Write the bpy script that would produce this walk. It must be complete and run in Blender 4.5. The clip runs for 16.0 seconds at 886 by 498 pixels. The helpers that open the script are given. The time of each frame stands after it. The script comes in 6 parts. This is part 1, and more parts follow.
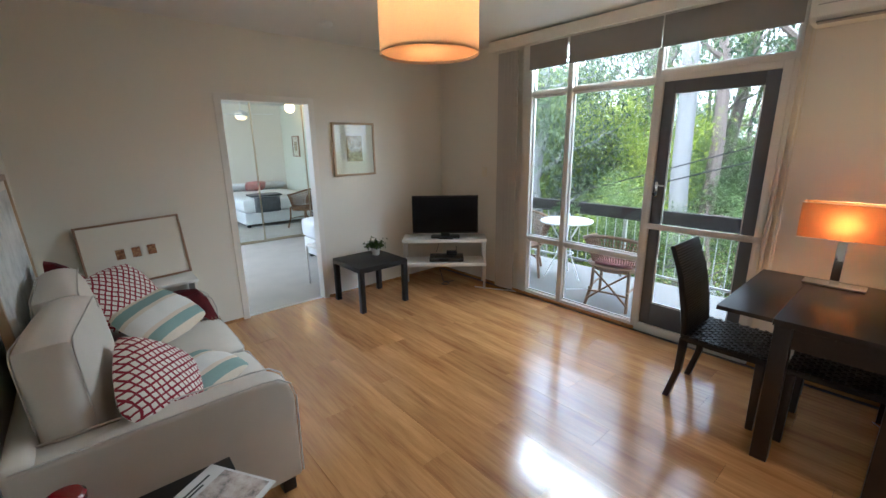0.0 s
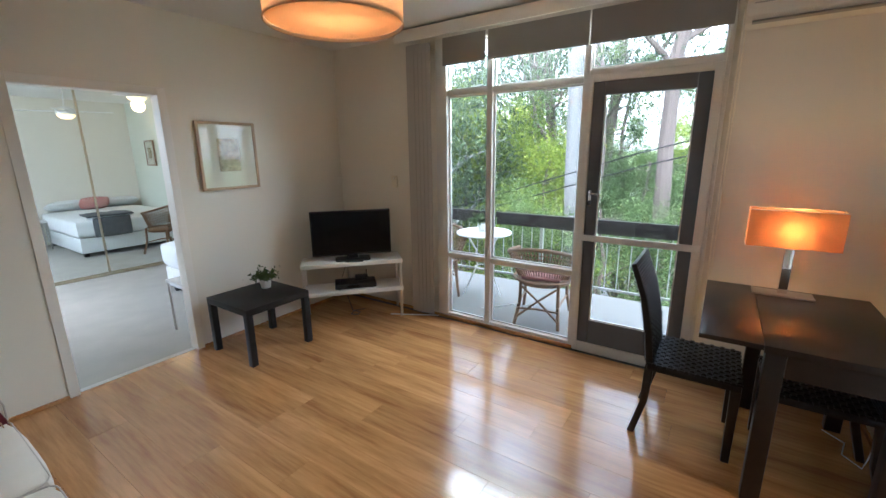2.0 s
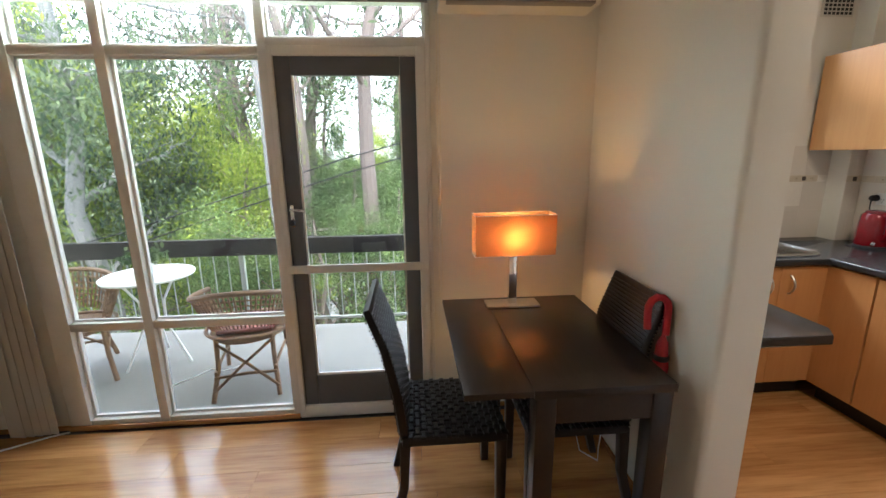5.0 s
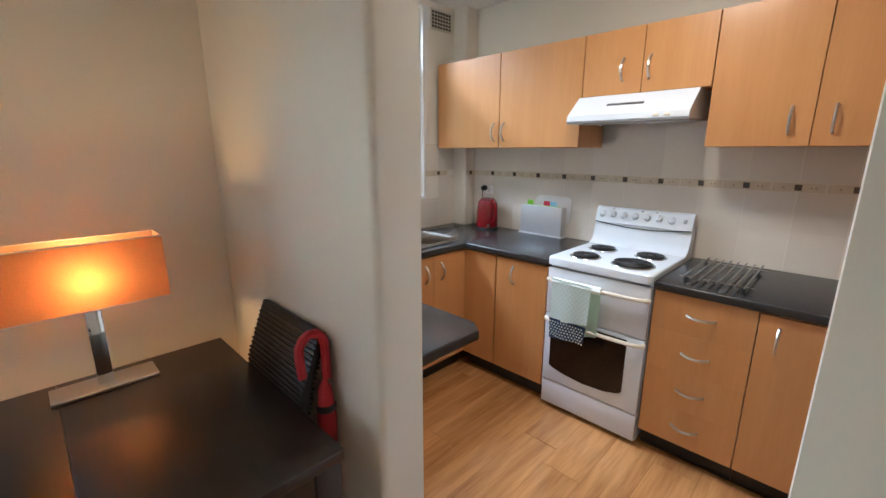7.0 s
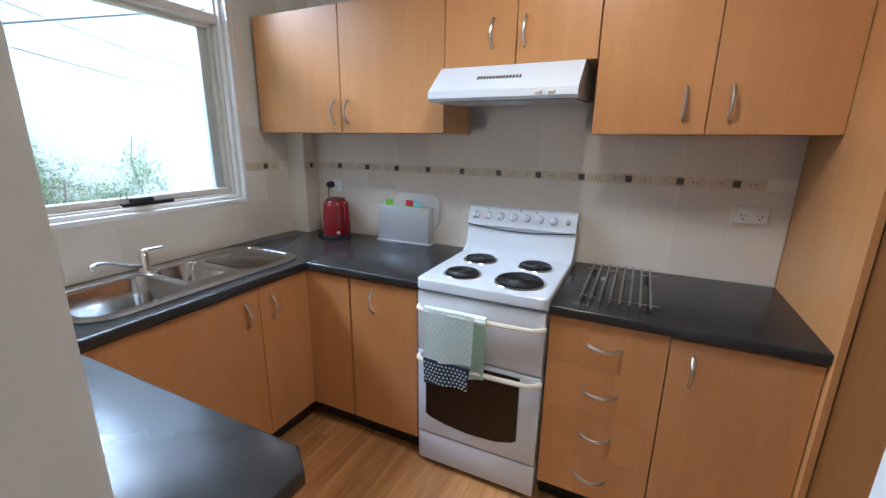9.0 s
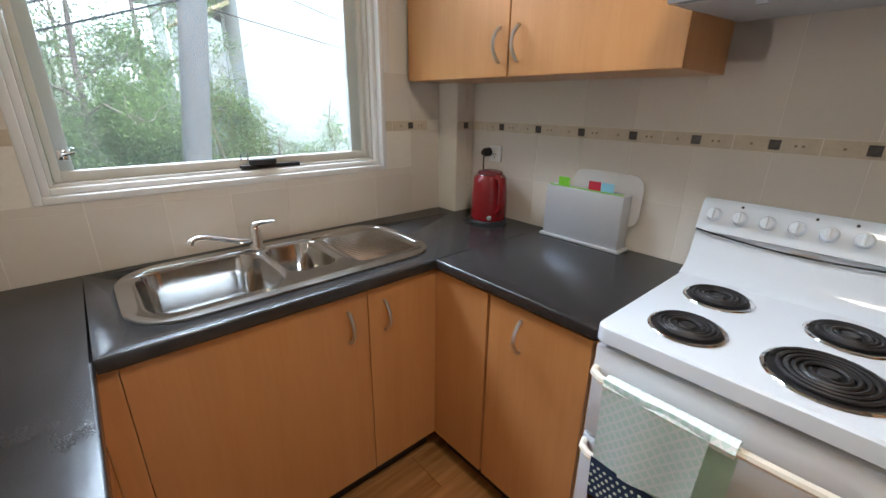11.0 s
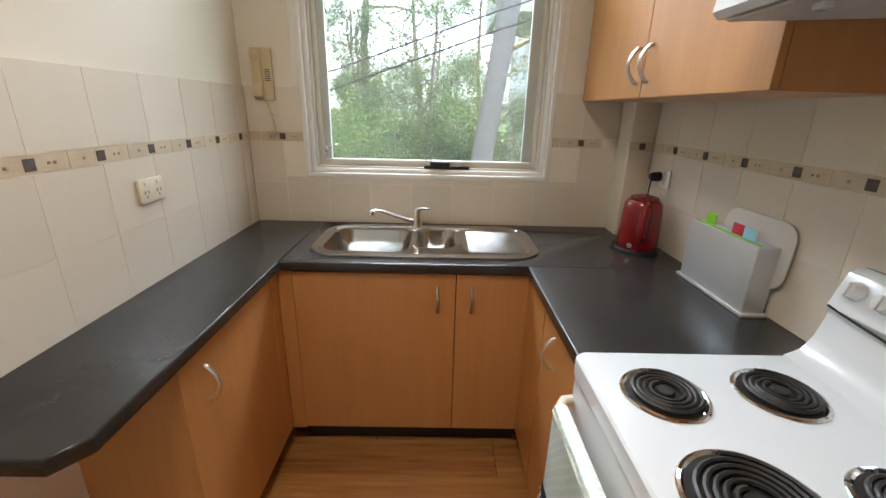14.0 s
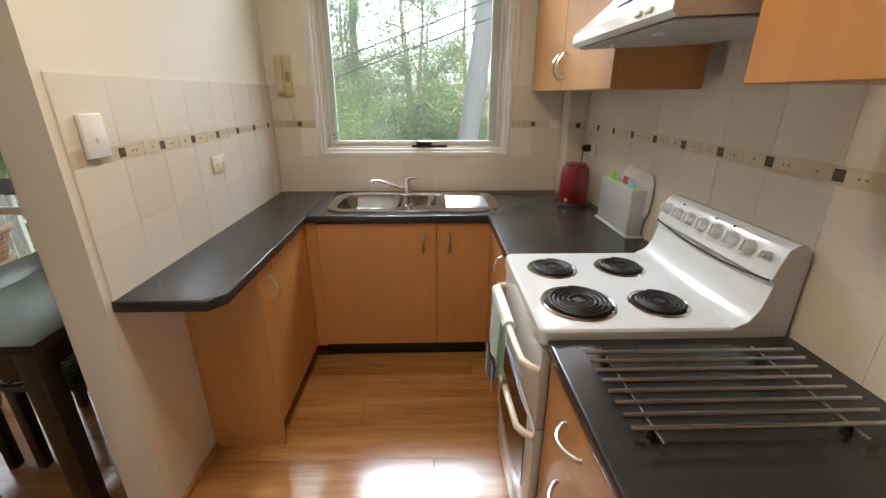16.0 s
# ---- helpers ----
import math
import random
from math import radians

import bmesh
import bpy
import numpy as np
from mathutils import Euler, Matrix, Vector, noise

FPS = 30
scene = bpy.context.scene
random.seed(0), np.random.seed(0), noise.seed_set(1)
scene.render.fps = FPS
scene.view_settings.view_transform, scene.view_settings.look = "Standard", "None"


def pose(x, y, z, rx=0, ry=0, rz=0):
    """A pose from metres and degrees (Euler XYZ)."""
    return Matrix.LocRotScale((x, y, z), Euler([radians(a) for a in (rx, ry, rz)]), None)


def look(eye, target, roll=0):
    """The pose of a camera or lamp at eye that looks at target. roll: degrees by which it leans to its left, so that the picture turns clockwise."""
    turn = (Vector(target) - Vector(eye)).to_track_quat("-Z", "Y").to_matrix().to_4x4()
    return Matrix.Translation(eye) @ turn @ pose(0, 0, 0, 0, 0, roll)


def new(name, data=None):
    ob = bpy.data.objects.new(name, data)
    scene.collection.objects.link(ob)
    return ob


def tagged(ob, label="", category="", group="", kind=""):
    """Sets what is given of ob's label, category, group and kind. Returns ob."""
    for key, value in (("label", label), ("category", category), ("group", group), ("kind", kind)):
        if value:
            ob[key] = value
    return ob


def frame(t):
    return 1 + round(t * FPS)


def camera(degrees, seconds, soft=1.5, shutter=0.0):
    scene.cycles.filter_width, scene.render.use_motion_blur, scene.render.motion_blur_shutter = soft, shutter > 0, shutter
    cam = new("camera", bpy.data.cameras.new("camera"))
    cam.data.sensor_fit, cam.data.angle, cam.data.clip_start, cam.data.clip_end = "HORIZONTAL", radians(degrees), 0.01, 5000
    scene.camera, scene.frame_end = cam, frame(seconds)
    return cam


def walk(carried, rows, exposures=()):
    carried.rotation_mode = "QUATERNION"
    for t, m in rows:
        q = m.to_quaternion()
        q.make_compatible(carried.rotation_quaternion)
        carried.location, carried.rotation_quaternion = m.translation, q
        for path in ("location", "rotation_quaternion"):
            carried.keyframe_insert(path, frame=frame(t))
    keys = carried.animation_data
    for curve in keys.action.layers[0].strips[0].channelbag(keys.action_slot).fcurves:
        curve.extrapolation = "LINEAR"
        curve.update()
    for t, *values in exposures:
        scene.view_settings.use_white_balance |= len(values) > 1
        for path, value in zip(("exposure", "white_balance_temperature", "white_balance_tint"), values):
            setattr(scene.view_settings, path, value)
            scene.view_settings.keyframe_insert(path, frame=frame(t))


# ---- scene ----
cam = camera(94.1, 16.0)
PATH = [
    (0, (0.333, 0.076, 1.573), (1.6, 1.544, 1.082), -0.8),
    (0.5, (0.385, 0.204, 1.566), (1.686, 1.643, 1.079), -0.8),
    (1, (0.468, 0.362, 1.567), (1.847, 1.729, 1.088), -0.8),
    (1.5, (0.543, 0.499, 1.553), (2.036, 1.742, 1.079), -0.8),
    (2, (0.645, 0.645, 1.556), (2.257, 1.735, 1.093), -0.7),
    (2.5, (0.719, 0.744, 1.55), (2.429, 1.677, 1.096), -0.6),
    (3, (0.852, 0.821, 1.539), (2.641, 1.595, 1.092), -0.4),
    (3.2, (0.938, 0.849, 1.539), (2.754, 1.563, 1.098), -0.4),
    (5.3, (1.543, 0.778, 1.509), (3.46, 0.428, 1.06), -0.8),
    (5.5, (1.57, 0.754, 1.506), (3.454, 0.262, 1.052), -0.8),
    (6, (1.639, 0.652, 1.502), (3.409, -0.155, 1.036), -0.6),
    (6.5, (1.739, 0.497, 1.497), (3.347, -0.6, 1.037), -0.3),
    (7, (1.868, 0.397, 1.493), (3.232, -0.991, 1.031), 0.1),
    (7.5, (1.972, 0.266, 1.517), (3.091, -1.32, 1.035), 0.3),
    (8, (2.106, 0.136, 1.531), (2.982, -1.594, 1.038), 0.7),
    (8.2, (2.116, 0.077, 1.527), (2.934, -1.678, 1.025), 0.7),
    (10.3, (2.475, -0.54, 1.43), (3.551, -2.108, 0.809), 1.0),
    (10.5, (2.518, -0.596, 1.433), (3.697, -2.081, 0.794), 0.9),
    (11, (2.591, -0.729, 1.425), (4.007, -1.974, 0.758), 0.7),
    (11.5, (2.591, -0.895, 1.434), (4.208, -1.852, 0.748), 0.5),
    (12, (2.612, -1.055, 1.423), (4.37, -1.71, 0.729), 0.5),
    (12.5, (2.62, -1.188, 1.427), (4.46, -1.561, 0.737), 0.9),
    (13, (2.505, -1.241, 1.438), (4.385, -1.37, 0.77), 1.3),
    (13.5, (2.338, -1.283, 1.466), (4.232, -1.31, 0.825), 1.7),
    (14, (2.16, -1.268, 1.464), (4.054, -1.293, 0.823), 1.4),
    (14.5, (1.99, -1.273, 1.489), (3.883, -1.3, 0.844), 1.2),
    (15, (1.799, -1.303, 1.492), (3.685, -1.331, 0.826), 0.9),
    (15.5, (1.642, -1.309, 1.485), (3.52, -1.354, 0.799), 0.7),
    (16, (1.546, -1.317, 1.495), (3.419, -1.37, 0.794), 0.1),
]
walk(cam, [(t, look(eye, target, roll)) for t, eye, target, roll in PATH], [(0, 2.82, 5100, 10), (3, 2.82, 5250, 10), (5.5, 2.7, 5700, 10), (7, 2.88, 5250, 10), (8, 2.74, 4850, 10), (10.5, 2.58, 5350, 10), (12, 2.62, 5900, 10), (14, 2.56, 6050, 10), (16, 2.58, 6250, 10)])

# ---- world, sun, lamps ----
world = bpy.data.worlds.new("world")
scene.world = world
world.use_nodes = True
wn = world.node_tree
wn.nodes.clear()
sky = wn.nodes.new("ShaderNodeTexSky")
sky.sky_type = "NISHITA"
sky.sun_disc = False
sky.sun_elevation = radians(76)
sky.sun_rotation = radians(270)
sky.air_density = 1.0
sky.dust_density = 7.0
sky.ozone_density = 0.6
bg = wn.nodes.new("ShaderNodeBackground")
bg.inputs["Strength"].default_value = 0.15
wo = wn.nodes.new("ShaderNodeOutputWorld")
# thin white cloud over the whole sky
cloud = wn.nodes.new("ShaderNodeMix")
cloud.data_type, cloud.blend_type = "RGBA", "ADD"
cloud.inputs[0].default_value = 1.0
cloud.inputs[7].default_value = (5.2, 5.1, 4.9, 1)
wn.links.new(sky.outputs[0], cloud.inputs[6])
wn.links.new(cloud.outputs[2], bg.inputs["Color"])
wn.links.new(bg.outputs[0], wo.inputs["Surface"])


def lamp(name, kind, m, power, colour, **more):
    data = bpy.data.lights.new(name, kind)
    data.energy, data.color = power, colour
    if "size" in more:
        data.shape = "RECTANGLE"
        data.size, data.size_y = more["size"]
        data.spread = radians(more.get("spread", 180))
    if "radius" in more:
        data.shadow_soft_size = more["radius"]
    if "angle" in more:
        data.angle = radians(more["angle"])
    ob = new(name, data)
    ob.matrix_world = m
    return ob


# soft sun through thin cloud, high behind the flats and falling on the trees
lamp("sun", "SUN", look((5, 3, 20), (10, 4, 0)), 1.2, (1.0, 0.97, 0.91), angle=10)
# bulbs of the pendant, the table lamp and the ceiling lights of the kitchen and bedroom
lamp("pendant_bulb", "POINT", pose(1.98, 2.08, 2.28), 2.5, (1.0, 0.8, 0.54), radius=0.05)
lamp("table_bulb", "POINT", pose(3.475, 0.305, 1.12), 0.9, (1.0, 0.56, 0.2), radius=0.028)
lamp("kitchen_lamp", "AREA", look((2.5, -1.08, 2.5), (2.5, -1.079, 0)), 2.7, (1.0, 0.83, 0.61), size=(0.32, 0.32))
lamp("bedroom_bulb", "POINT", pose(3.88, 5.6, 2.36), 0.7, (1.0, 0.62, 0.27), radius=0.1)
# added fill lamps that stand in for sky light above the window heads
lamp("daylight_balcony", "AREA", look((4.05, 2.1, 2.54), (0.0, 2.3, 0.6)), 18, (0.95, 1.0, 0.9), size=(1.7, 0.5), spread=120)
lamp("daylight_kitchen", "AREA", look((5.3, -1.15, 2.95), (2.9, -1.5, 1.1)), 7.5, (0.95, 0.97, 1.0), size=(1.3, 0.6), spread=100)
# this fill shines from an unseen opening added in the bedroom's west wall
lamp("daylight_bedroom", "AREA", look((0.56, 6.3, 1.6), (2.6, 6.1, 0.9)), 1.4, (0.95, 1.0, 0.96), size=(1.5, 1.2))

# ---- materials ----
def nodes_of(name):
    m = bpy.data.materials.new(name)
    m.use_nodes = True
    nt = m.node_tree
    b = nt.nodes["Principled BSDF"]
    return m, nt, b


def coords(nt, scale=(1, 1, 1), rot=(0, 0, 0)):
    tc = nt.nodes.new("ShaderNodeTexCoord")
    mp = nt.nodes.new("ShaderNodeMapping")
    mp.inputs["Scale"].default_value = scale
    mp.inputs["Rotation"].default_value = [radians(a) for a in rot]
    nt.links.new(tc.outputs["Object"], mp.inputs["Vector"])
    return mp.outputs[0]


def noise_of(nt, vec, scale, detail=4, rough=0.55):
    n = nt.nodes.new("ShaderNodeTexNoise")
    n.inputs["Scale"].default_value = scale
    n.inputs["Detail"].default_value = detail
    n.inputs["Roughness"].default_value = rough
    nt.links.new(vec, n.inputs["Vector"])
    return n.outputs["Fac"]


def ramp_of(nt, fac, stops):
    r = nt.nodes.new("ShaderNodeValToRGB")
    while len(r.color_ramp.elements) < len(stops):
        r.color_ramp.elements.new(0.5)
    for e, (p, c) in zip(r.color_ramp.elements, stops):
        e.position, e.color = p, (*c, 1)
    nt.links.new(fac, r.inputs[0])
    return r.outputs[0]


def mix_of(nt, a, b, fac, mode="MIX"):
    n = nt.nodes.new("ShaderNodeMix")
    n.data_type, n.blend_type = "RGBA", mode
    for sock, v in ((n.inputs[6], a), (n.inputs[7], b), (n.inputs[0], fac)):
        if hasattr(v, "is_output"):
            nt.links.new(v, sock)
        elif isinstance(v, (int, float)):
            sock.default_value = v
        else:
            sock.default_value = (*v, 1)
    return n.outputs[2]


def bump_of(nt, b, height, strength, distance=0.002):
    n = nt.nodes.new("ShaderNodeBump")
    n.inputs["Strength"].default_value = strength
    n.inputs["Distance"].default_value = distance
    nt.links.new(height, n.inputs["Height"])
    nt.links.new(n.outputs[0], b.inputs["Normal"])


def tint(c, k):
    return tuple(min(1.0, v * k) for v in c)


def plain(name, colour, rough=0.5, metal=0.0, var=0.08, scale=5.0, fine=90.0, bump=0.15, stretch=(1, 1, 1), each=0.0, coat=0.0, spec=0.5):
    """Colour with slow blotches and fine grain, in two scales, and a fine relief."""
    m, nt, b = nodes_of(name)
    v = coords(nt, stretch)
    slow, quick = noise_of(nt, v, scale, 3), noise_of(nt, v, fine, 3)
    c = ramp_of(nt, slow, [(0.3, tint(colour, 1 - var)), (0.7, tint(colour, 1 + var))])
    c = mix_of(nt, c, ramp_of(nt, quick, [(0.25, tint(colour, 1 - var * 1.5)), (0.75, tint(colour, 1 + var))]), 0.4)
    if each:
        oi = nt.nodes.new("ShaderNodeObjectInfo")
        c = mix_of(nt, c, ramp_of(nt, oi.outputs["Random"], [(0, (1 - each,) * 3), (1, (1 + each * 0.3,) * 3)]), 1.0, "MULTIPLY")
    nt.links.new(c, b.inputs["Base Color"])
    rr = nt.nodes.new("ShaderNodeMapRange")
    rr.inputs["To Min"].default_value, rr.inputs["To Max"].default_value = max(0.02, rough * 0.8), min(1, rough * 1.2)
    nt.links.new(slow, rr.inputs["Value"])
    nt.links.new(rr.outputs[0], b.inputs["Roughness"])
    b.inputs["Metallic"].default_value = metal
    b.inputs["Coat Weight"].default_value = coat
    b.inputs["Specular IOR Level"].default_value = spec
    if bump:
        bump_of(nt, b, quick, bump, 0.001)
    return m


def wood(name, dark, light, axis="z", rough=0.4, each=0.15, size=1.0, coat=0.0, bump=0.08, rings=0.5, spec=0.5):
    """Grain stretched along one axis, with flames and pores."""
    m, nt, b = nodes_of(name)
    long, wide = 1.6 * size, 22 * size
    st = {"x": (long, wide, wide), "y": (wide, long, wide), "z": (wide, wide, long)}[axis]
    tc = nt.nodes.new("ShaderNodeTexCoord")
    oi = nt.nodes.new("ShaderNodeObjectInfo")
    shift = nt.nodes.new("ShaderNodeVectorMath")
    shift.operation = "ADD"
    mul = nt.nodes.new("ShaderNodeMath")
    mul.operation = "MULTIPLY"
    mul.inputs[1].default_value = 37.0
    nt.links.new(oi.outputs["Random"], mul.inputs[0])
    nt.links.new(tc.outputs["Object"], shift.inputs[0])
    nt.links.new(mul.outputs[0], shift.inputs[1])
    mp = nt.nodes.new("ShaderNodeMapping")
    mp.inputs["Scale"].default_value = st
    nt.links.new(shift.outputs[0], mp.inputs["Vector"])
    v = mp.outputs[0]
    broad, fine = noise_of(nt, v, 0.55, 5, 0.6), noise_of(nt, v, 4.0, 4, 0.6)
    mid = tuple((a + c) / 2 for a, c in zip(dark, light))
    c = ramp_of(nt, broad, [(0.32, dark), (0.5, mid), (0.66, light)])
    c2 = ramp_of(nt, fine, [(0.3, dark), (0.6, light)])
    c = mix_of(nt, c, c2, 0.35 * rings * 2)
    if each:
        c = mix_of(nt, c, ramp_of(nt, oi.outputs["Random"], [(0, (1 - each,) * 3), (1, (1 + each * 0.4,) * 3)]), 1.0, "MULTIPLY")
    nt.links.new(c, b.inputs["Base Color"])
    b.inputs["Roughness"].default_value = rough
    b.inputs["Coat Weight"].default_value = coat
    b.inputs["Coat Roughness"].default_value = 0.14
    b.inputs["Coat IOR"].default_value = 1.95
    b.inputs["Specular IOR Level"].default_value = spec
    bump_of(nt, b, fine, bump, 0.0006)
    return m


def glass(name, colour=(0.97, 0.99, 0.98), haze=0.0):
    m, nt, b = nodes_of(name)
    nt.nodes.remove(b)
    out = nt.nodes["Material Output"]
    tr = nt.nodes.new("ShaderNodeBsdfTransparent")
    tr.inputs[0].default_value = (*colour, 1)
    gl = nt.nodes.new("ShaderNodeBsdfGlossy")
    gl.inputs["Roughness"].default_value = 0.01
    lw = nt.nodes.new("ShaderNodeLayerWeight")
    lw.inputs[0].default_value = 0.5
    pw = nt.nodes.new("ShaderNodeMath")
    pw.operation = "POWER"
    pw.inputs[1].default_value = 5
    fr = nt.nodes.new("ShaderNodeMath")
    fr.operation = "MULTIPLY_ADD"
    fr.inputs[1].default_value = 0.96
    fr.inputs[2].default_value = 0.035
    mx = nt.nodes.new("ShaderNodeMixShader")
    nt.links.new(lw.outputs["Facing"], pw.inputs[0])
    nt.links.new(pw.outputs[0], fr.inputs[0])
    nt.links.new(fr.outputs[0], mx.inputs[0])
    nt.links.new(tr.outputs[0], mx.inputs[1])
    nt.links.new(gl.outputs[0], mx.inputs[2])
    # translucent white mixed in, which lays a pale haze over the view
    if haze:
        df = nt.nodes.new("ShaderNodeBsdfTranslucent")
        df.inputs[0].default_value = (0.85, 0.87, 0.86, 1)
        d2 = nt.nodes.new("ShaderNodeMixShader")
        d2.inputs[0].default_value = haze
        nt.links.new(mx.outputs[0], d2.inputs[1])
        nt.links.new(df.outputs[0], d2.inputs[2])
        nt.links.new(d2.outputs[0], out.inputs[0])
    else:
        nt.links.new(mx.outputs[0], out.inputs[0])
    return m


def cloth_shade(name, colour):
    """Lampshade fabric, which lets its bulb's light through."""
    m, nt, b = nodes_of(name)
    out = nt.nodes["Material Output"]
    v = coords(nt)
    q = noise_of(nt, v, 260, 2)
    c = ramp_of(nt, q, [(0.3, tint(colour, 0.88)), (0.7, colour)])
    df, tr = nt.nodes.new("ShaderNodeBsdfDiffuse"), nt.nodes.new("ShaderNodeBsdfTranslucent")
    nt.links.new(c, df.inputs[0])
    nt.links.new(c, tr.inputs[0])
    mx = nt.nodes.new("ShaderNodeMixShader")
    mx.inputs[0].default_value = 0.5
    nt.links.new(df.outputs[0], mx.inputs[1])
    nt.links.new(tr.outputs[0], mx.inputs[2])
    nt.links.new(mx.outputs[0], out.inputs[0])
    return m


def leaf(name, dark, light):
    m, nt, b = nodes_of(name)
    out = nt.nodes["Material Output"]
    g = nt.nodes.new("ShaderNodeNewGeometry")
    c = ramp_of(nt, g.outputs["Random Per Island"], [(0.0, dark), (0.6, tuple((a + d) / 2 for a, d in zip(dark, light))), (1.0, light)])
    v = coords(nt)
    c = mix_of(nt, c, ramp_of(nt, noise_of(nt, v, 0.9, 3), [(0.3, (0.55, 0.6, 0.6)), (0.7, (1.25, 1.2, 0.95))]), 1.0, "MULTIPLY")
    df, tr = nt.nodes.new("ShaderNodeBsdfDiffuse"), nt.nodes.new("ShaderNodeBsdfTranslucent")
    nt.links.new(c, df.inputs[0])
    nt.links.new(c, tr.inputs[0])
    mx = nt.nodes.new("ShaderNodeMixShader")
    mx.inputs[0].default_value = 0.45
    nt.links.new(df.outputs[0], mx.inputs[1])
    nt.links.new(tr.outputs[0], mx.inputs[2])
    nt.links.new(mx.outputs[0], out.inputs[0])
    return m


def glow(name, colour, strength):
    m, nt, b = nodes_of(name)
    b.inputs["Base Color"].default_value = (*colour, 1)
    b.inputs["Emission Color"].default_value = (*colour, 1)
    b.inputs["Emission Strength"].default_value = strength
    return m


def lattice(name, ground, line, scale=30.0, tilt=0):
    m, nt, b = nodes_of(name)
    tc = nt.nodes.new("ShaderNodeTexCoord")
    masks = []
    for ang in (40, -40):
        mp = nt.nodes.new("ShaderNodeMapping")
        mp.inputs["Rotation"].default_value = (radians(tilt), 0, radians(ang))
        nt.links.new(tc.outputs["Object"], mp.inputs["Vector"])
        w = nt.nodes.new("ShaderNodeTexWave")
        w.inputs["Scale"].default_value = scale / 2
        w.inputs["Distortion"].default_value = 1.2
        w.inputs["Detail Scale"].default_value = 2.0
        nt.links.new(mp.outputs[0], w.inputs["Vector"])
        masks.append(ramp_of(nt, w.outputs["Fac"], [(0.74, (0, 0, 0)), (0.86, (1, 1, 1))]))
    both = mix_of(nt, masks[0], masks[1], 1.0, "LIGHTEN")
    c = mix_of(nt, ground, line, both)
    nt.links.new(c, b.inputs["Base Color"])
    b.inputs["Roughness"].default_value = 0.9
    bump_of(nt, b, noise_of(nt, coords(nt), 400, 2), 0.3, 0.001)
    return m


WALL = plain("wall_paint", (0.765, 0.725, 0.635), 0.6, var=0.02, scale=1.5, fine=140, bump=0.12)
CEIL = plain("ceiling_paint", (0.78, 0.76, 0.72), 0.7, var=0.02, scale=1.2, fine=120, bump=0.1)
WHITE = plain("white_gloss_paint", (0.78, 0.77, 0.74), 0.32, var=0.03, scale=6, fine=60, bump=0.06)
FRAME = plain("window_paint", (0.68, 0.66, 0.61), 0.4, var=0.05, scale=7, fine=70, bump=0.1)
DOORGREY = plain("grey_door_paint", (0.10, 0.105, 0.115), 0.45, var=0.08, scale=6, fine=80, bump=0.1)
FLOORWOOD = wood("laminate_boards", (0.25, 0.103, 0.030), (0.60, 0.31, 0.11), "y", 0.2, each=0.08, coat=0.46, bump=0.03, size=0.55, spec=0.4)
BEECH = wood("beech_laminate", (0.50, 0.23, 0.07), (0.575, 0.285, 0.1), "z", 0.3, each=0.05, bump=0.03, spec=0.7)
WORKTOP = plain("charcoal_worktop", (0.028, 0.0275, 0.0275), 0.22, var=0.2, scale=14, fine=260, bump=0.06)
KICK = plain("black_kickboard", (0.012, 0.011, 0.011), 0.45, var=0.1)
STEEL = plain("stainless_steel", (0.47, 0.46, 0.44), 0.14, 1.0, var=0.04, scale=10, fine=220, bump=0.03)
CHROME = plain("chrome", (0.8, 0.8, 0.8), 0.07, 1.0, var=0.02, bump=0)
NICKEL = plain("satin_nickel", (0.62, 0.60, 0.57), 0.3, 1.0, var=0.03, bump=0.02)
ENAMEL = plain("white_enamel", (0.69, 0.74, 0.79), 0.16, var=0.015, scale=3, bump=0.0, coat=0.3)
FRIDGE = plain("fridge_white", (0.74, 0.77, 0.79), 0.35, var=0.015, scale=3, fine=300, bump=0.05)
PLASTICW = plain("ivory_plastic", (0.76, 0.70, 0.56), 0.4, var=0.03)
PHONE = plain("aged_cream_plastic", (0.60, 0.50, 0.32), 0.45, var=0.05)
BLACKP = plain("black_plastic", (0.014, 0.014, 0.015), 0.38, var=0.1)
COIL = plain("black_element", (0.018, 0.017, 0.017), 0.5, var=0.15)
TILE = plain("cream_tile", (0.72, 0.66, 0.57), 0.22, var=0.025, scale=3, fine=50, bump=0.05, each=0.06)
GROUT = plain("grout", (0.78, 0.73, 0.64), 0.8, var=0.06)
BAND = plain("beige_border_tile", (0.60, 0.51, 0.37), 0.4, var=0.12, scale=30, fine=160, bump=0.2, each=0.06)
BANDSQ = plain("dark_glass_inset", (0.10, 0.085, 0.075), 0.25, var=0.3, scale=60)
GLASS = glass("picture_glass")
# window glass carries a faint painted haze
WINGLASS = glass("hazy_window_glass", haze=0.005)
SCREENMESH = glass("insect_screen_mesh", (0.88, 0.9, 0.9), haze=0.012)
DARKGLASS = plain("oven_glass", (0.012, 0.009, 0.008), 0.08, var=0.1, bump=0)
ESPRESSO = wood("espresso_wood", (0.010, 0.006, 0.0045), (0.026, 0.014, 0.010), "x", 0.34, each=0.05, bump=0.05, spec=0.5)
BLACKWOOD = wood("black_brown_wood", (0.007, 0.006, 0.0055), (0.016, 0.012, 0.010), "x", 0.45, each=0.05, bump=0.04, spec=0.25)
RATTAN = plain("dark_woven_rattan", (0.016, 0.012, 0.010), 0.36, var=0.3, scale=40, fine=200, bump=0.3, each=0.3, spec=0.3)
BLINDGREY = plain("grey_blind", (0.45, 0.425, 0.39), 0.85, var=0.04, scale=3, fine=400, bump=0.2)
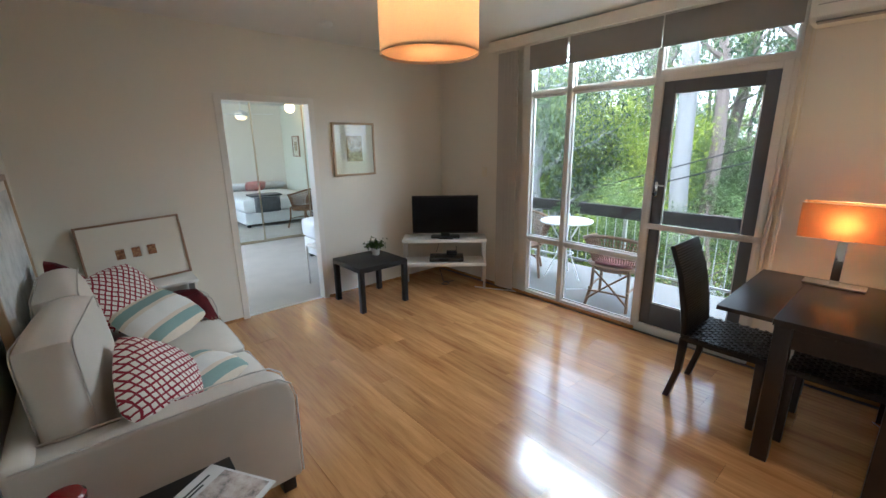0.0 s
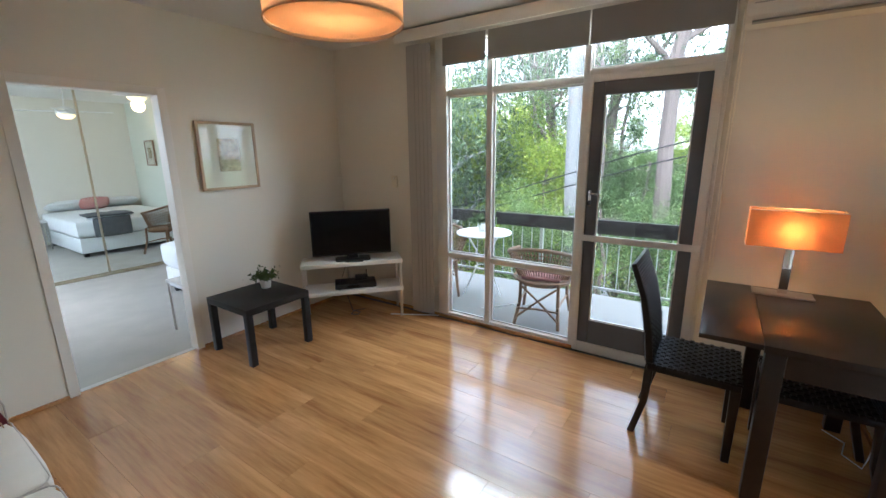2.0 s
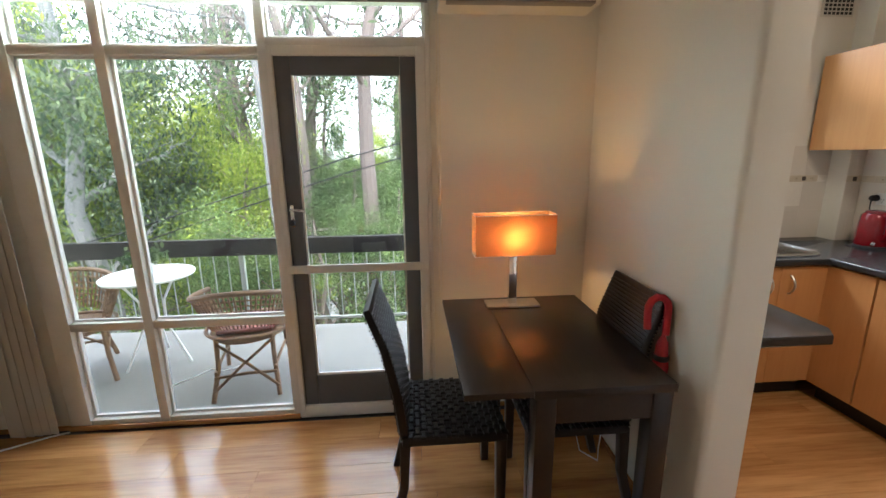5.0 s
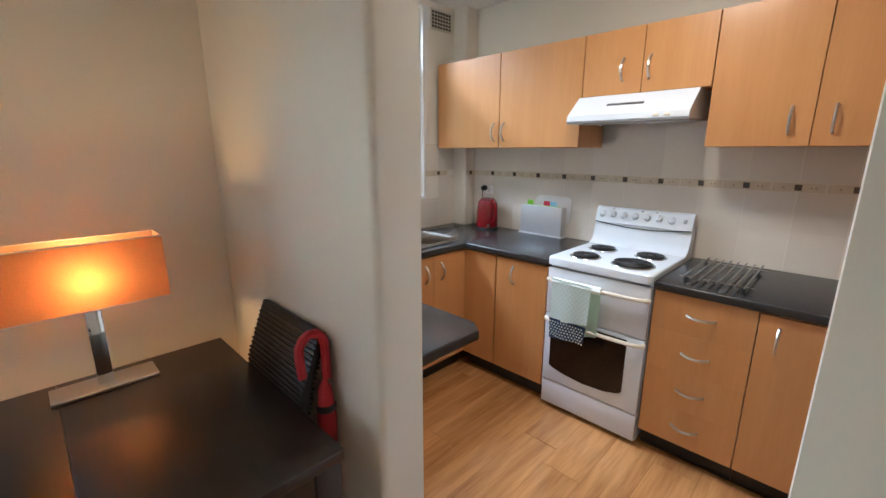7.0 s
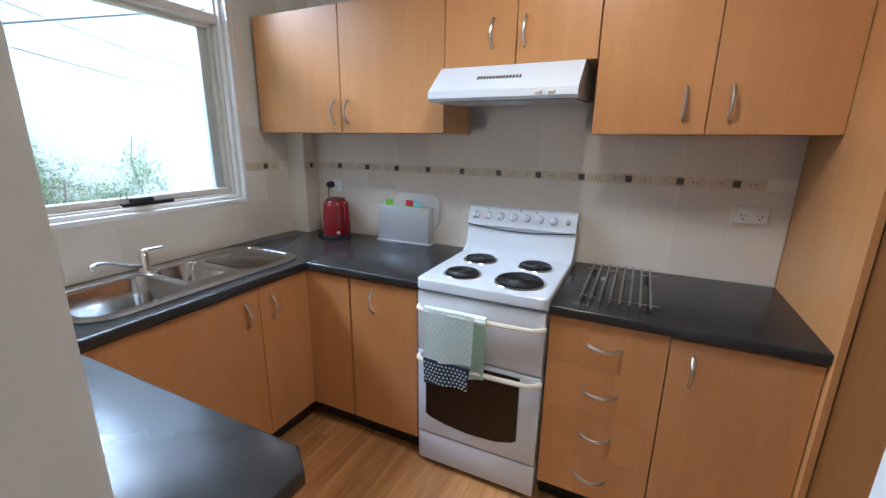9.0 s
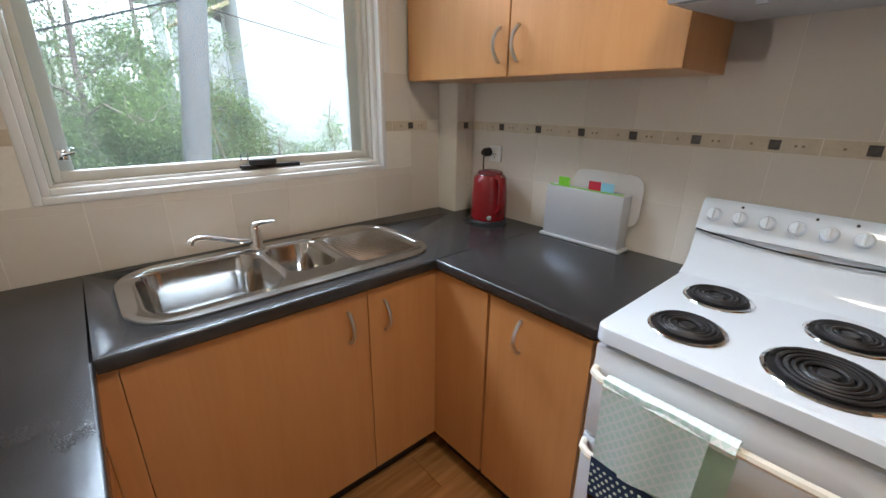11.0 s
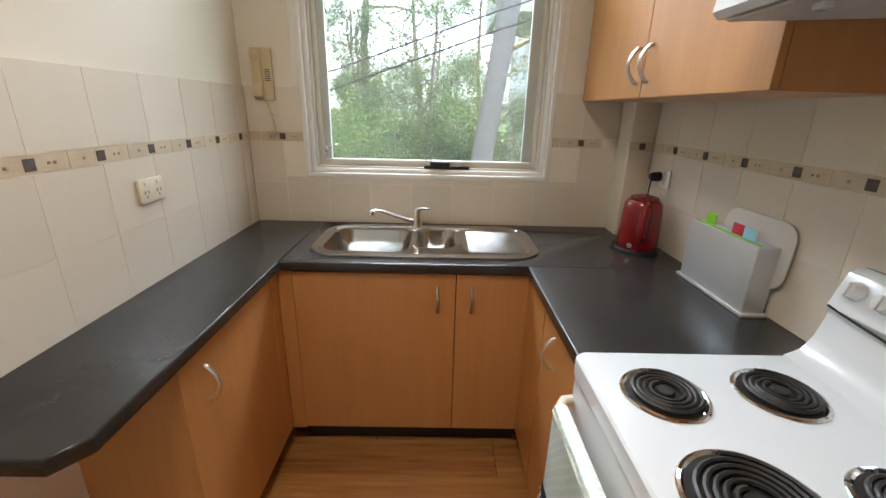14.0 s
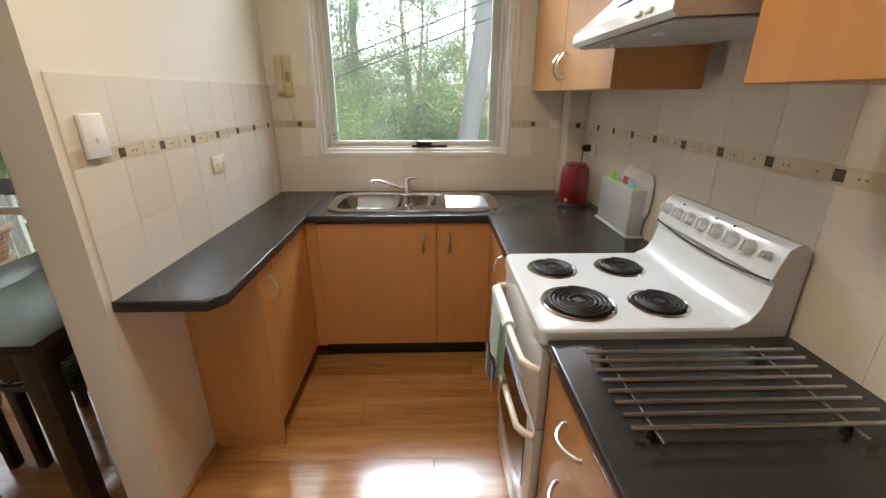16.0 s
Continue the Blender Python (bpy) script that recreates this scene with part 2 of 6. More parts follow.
# roller fabric grey is darkened to hold the shade of a backlit blind
ROLLER = plain("backlit_grey_roller_fabric", (0.30, 0.285, 0.265), 0.9, var=0.04, scale=3, fine=400, bump=0.2)
CARPET = plain("bedroom_carpet", (0.42, 0.40, 0.35), 0.95, var=0.12, scale=3, fine=240, bump=0.6)
CONCRETE = plain("balcony_concrete", (0.22, 0.213, 0.197), 0.8, var=0.1, scale=2.5, fine=80, bump=0.25)
BARK = plain("pale_gum_bark", (0.14, 0.138, 0.132), 0.85, var=0.2, scale=2.5, fine=25, bump=0.5, stretch=(1, 1, 0.3))
WIRE = plain("black_cable_rubber", (0.02, 0.02, 0.022), 0.9, var=0.1, bump=0, spec=0.1)
BARKDARK = plain("grey_brown_bark", (0.13, 0.10, 0.085), 0.9, var=0.3, scale=3, fine=30, bump=0.7, stretch=(1, 1, 0.3))

# ---- building blocks ----
def add_box(bm, x0, y0, z0, x1, y1, z1, bevel=0.0, seg=2, m=None):
    mat = Matrix.Translation(((x0 + x1) / 2, (y0 + y1) / 2, (z0 + z1) / 2)) @ Matrix.Diagonal((abs(x1 - x0), abs(y1 - y0), abs(z1 - z0), 1))
    vs = bmesh.ops.create_cube(bm, size=1.0, matrix=mat)["verts"]
    if bevel:
        es = list({e for v in vs for e in v.link_edges})
        r = bmesh.ops.bevel(bm, geom=es, offset=bevel, segments=seg, profile=0.5, affect="EDGES")
        vs = list({v for f in r["faces"] for v in f.verts} | {v for v in vs if v.is_valid})
    if m is not None:
        bmesh.ops.transform(bm, matrix=m, verts=vs)
    return bm


def box(x0, y0, z0, x1, y1, z1, bevel=0.0, seg=2):
    return add_box(bmesh.new(), x0, y0, z0, x1, y1, z1, bevel, seg)


def add_tube(bm, pts, r, seg=8, closed=False, caps=True):
    """A round bar along points; r is one radius or one for each point."""
    pts = [Vector(p) for p in pts]
    n = len(pts)
    rs = r if isinstance(r, (list, tuple)) else [r] * n
    rings, up = [], None
    for i, p in enumerate(pts):
        a = pts[i - 1] if (i or closed) else p
        c = pts[(i + 1) % n] if (i < n - 1 or closed) else p
        d = (c - a).normalized()
        if up is None:
            up = d.orthogonal().normalized()
        up = (up - d * up.dot(d)).normalized()
        side = d.cross(up)
        rings.append([bm.verts.new(p + (up * math.cos(k * 2 * math.pi / seg) + side * math.sin(k * 2 * math.pi / seg)) * rs[i]) for k in range(seg)])
    for i in range(n if closed else n - 1):
        a, b = rings[i], rings[(i + 1) % n]
        for k in range(seg):
            bm.faces.new((a[k], a[(k + 1) % seg], b[(k + 1) % seg], b[k]))
    if caps and not closed:
        bm.faces.new(list(reversed(rings[0])))
        bm.faces.new(rings[-1])
    return bm


def tube(pts, r, seg=8, closed=False):
    return add_tube(bmesh.new(), pts, r, seg, closed)


def add_lathe(bm, profile, seg=24, cx=0.0, cy=0.0):
    """Turns (radius, height) points about the vertical."""
    rings = []
    for r, z in profile:
        if r < 1e-5:
            rings.append([bm.verts.new((cx, cy, z))])
        else:
            rings.append([bm.verts.new((cx + r * math.cos(k * 2 * math.pi / seg), cy + r * math.sin(k * 2 * math.pi / seg), z)) for k in range(seg)])
    for a, b in zip(rings, rings[1:]):
        for k in range(seg):
            q = [a[k % len(a)], a[(k + 1) % len(a)], b[(k + 1) % len(b)], b[k % len(b)]]
            q = list(dict.fromkeys(q))
            if len(q) > 2:
                bm.faces.new(q)
    return bm


def lathe(profile, seg=24, cx=0.0, cy=0.0):
    return add_lathe(bmesh.new(), profile, seg, cx, cy)


def add_prism(bm, outline, z0, z1, axis="z"):
    """An outline of (u, v) points drawn out along an axis: z (x, y), y (x, z) or x (y, z)."""
    put = {"z": lambda u, v, w: (u, v, w), "y": lambda u, v, w: (u, w, v), "x": lambda u, v, w: (w, u, v)}[axis]
    a = [bm.verts.new(put(u, v, z0)) for u, v in outline]
    b = [bm.verts.new(put(u, v, z1)) for u, v in outline]
    n = len(outline)
    bm.faces.new(a)
    bm.faces.new(list(reversed(b)))
    for i in range(n):
        bm.faces.new((a[i], b[i], b[(i + 1) % n], a[(i + 1) % n]))
    bmesh.ops.recalc_face_normals(bm, faces=bm.faces)
    return bm


def prism(outline, z0, z1, axis="z", bevel=0.0, seg=2):
    bm = add_prism(bmesh.new(), outline, z0, z1, axis)
    if bevel:
        bmesh.ops.bevel(bm, geom=list(bm.edges), offset=bevel, segments=seg, profile=0.5, affect="EDGES")
    return bm


def rounded(x0, y0, x1, y1, r, n=6):
    out = []
    for cx, cy, a0 in ((x1 - r, y1 - r, 0), (x0 + r, y1 - r, 90), (x0 + r, y0 + r, 180), (x1 - r, y0 + r, 270)):
        for k in range(n + 1):
            a = radians(a0 + 90 * k / n)
            out.append((cx + r * math.cos(a), cy + r * math.sin(a)))
    return out


def mesh_of(name, bm, material, smooth=True, angle=35):
    bmesh.ops.recalc_face_normals(bm, faces=bm.faces)
    me = bpy.data.meshes.new(name)
    bm.to_mesh(me)
    bm.free()
    me.materials.append(material)
    if smooth:
        me.polygons.foreach_set("use_smooth", [True] * len(me.polygons))
        me.set_sharp_from_angle(angle=radians(angle))
    return me


def part(name, bm, material, parent=None, label="", smooth=True, m=None, angle=35):
    """One bmesh as ONE mesh object under a thing or a part."""
    ob = new(name, mesh_of(name, bm, material, smooth, angle))
    if parent is not None:
        ob.parent = parent
    if m is not None:
        ob.matrix_basis = m
    if label:
        ob["label"] = label
    return ob


def piece(name, mesh, parent, m):
    ob = new(name, mesh)
    ob.parent = parent
    ob.matrix_basis = m
    return ob


def thing(name, m, label, category, group=""):
    ob = new(name)
    ob.empty_display_size = 0.1
    ob.matrix_basis = m
    return tagged(ob, label, category, group)


def solo(name, bm, material, m, label, category, group="", smooth=True):
    """A thing of one mesh."""
    return tagged(part(name, bm, material, None, "", smooth, m), label, category, group)


def setting(name, bm, material, label="", smooth=False):
    return tagged(part(name, bm, material, None, "", smooth), label, "", "", "structure")

# ---- shell: floors, walls, ceilings ----
H = 2.54
XW, XE, XK = -0.03, 3.755, 4.24          # west wall, window wall, kitchen window wall (inner faces)
YN, YS = 4.045, -2.26                   # north wall, south wall (inner faces)
PN, PS, PX0, PX1 = -0.185, -0.335, 1.86, 2.67   # partition faces and opening

sub = setting("floor", add_box(box(XW - 0.1, YS - 0.1, -0.12, XK + 0.02, PS, -0.012), XW - 0.1, PS, -0.12, XE + 0.058, YN + 0.06, -0.012), KICK, "honey-coloured laminate floor laid in long boards")
setting("bedroom_floor", box(0.4, YN + 0.06, -0.12, 4.3, 9.6, -0.004), CARPET, "pale grey-beige bedroom carpet")
setting("ceiling", box(XW - 0.1, YS - 0.1, H, XK + 0.2, YN + 0.1, H + 0.15), CEIL, "plain white painted ceiling")
setting("bedroom_ceiling", box(0.4, YN + 0.1, H - 0.02, 4.3, 9.6, H + 0.13), CEIL, "plain white bedroom ceiling")


def wall(name, *boxes, label="warm off-white painted plaster wall", paint=WALL):
    bm = bmesh.new()
    for b in boxes:
        add_box(bm, *b)
    return setting(name, bm, paint, label)


BX0, BX1, BH = 1.313, 2.094, 1.975      # bedroom opening
wall("wall_north", (XW - 0.1, YN, 0, BX0, YN + 0.1, H), (BX1, YN, 0, XE + 0.12, YN + 0.1, H), (BX0, YN, BH, BX1, YN + 0.1, H), (XE + 0.12, YN, 0, 4.3, YN + 0.1, H))
wall("wall_west", (XW - 0.1, YS - 0.1, 0, XW, YN, H))
wall("wall_window", (XE - 0.005, 2.79, 0, XE + 0.12, YN, H), (XE - 0.005, PS, 0, XE + 0.12, 0.69, H), (XE - 0.005, 0.69, 2.46, XE + 0.12, 2.79, H))
RN = 0.022   # soft rounded end of the partition
bm = bmesh.new()
end = [(PX1 + RN - RN * math.sin(radians(a)), PN - RN + RN * math.cos(radians(a))) for a in range(0, 91, 15)] + [(PX1, PS)]
add_prism(bm, [(XE - 0.005, PN)] + end + [(XE - 0.005, PS)], 0, H)
add_box(bm, XE + 0.12, PS, 0, XK + 0.14, PS + 0.12, H)
setting("wall_partition", bm, WALL, "cream partition wall with a soft rounded end", smooth=True)
wall("wall_stub", (0.95, PS, 0, PX0, PN, H), label="cream painted wall end beside the opening")
wall("wall_south", (XW, YS - 0.1, 0, XK + 0.14, YS, H))
KY0, KY1, KZ0, KZ1 = -1.815, -0.605, 1.13, 2.5
wall("wall_kitchen_window", (XK, YS, 0, XK + 0.14, PS, KZ0), (XK, YS, KZ0, XK + 0.14, KY0, H), (XK, KY1, KZ0, XK + 0.14, PS, H), (XK, KY0, KZ1, XK + 0.14, KY1, H),
     (4.112, YS, 0.86, XK, -2.137, H))
# bedroom shell
# the daylight's greenish cast is put into the bedroom's paint colour
GREENLIT = plain("daylight_tinted_wall_paint", (0.73, 0.755, 0.655), 0.6, var=0.02, scale=1.5, fine=140, bump=0.12)
# west wall has an unseen opening, added and placed to light the bedroom
wall("wall_bedroom_west", (0.4, YN + 0.1, 0, 0.5, 5.6, H - 0.02), (0.4, 7.0, 0, 0.5, 9.5, H - 0.02), (0.4, 5.6, 0, 0.5, 7.0, 0.9), (0.4, 5.6, 2.2, 0.5, 7.0, H - 0.02), label="bedroom wall with greenish daylight tinted into its paint colour", paint=GREENLIT)
wall("wall_bedroom_north", (0.4, 9.5, 0, 4.3, 9.6, H - 0.02), label="bedroom wall with greenish daylight tinted into its paint colour", paint=GREENLIT)
wall("wall_bedroom_east", (4.2, YN + 0.1, 0, 4.3, 9.5, H - 0.02), label="bedroom wall with greenish daylight tinted into its paint colour", paint=GREENLIT)
# painted lining of the bedroom opening
setting("door_frame", add_box(add_box(add_box(bmesh.new(), BX0 - 0.045, YN - 0.008, 0, BX0 + 0.012, YN + 0.108, BH + 0.045, 0.004), BX1 - 0.012, YN - 0.008, 0, BX1 + 0.045, YN + 0.108, BH + 0.045, 0.004),
        BX0 + 0.012, YN - 0.008, BH - 0.012, BX1 - 0.012, YN + 0.108, BH + 0.045, 0.004), plain("door_lining_paint", (0.79, 0.755, 0.69), 0.4, var=0.02), "cream painted timber lining of the bedroom opening")
setting("trim", box(BX0, YN + 0.03, -0.006, BX1, YN + 0.075, 0.003, 0.002), NICKEL, "thin metal carpet strip in the doorway")


def skirting(name, *boxes):
    bm = bmesh.new()
    for b in boxes:
        add_box(bm, *b)
    return setting(name, bm, FLOORWOOD, "low honey wood quadrant strip")


skirting("baseboard", (XW, YN - 0.014, 0, BX0 - 0.046, YN, 0.022), (BX1 + 0.046, YN - 0.014, 0, XE - 0.005, YN, 0.022), (XE - 0.019, 2.8, 0, XE - 0.005, YN - 0.014, 0.022),
         (XE - 0.019, PN + 0.014, 0, XE - 0.005, 0.68, 0.022), (PX1, PN, 0, XE - 0.005, PN + 0.014, 0.022), (XW, YS, 0, XW + 0.014, YN - 0.014, 0.022), (PX1 - 0.014, PS, 0, PX1, PN + 0.014, 0.022), (PX1, PS - 0.014, 0, 3.02, PS, 0.022))

# ---- balcony window wall ----
win = tagged(thing("window_1", pose(XE, 0, 0), "tall pale-painted window wall with fixed panes and fanlights", "window"), kind="structure")
FX0, FX1 = -0.02, 0.06
for y0, y1, z0, z1 in ((2.68, 2.79, 0.0, 2.46), (2.245, 2.295, 0.0, 2.46), (1.495, 1.535, 0.0, 2.46), (0.69, 0.715, 0.0, 2.46)):
    part("mullion", box(FX0, y0, z0, FX1, y1, z1, 0.004), FRAME, win)
for y0, y1, z0, z1 in ((2.295, 2.68, 2.005, 2.05), (1.535, 2.245, 2.005, 2.05), (0.715, 1.495, 2.05, 2.09), (2.295, 2.68, 0.0, 0.055), (1.535, 2.245, 0.0, 0.055), (2.295, 2.68, 0.6, 0.645), (1.535, 2.245, 0.6, 0.645), (0.715, 2.68, 2.42, 2.46)):
    part("rail", box(FX0 + 0.002, y0, z0, FX1 - 0.002, y1, z1, 0.004), FRAME, win)
part("sill", box(-0.035, 1.5, 0.0, -0.021, 2.79, 0.03, 0.004), FLOORWOOD, win, "honey wood floor edge strip")
for y0, y1, z0, z1 in ((2.297, 2.678, 0.057, 0.598), (2.297, 2.678, 0.647, 2.003), (2.297, 2.678, 2.052, 2.418), (1.537, 2.243, 0.057, 0.598), (1.537, 2.243, 0.647, 2.003), (1.537, 2.243, 2.052, 2.418), (0.717, 1.493, 2.092, 2.418)):
    g = part("pane", box(0.03, y0, z0, 0.034, y1, z1), WINGLASS, win, "clear window glass", smooth=False)
    g.visible_shadow = False
    bead = bmesh.new()
    for b in ((0.014, y0 - 0.001, z0 - 0.001, 0.028, y0 + 0.012, z1), (0.014, y1 - 0.012, z0 - 0.001, 0.028, y1 + 0.001, z1), (0.0145, y0 + 0.012, z0 - 0.001, 0.028, y1 - 0.012, z0 + 0.011), (0.0145, y0 + 0.012, z1 - 0.011, 0.028, y1 - 0.012, z1 + 0.001)):
        add_box(bead, *b)
    part("glazing_bead", bead, WHITE, win)

door = tagged(thing("door_1", pose(XE, 0, 0), "closed dark grey glazed balcony door in a pale frame", "door"), kind="structure")
for y0, y1, z0, z1 in ((1.468, 1.495, 0.0, 2.05), (0.715, 0.765, 0.0, 2.05), (0.765, 1.468, 2.005, 2.05), (0.765, 1.468, 0.0, 0.075)):
    part("door_frame_bar", box(-0.028, y0, z0, 0.05, y1, z1, 0.004), FRAME, door, "pale painted frame")
for y0, y1, z0, z1 in ((1.388, 1.468, 0.075, 2.005), (0.765, 0.845, 0.075, 2.005), (0.845, 1.388, 1.915, 2.005), (0.845, 1.388, 0.075, 0.262)):
    part("stile", box(-0.012, y0 + 0.001, z0 + 0.001, 0.03, y1 - 0.001, z1 - 0.001, 0.003), DOORGREY, door)
g = part("pane", box(0.01, 0.845, 0.262, 0.014, 1.388, 1.915), WINGLASS, door, "clear door glass", smooth=False)
g.visible_shadow = False
part("cross_rail", box(-0.03, 0.72, 0.89, -0.013, 1.492, 0.935, 0.004), FRAME, door, "pale painted cross rail")
bead = bmesh.new()
for b in ((-0.004, 1.378, 0.262, 0.009, 1.388, 1.915), (-0.004, 0.845, 0.262, 0.009, 0.853, 1.915), (-0.004, 0.853, 0.262, 0.009, 1.378, 0.274)):
    add_box(bead, *b)
part("glazing_bead", bead, WHITE, door)
hd = part("handle", box(-0.036, 1.425, 1.15, -0.013, 1.447, 1.27, 0.006), CHROME, door, "chrome lock plate")
part("lever", tube([(-0.036, 1.436, 1.245), (-0.065, 1.436, 1.245), (-0.07, 1.425, 1.245), (-0.07, 1.36, 1.243)], 0.007), CHROME, hd)
part("knob", lathe([(0, 0.028), (0.014, 0.027), (0.018, 0.018), (0.012, 0.006), (0.012, 0), (0, 0)], 16), BLACKP, hd, m=pose(-0.036, 1.436, 1.175, 0, -90, 0))

# pelmet, roller blind and drawn-back vertical blind
solo("pelmet", add_box(add_box(bmesh.new(), -0.2, -1.21, -0.045, -0.185, 1.21, 0.045, 0.003), -0.185, -1.21, 0.03, 0.0, 1.21, 0.045), WALL, pose(XE - 0.006, 1.87, 2.48), "cream painted timber pelmet above the balcony windows", "pelmet")
bl = thing("roller_blind", pose(XE - 0.045, 1.7, 2.24), "grey roller blind lowered over the fanlights", "blind")
for y0, y1 in ((0.6, 1.0), (-0.19, 0.575), (-1.0, -0.2)):
    part("fabric", box(0, y0, 0.012, 0.002, y1, 0.215), ROLLER, bl, smooth=False)
    part("bottom_bar", box(-0.004, y0, 0, 0.006, y1, 0.014, 0.003), ROLLER, bl)
vb = thing("vertical_blind", pose(3.7, 2.92, 0.03), "grey vertical blind slats drawn together beside the window", "blind")
for i in range(5):
    part("slat", box(-0.045, -0.0012, 0, 0.045, 0.0012, 2.4), BLINDGREY, vb, m=pose(-0.03 - 0.004 * i, -0.08 + 0.04 * i, 0, 0, 0, 83), smooth=False)
cord = solo("blind_cord", tube([(0, 0, 2.3), (0.002, 0.004, 1.4), (-0.004, 0.0, 0.75), (0, 0.012, 0.62), (0.004, 0.02, 0.75), (0, 0.016, 2.3)], 0.003, 5), PLASTICW, pose(XE - 0.03, 0.64, 0.05), "thin ivory blind cord hanging in a loop beside the door", "cord")

# ---- kitchen window ----
kw = tagged(thing("window_2", pose(XK, 0, 0), "white-painted kitchen window with stepped timber frame", "window"), kind="structure")


def ring(bm, x0, x1, y0, y1, z0, z1, w, wb=None):
    wb = wb or w
    add_box(bm, x0, y0, z0, x1, y0 + w, z1, 0.003)
    add_box(bm, x0, y1 - w, z0, x1, y1, z1, 0.003)
    add_box(bm, x0 + 0.0005, y0 + w, z0, x1 - 0.0005, y1 - w, z0 + wb, 0.003)
    add_box(bm, x0 + 0.0005, y0 + w, z1 - w, x1 - 0.0005, y1 - w, z1, 0.003)
    return bm


part("architrave", ring(bmesh.new(), -0.012, 0.03, KY0, KY1, KZ0, KZ1, 0.022), WHITE, kw)
part("reveal_board", add_box(add_box(bmesh.new(), -0.006, KY1, 1.55, 0.0, KY1 + 0.032, KZ1, 0.002), -0.006, KY0 - 0.032, 1.55, 0.0, KY0, KZ1, 0.002), WHITE, kw)
part("window_frame", ring(bmesh.new(), 0.018, 0.10, KY0 + 0.022, KY1 - 0.022, KZ0 + 0.022, KZ1 - 0.022, 0.02), WHITE, kw)
part("stop", ring(bmesh.new(), 0.04, 0.10, KY0 + 0.042, KY1 - 0.042, KZ0 + 0.04, KZ1 - 0.042, 0.012), FRAME, kw)
part("transom", box(0.02, KY0 + 0.054, 2.045, 0.11, KY1 - 0.054, 2.09, 0.004), WHITE, kw)
sash = part("sash", ring(bmesh.new(), 0.062, 0.10, KY0 + 0.056, KY1 - 0.056, KZ0 + 0.052, 2.043, 0.02, 0.032), plain("sash_paint", (0.66, 0.64, 0.57), 0.4, var=0.05), kw)
for z0, z1 in ((KZ0 + 0.084, 2.023), (2.092, KZ1 - 0.056)):
    g = part("pane", box(0.082, KY0 + 0.076, z0, 0.086, KY1 - 0.076, z1), WINGLASS, kw, "clear window glass", smooth=False)
    g.visible_shadow = False
part("screen_edge", add_box(add_box(bmesh.new(), 0.088, KY0 + 0.07, KZ0 + 0.08, 0.11, KY0 + 0.125, 2.04), 0.088, KY1 - 0.11, KZ0 + 0.08, 0.11, KY1 - 0.07, 2.04), plain("grey_aluminium", (0.6, 0.62, 0.62), 0.4, 0.15), kw, "grey aluminium edge strip")
sc = part("insect_screen", box(0.1, KY0 + 0.1, KZ0 + 0.08, 0.101, KY1 - 0.1, 2.03), SCREENMESH, kw, "fine grey insect screen", smooth=False)
sc.visible_shadow = False
st = part("winder", box(0.035, -1.42, KZ0 + 0.045, 0.06, -1.19, KZ0 + 0.062, 0.004), BLACKP, kw, "black window winder")
part("winder_knob", prism(rounded(-0.05, -0.014, 0.05, 0.014, 0.013), 0, 0.022, "z", 0.004), BLACKP, st, m=pose(0.03, -1.27, KZ0 + 0.062, 0, 0, 82))
part("latch", tube([(0.06, -1.2, KZ0 + 0.08), (0.055, -1.2, KZ0 + 0.105), (0.055, -1.225, KZ0 + 0.105), (0.06, -1.225, KZ0 + 0.08)], 0.0025, 6), BLACKP, kw)
part("stay", add_box(add_tube(bmesh.new(), [(0.05, -0.69, 1.262), (0.03, -0.7, 1.266), (0.02, -0.73, 1.275)], 0.004, 6), 0.045, -0.71, 1.25, 0.06, -0.685, 1.28, 0.004), CHROME, kw, "small chrome casement fastener")

vent = solo("wall_vent", add_box(bmesh.new(), -0.008, -0.11, -0.07, 0.0, 0.11, 0.07, 0.002), plain("vent_cream", (0.66, 0.62, 0.52), 0.6), pose(XK - 0.001, -1.985, 2.43), "cream wall vent grille high on the kitchen wall", "vent")
bm = bmesh.new()
for i in range(7):
    for k in range(5):
        add_box(bm, -0.0095, -0.098 + i * 0.029, -0.058 + k * 0.024, -0.0085, -0.078 + i * 0.029, -0.042 + k * 0.024)
part("grille_hole", bm, BLACKP, vent, "dark grille openings", smooth=False)

# ---- kitchen cabinets ----
def bow_handle(parent, m, length=0.11):
    pts = [(0, 0, -length / 2), (0, -0.012, -length / 2 + 0.004)]
    for k in range(9):
        a = -1 + 2 * k / 8
        pts.append((0, -0.012 - 0.024 * (1 - a * a), a * (length / 2 - 0.006)))
    pts += [(0, -0.012, length / 2 - 0.004), (0, 0, length / 2)]
    return part("handle", tube(pts, 0.0062, 8), NICKEL, parent, "satin metal bow handle", m=m)


def front(parent, w, h, x, z, handle=None, name="door"):
    """A flat door or drawer front in the cabinet's face, with its handle (x, z, turn)."""
    d = part(name, box(-w / 2 + 0.001, -0.018, 0.001, w / 2 - 0.001, 0.0, h - 0.001, 0.001, 1), BEECH, parent, m=pose(x, 0, z))
    if handle:
        bow_handle(d, pose(handle[0], -0.018, handle[1], 0, handle[2] if len(handle) > 2 else 0, 0))
    return d


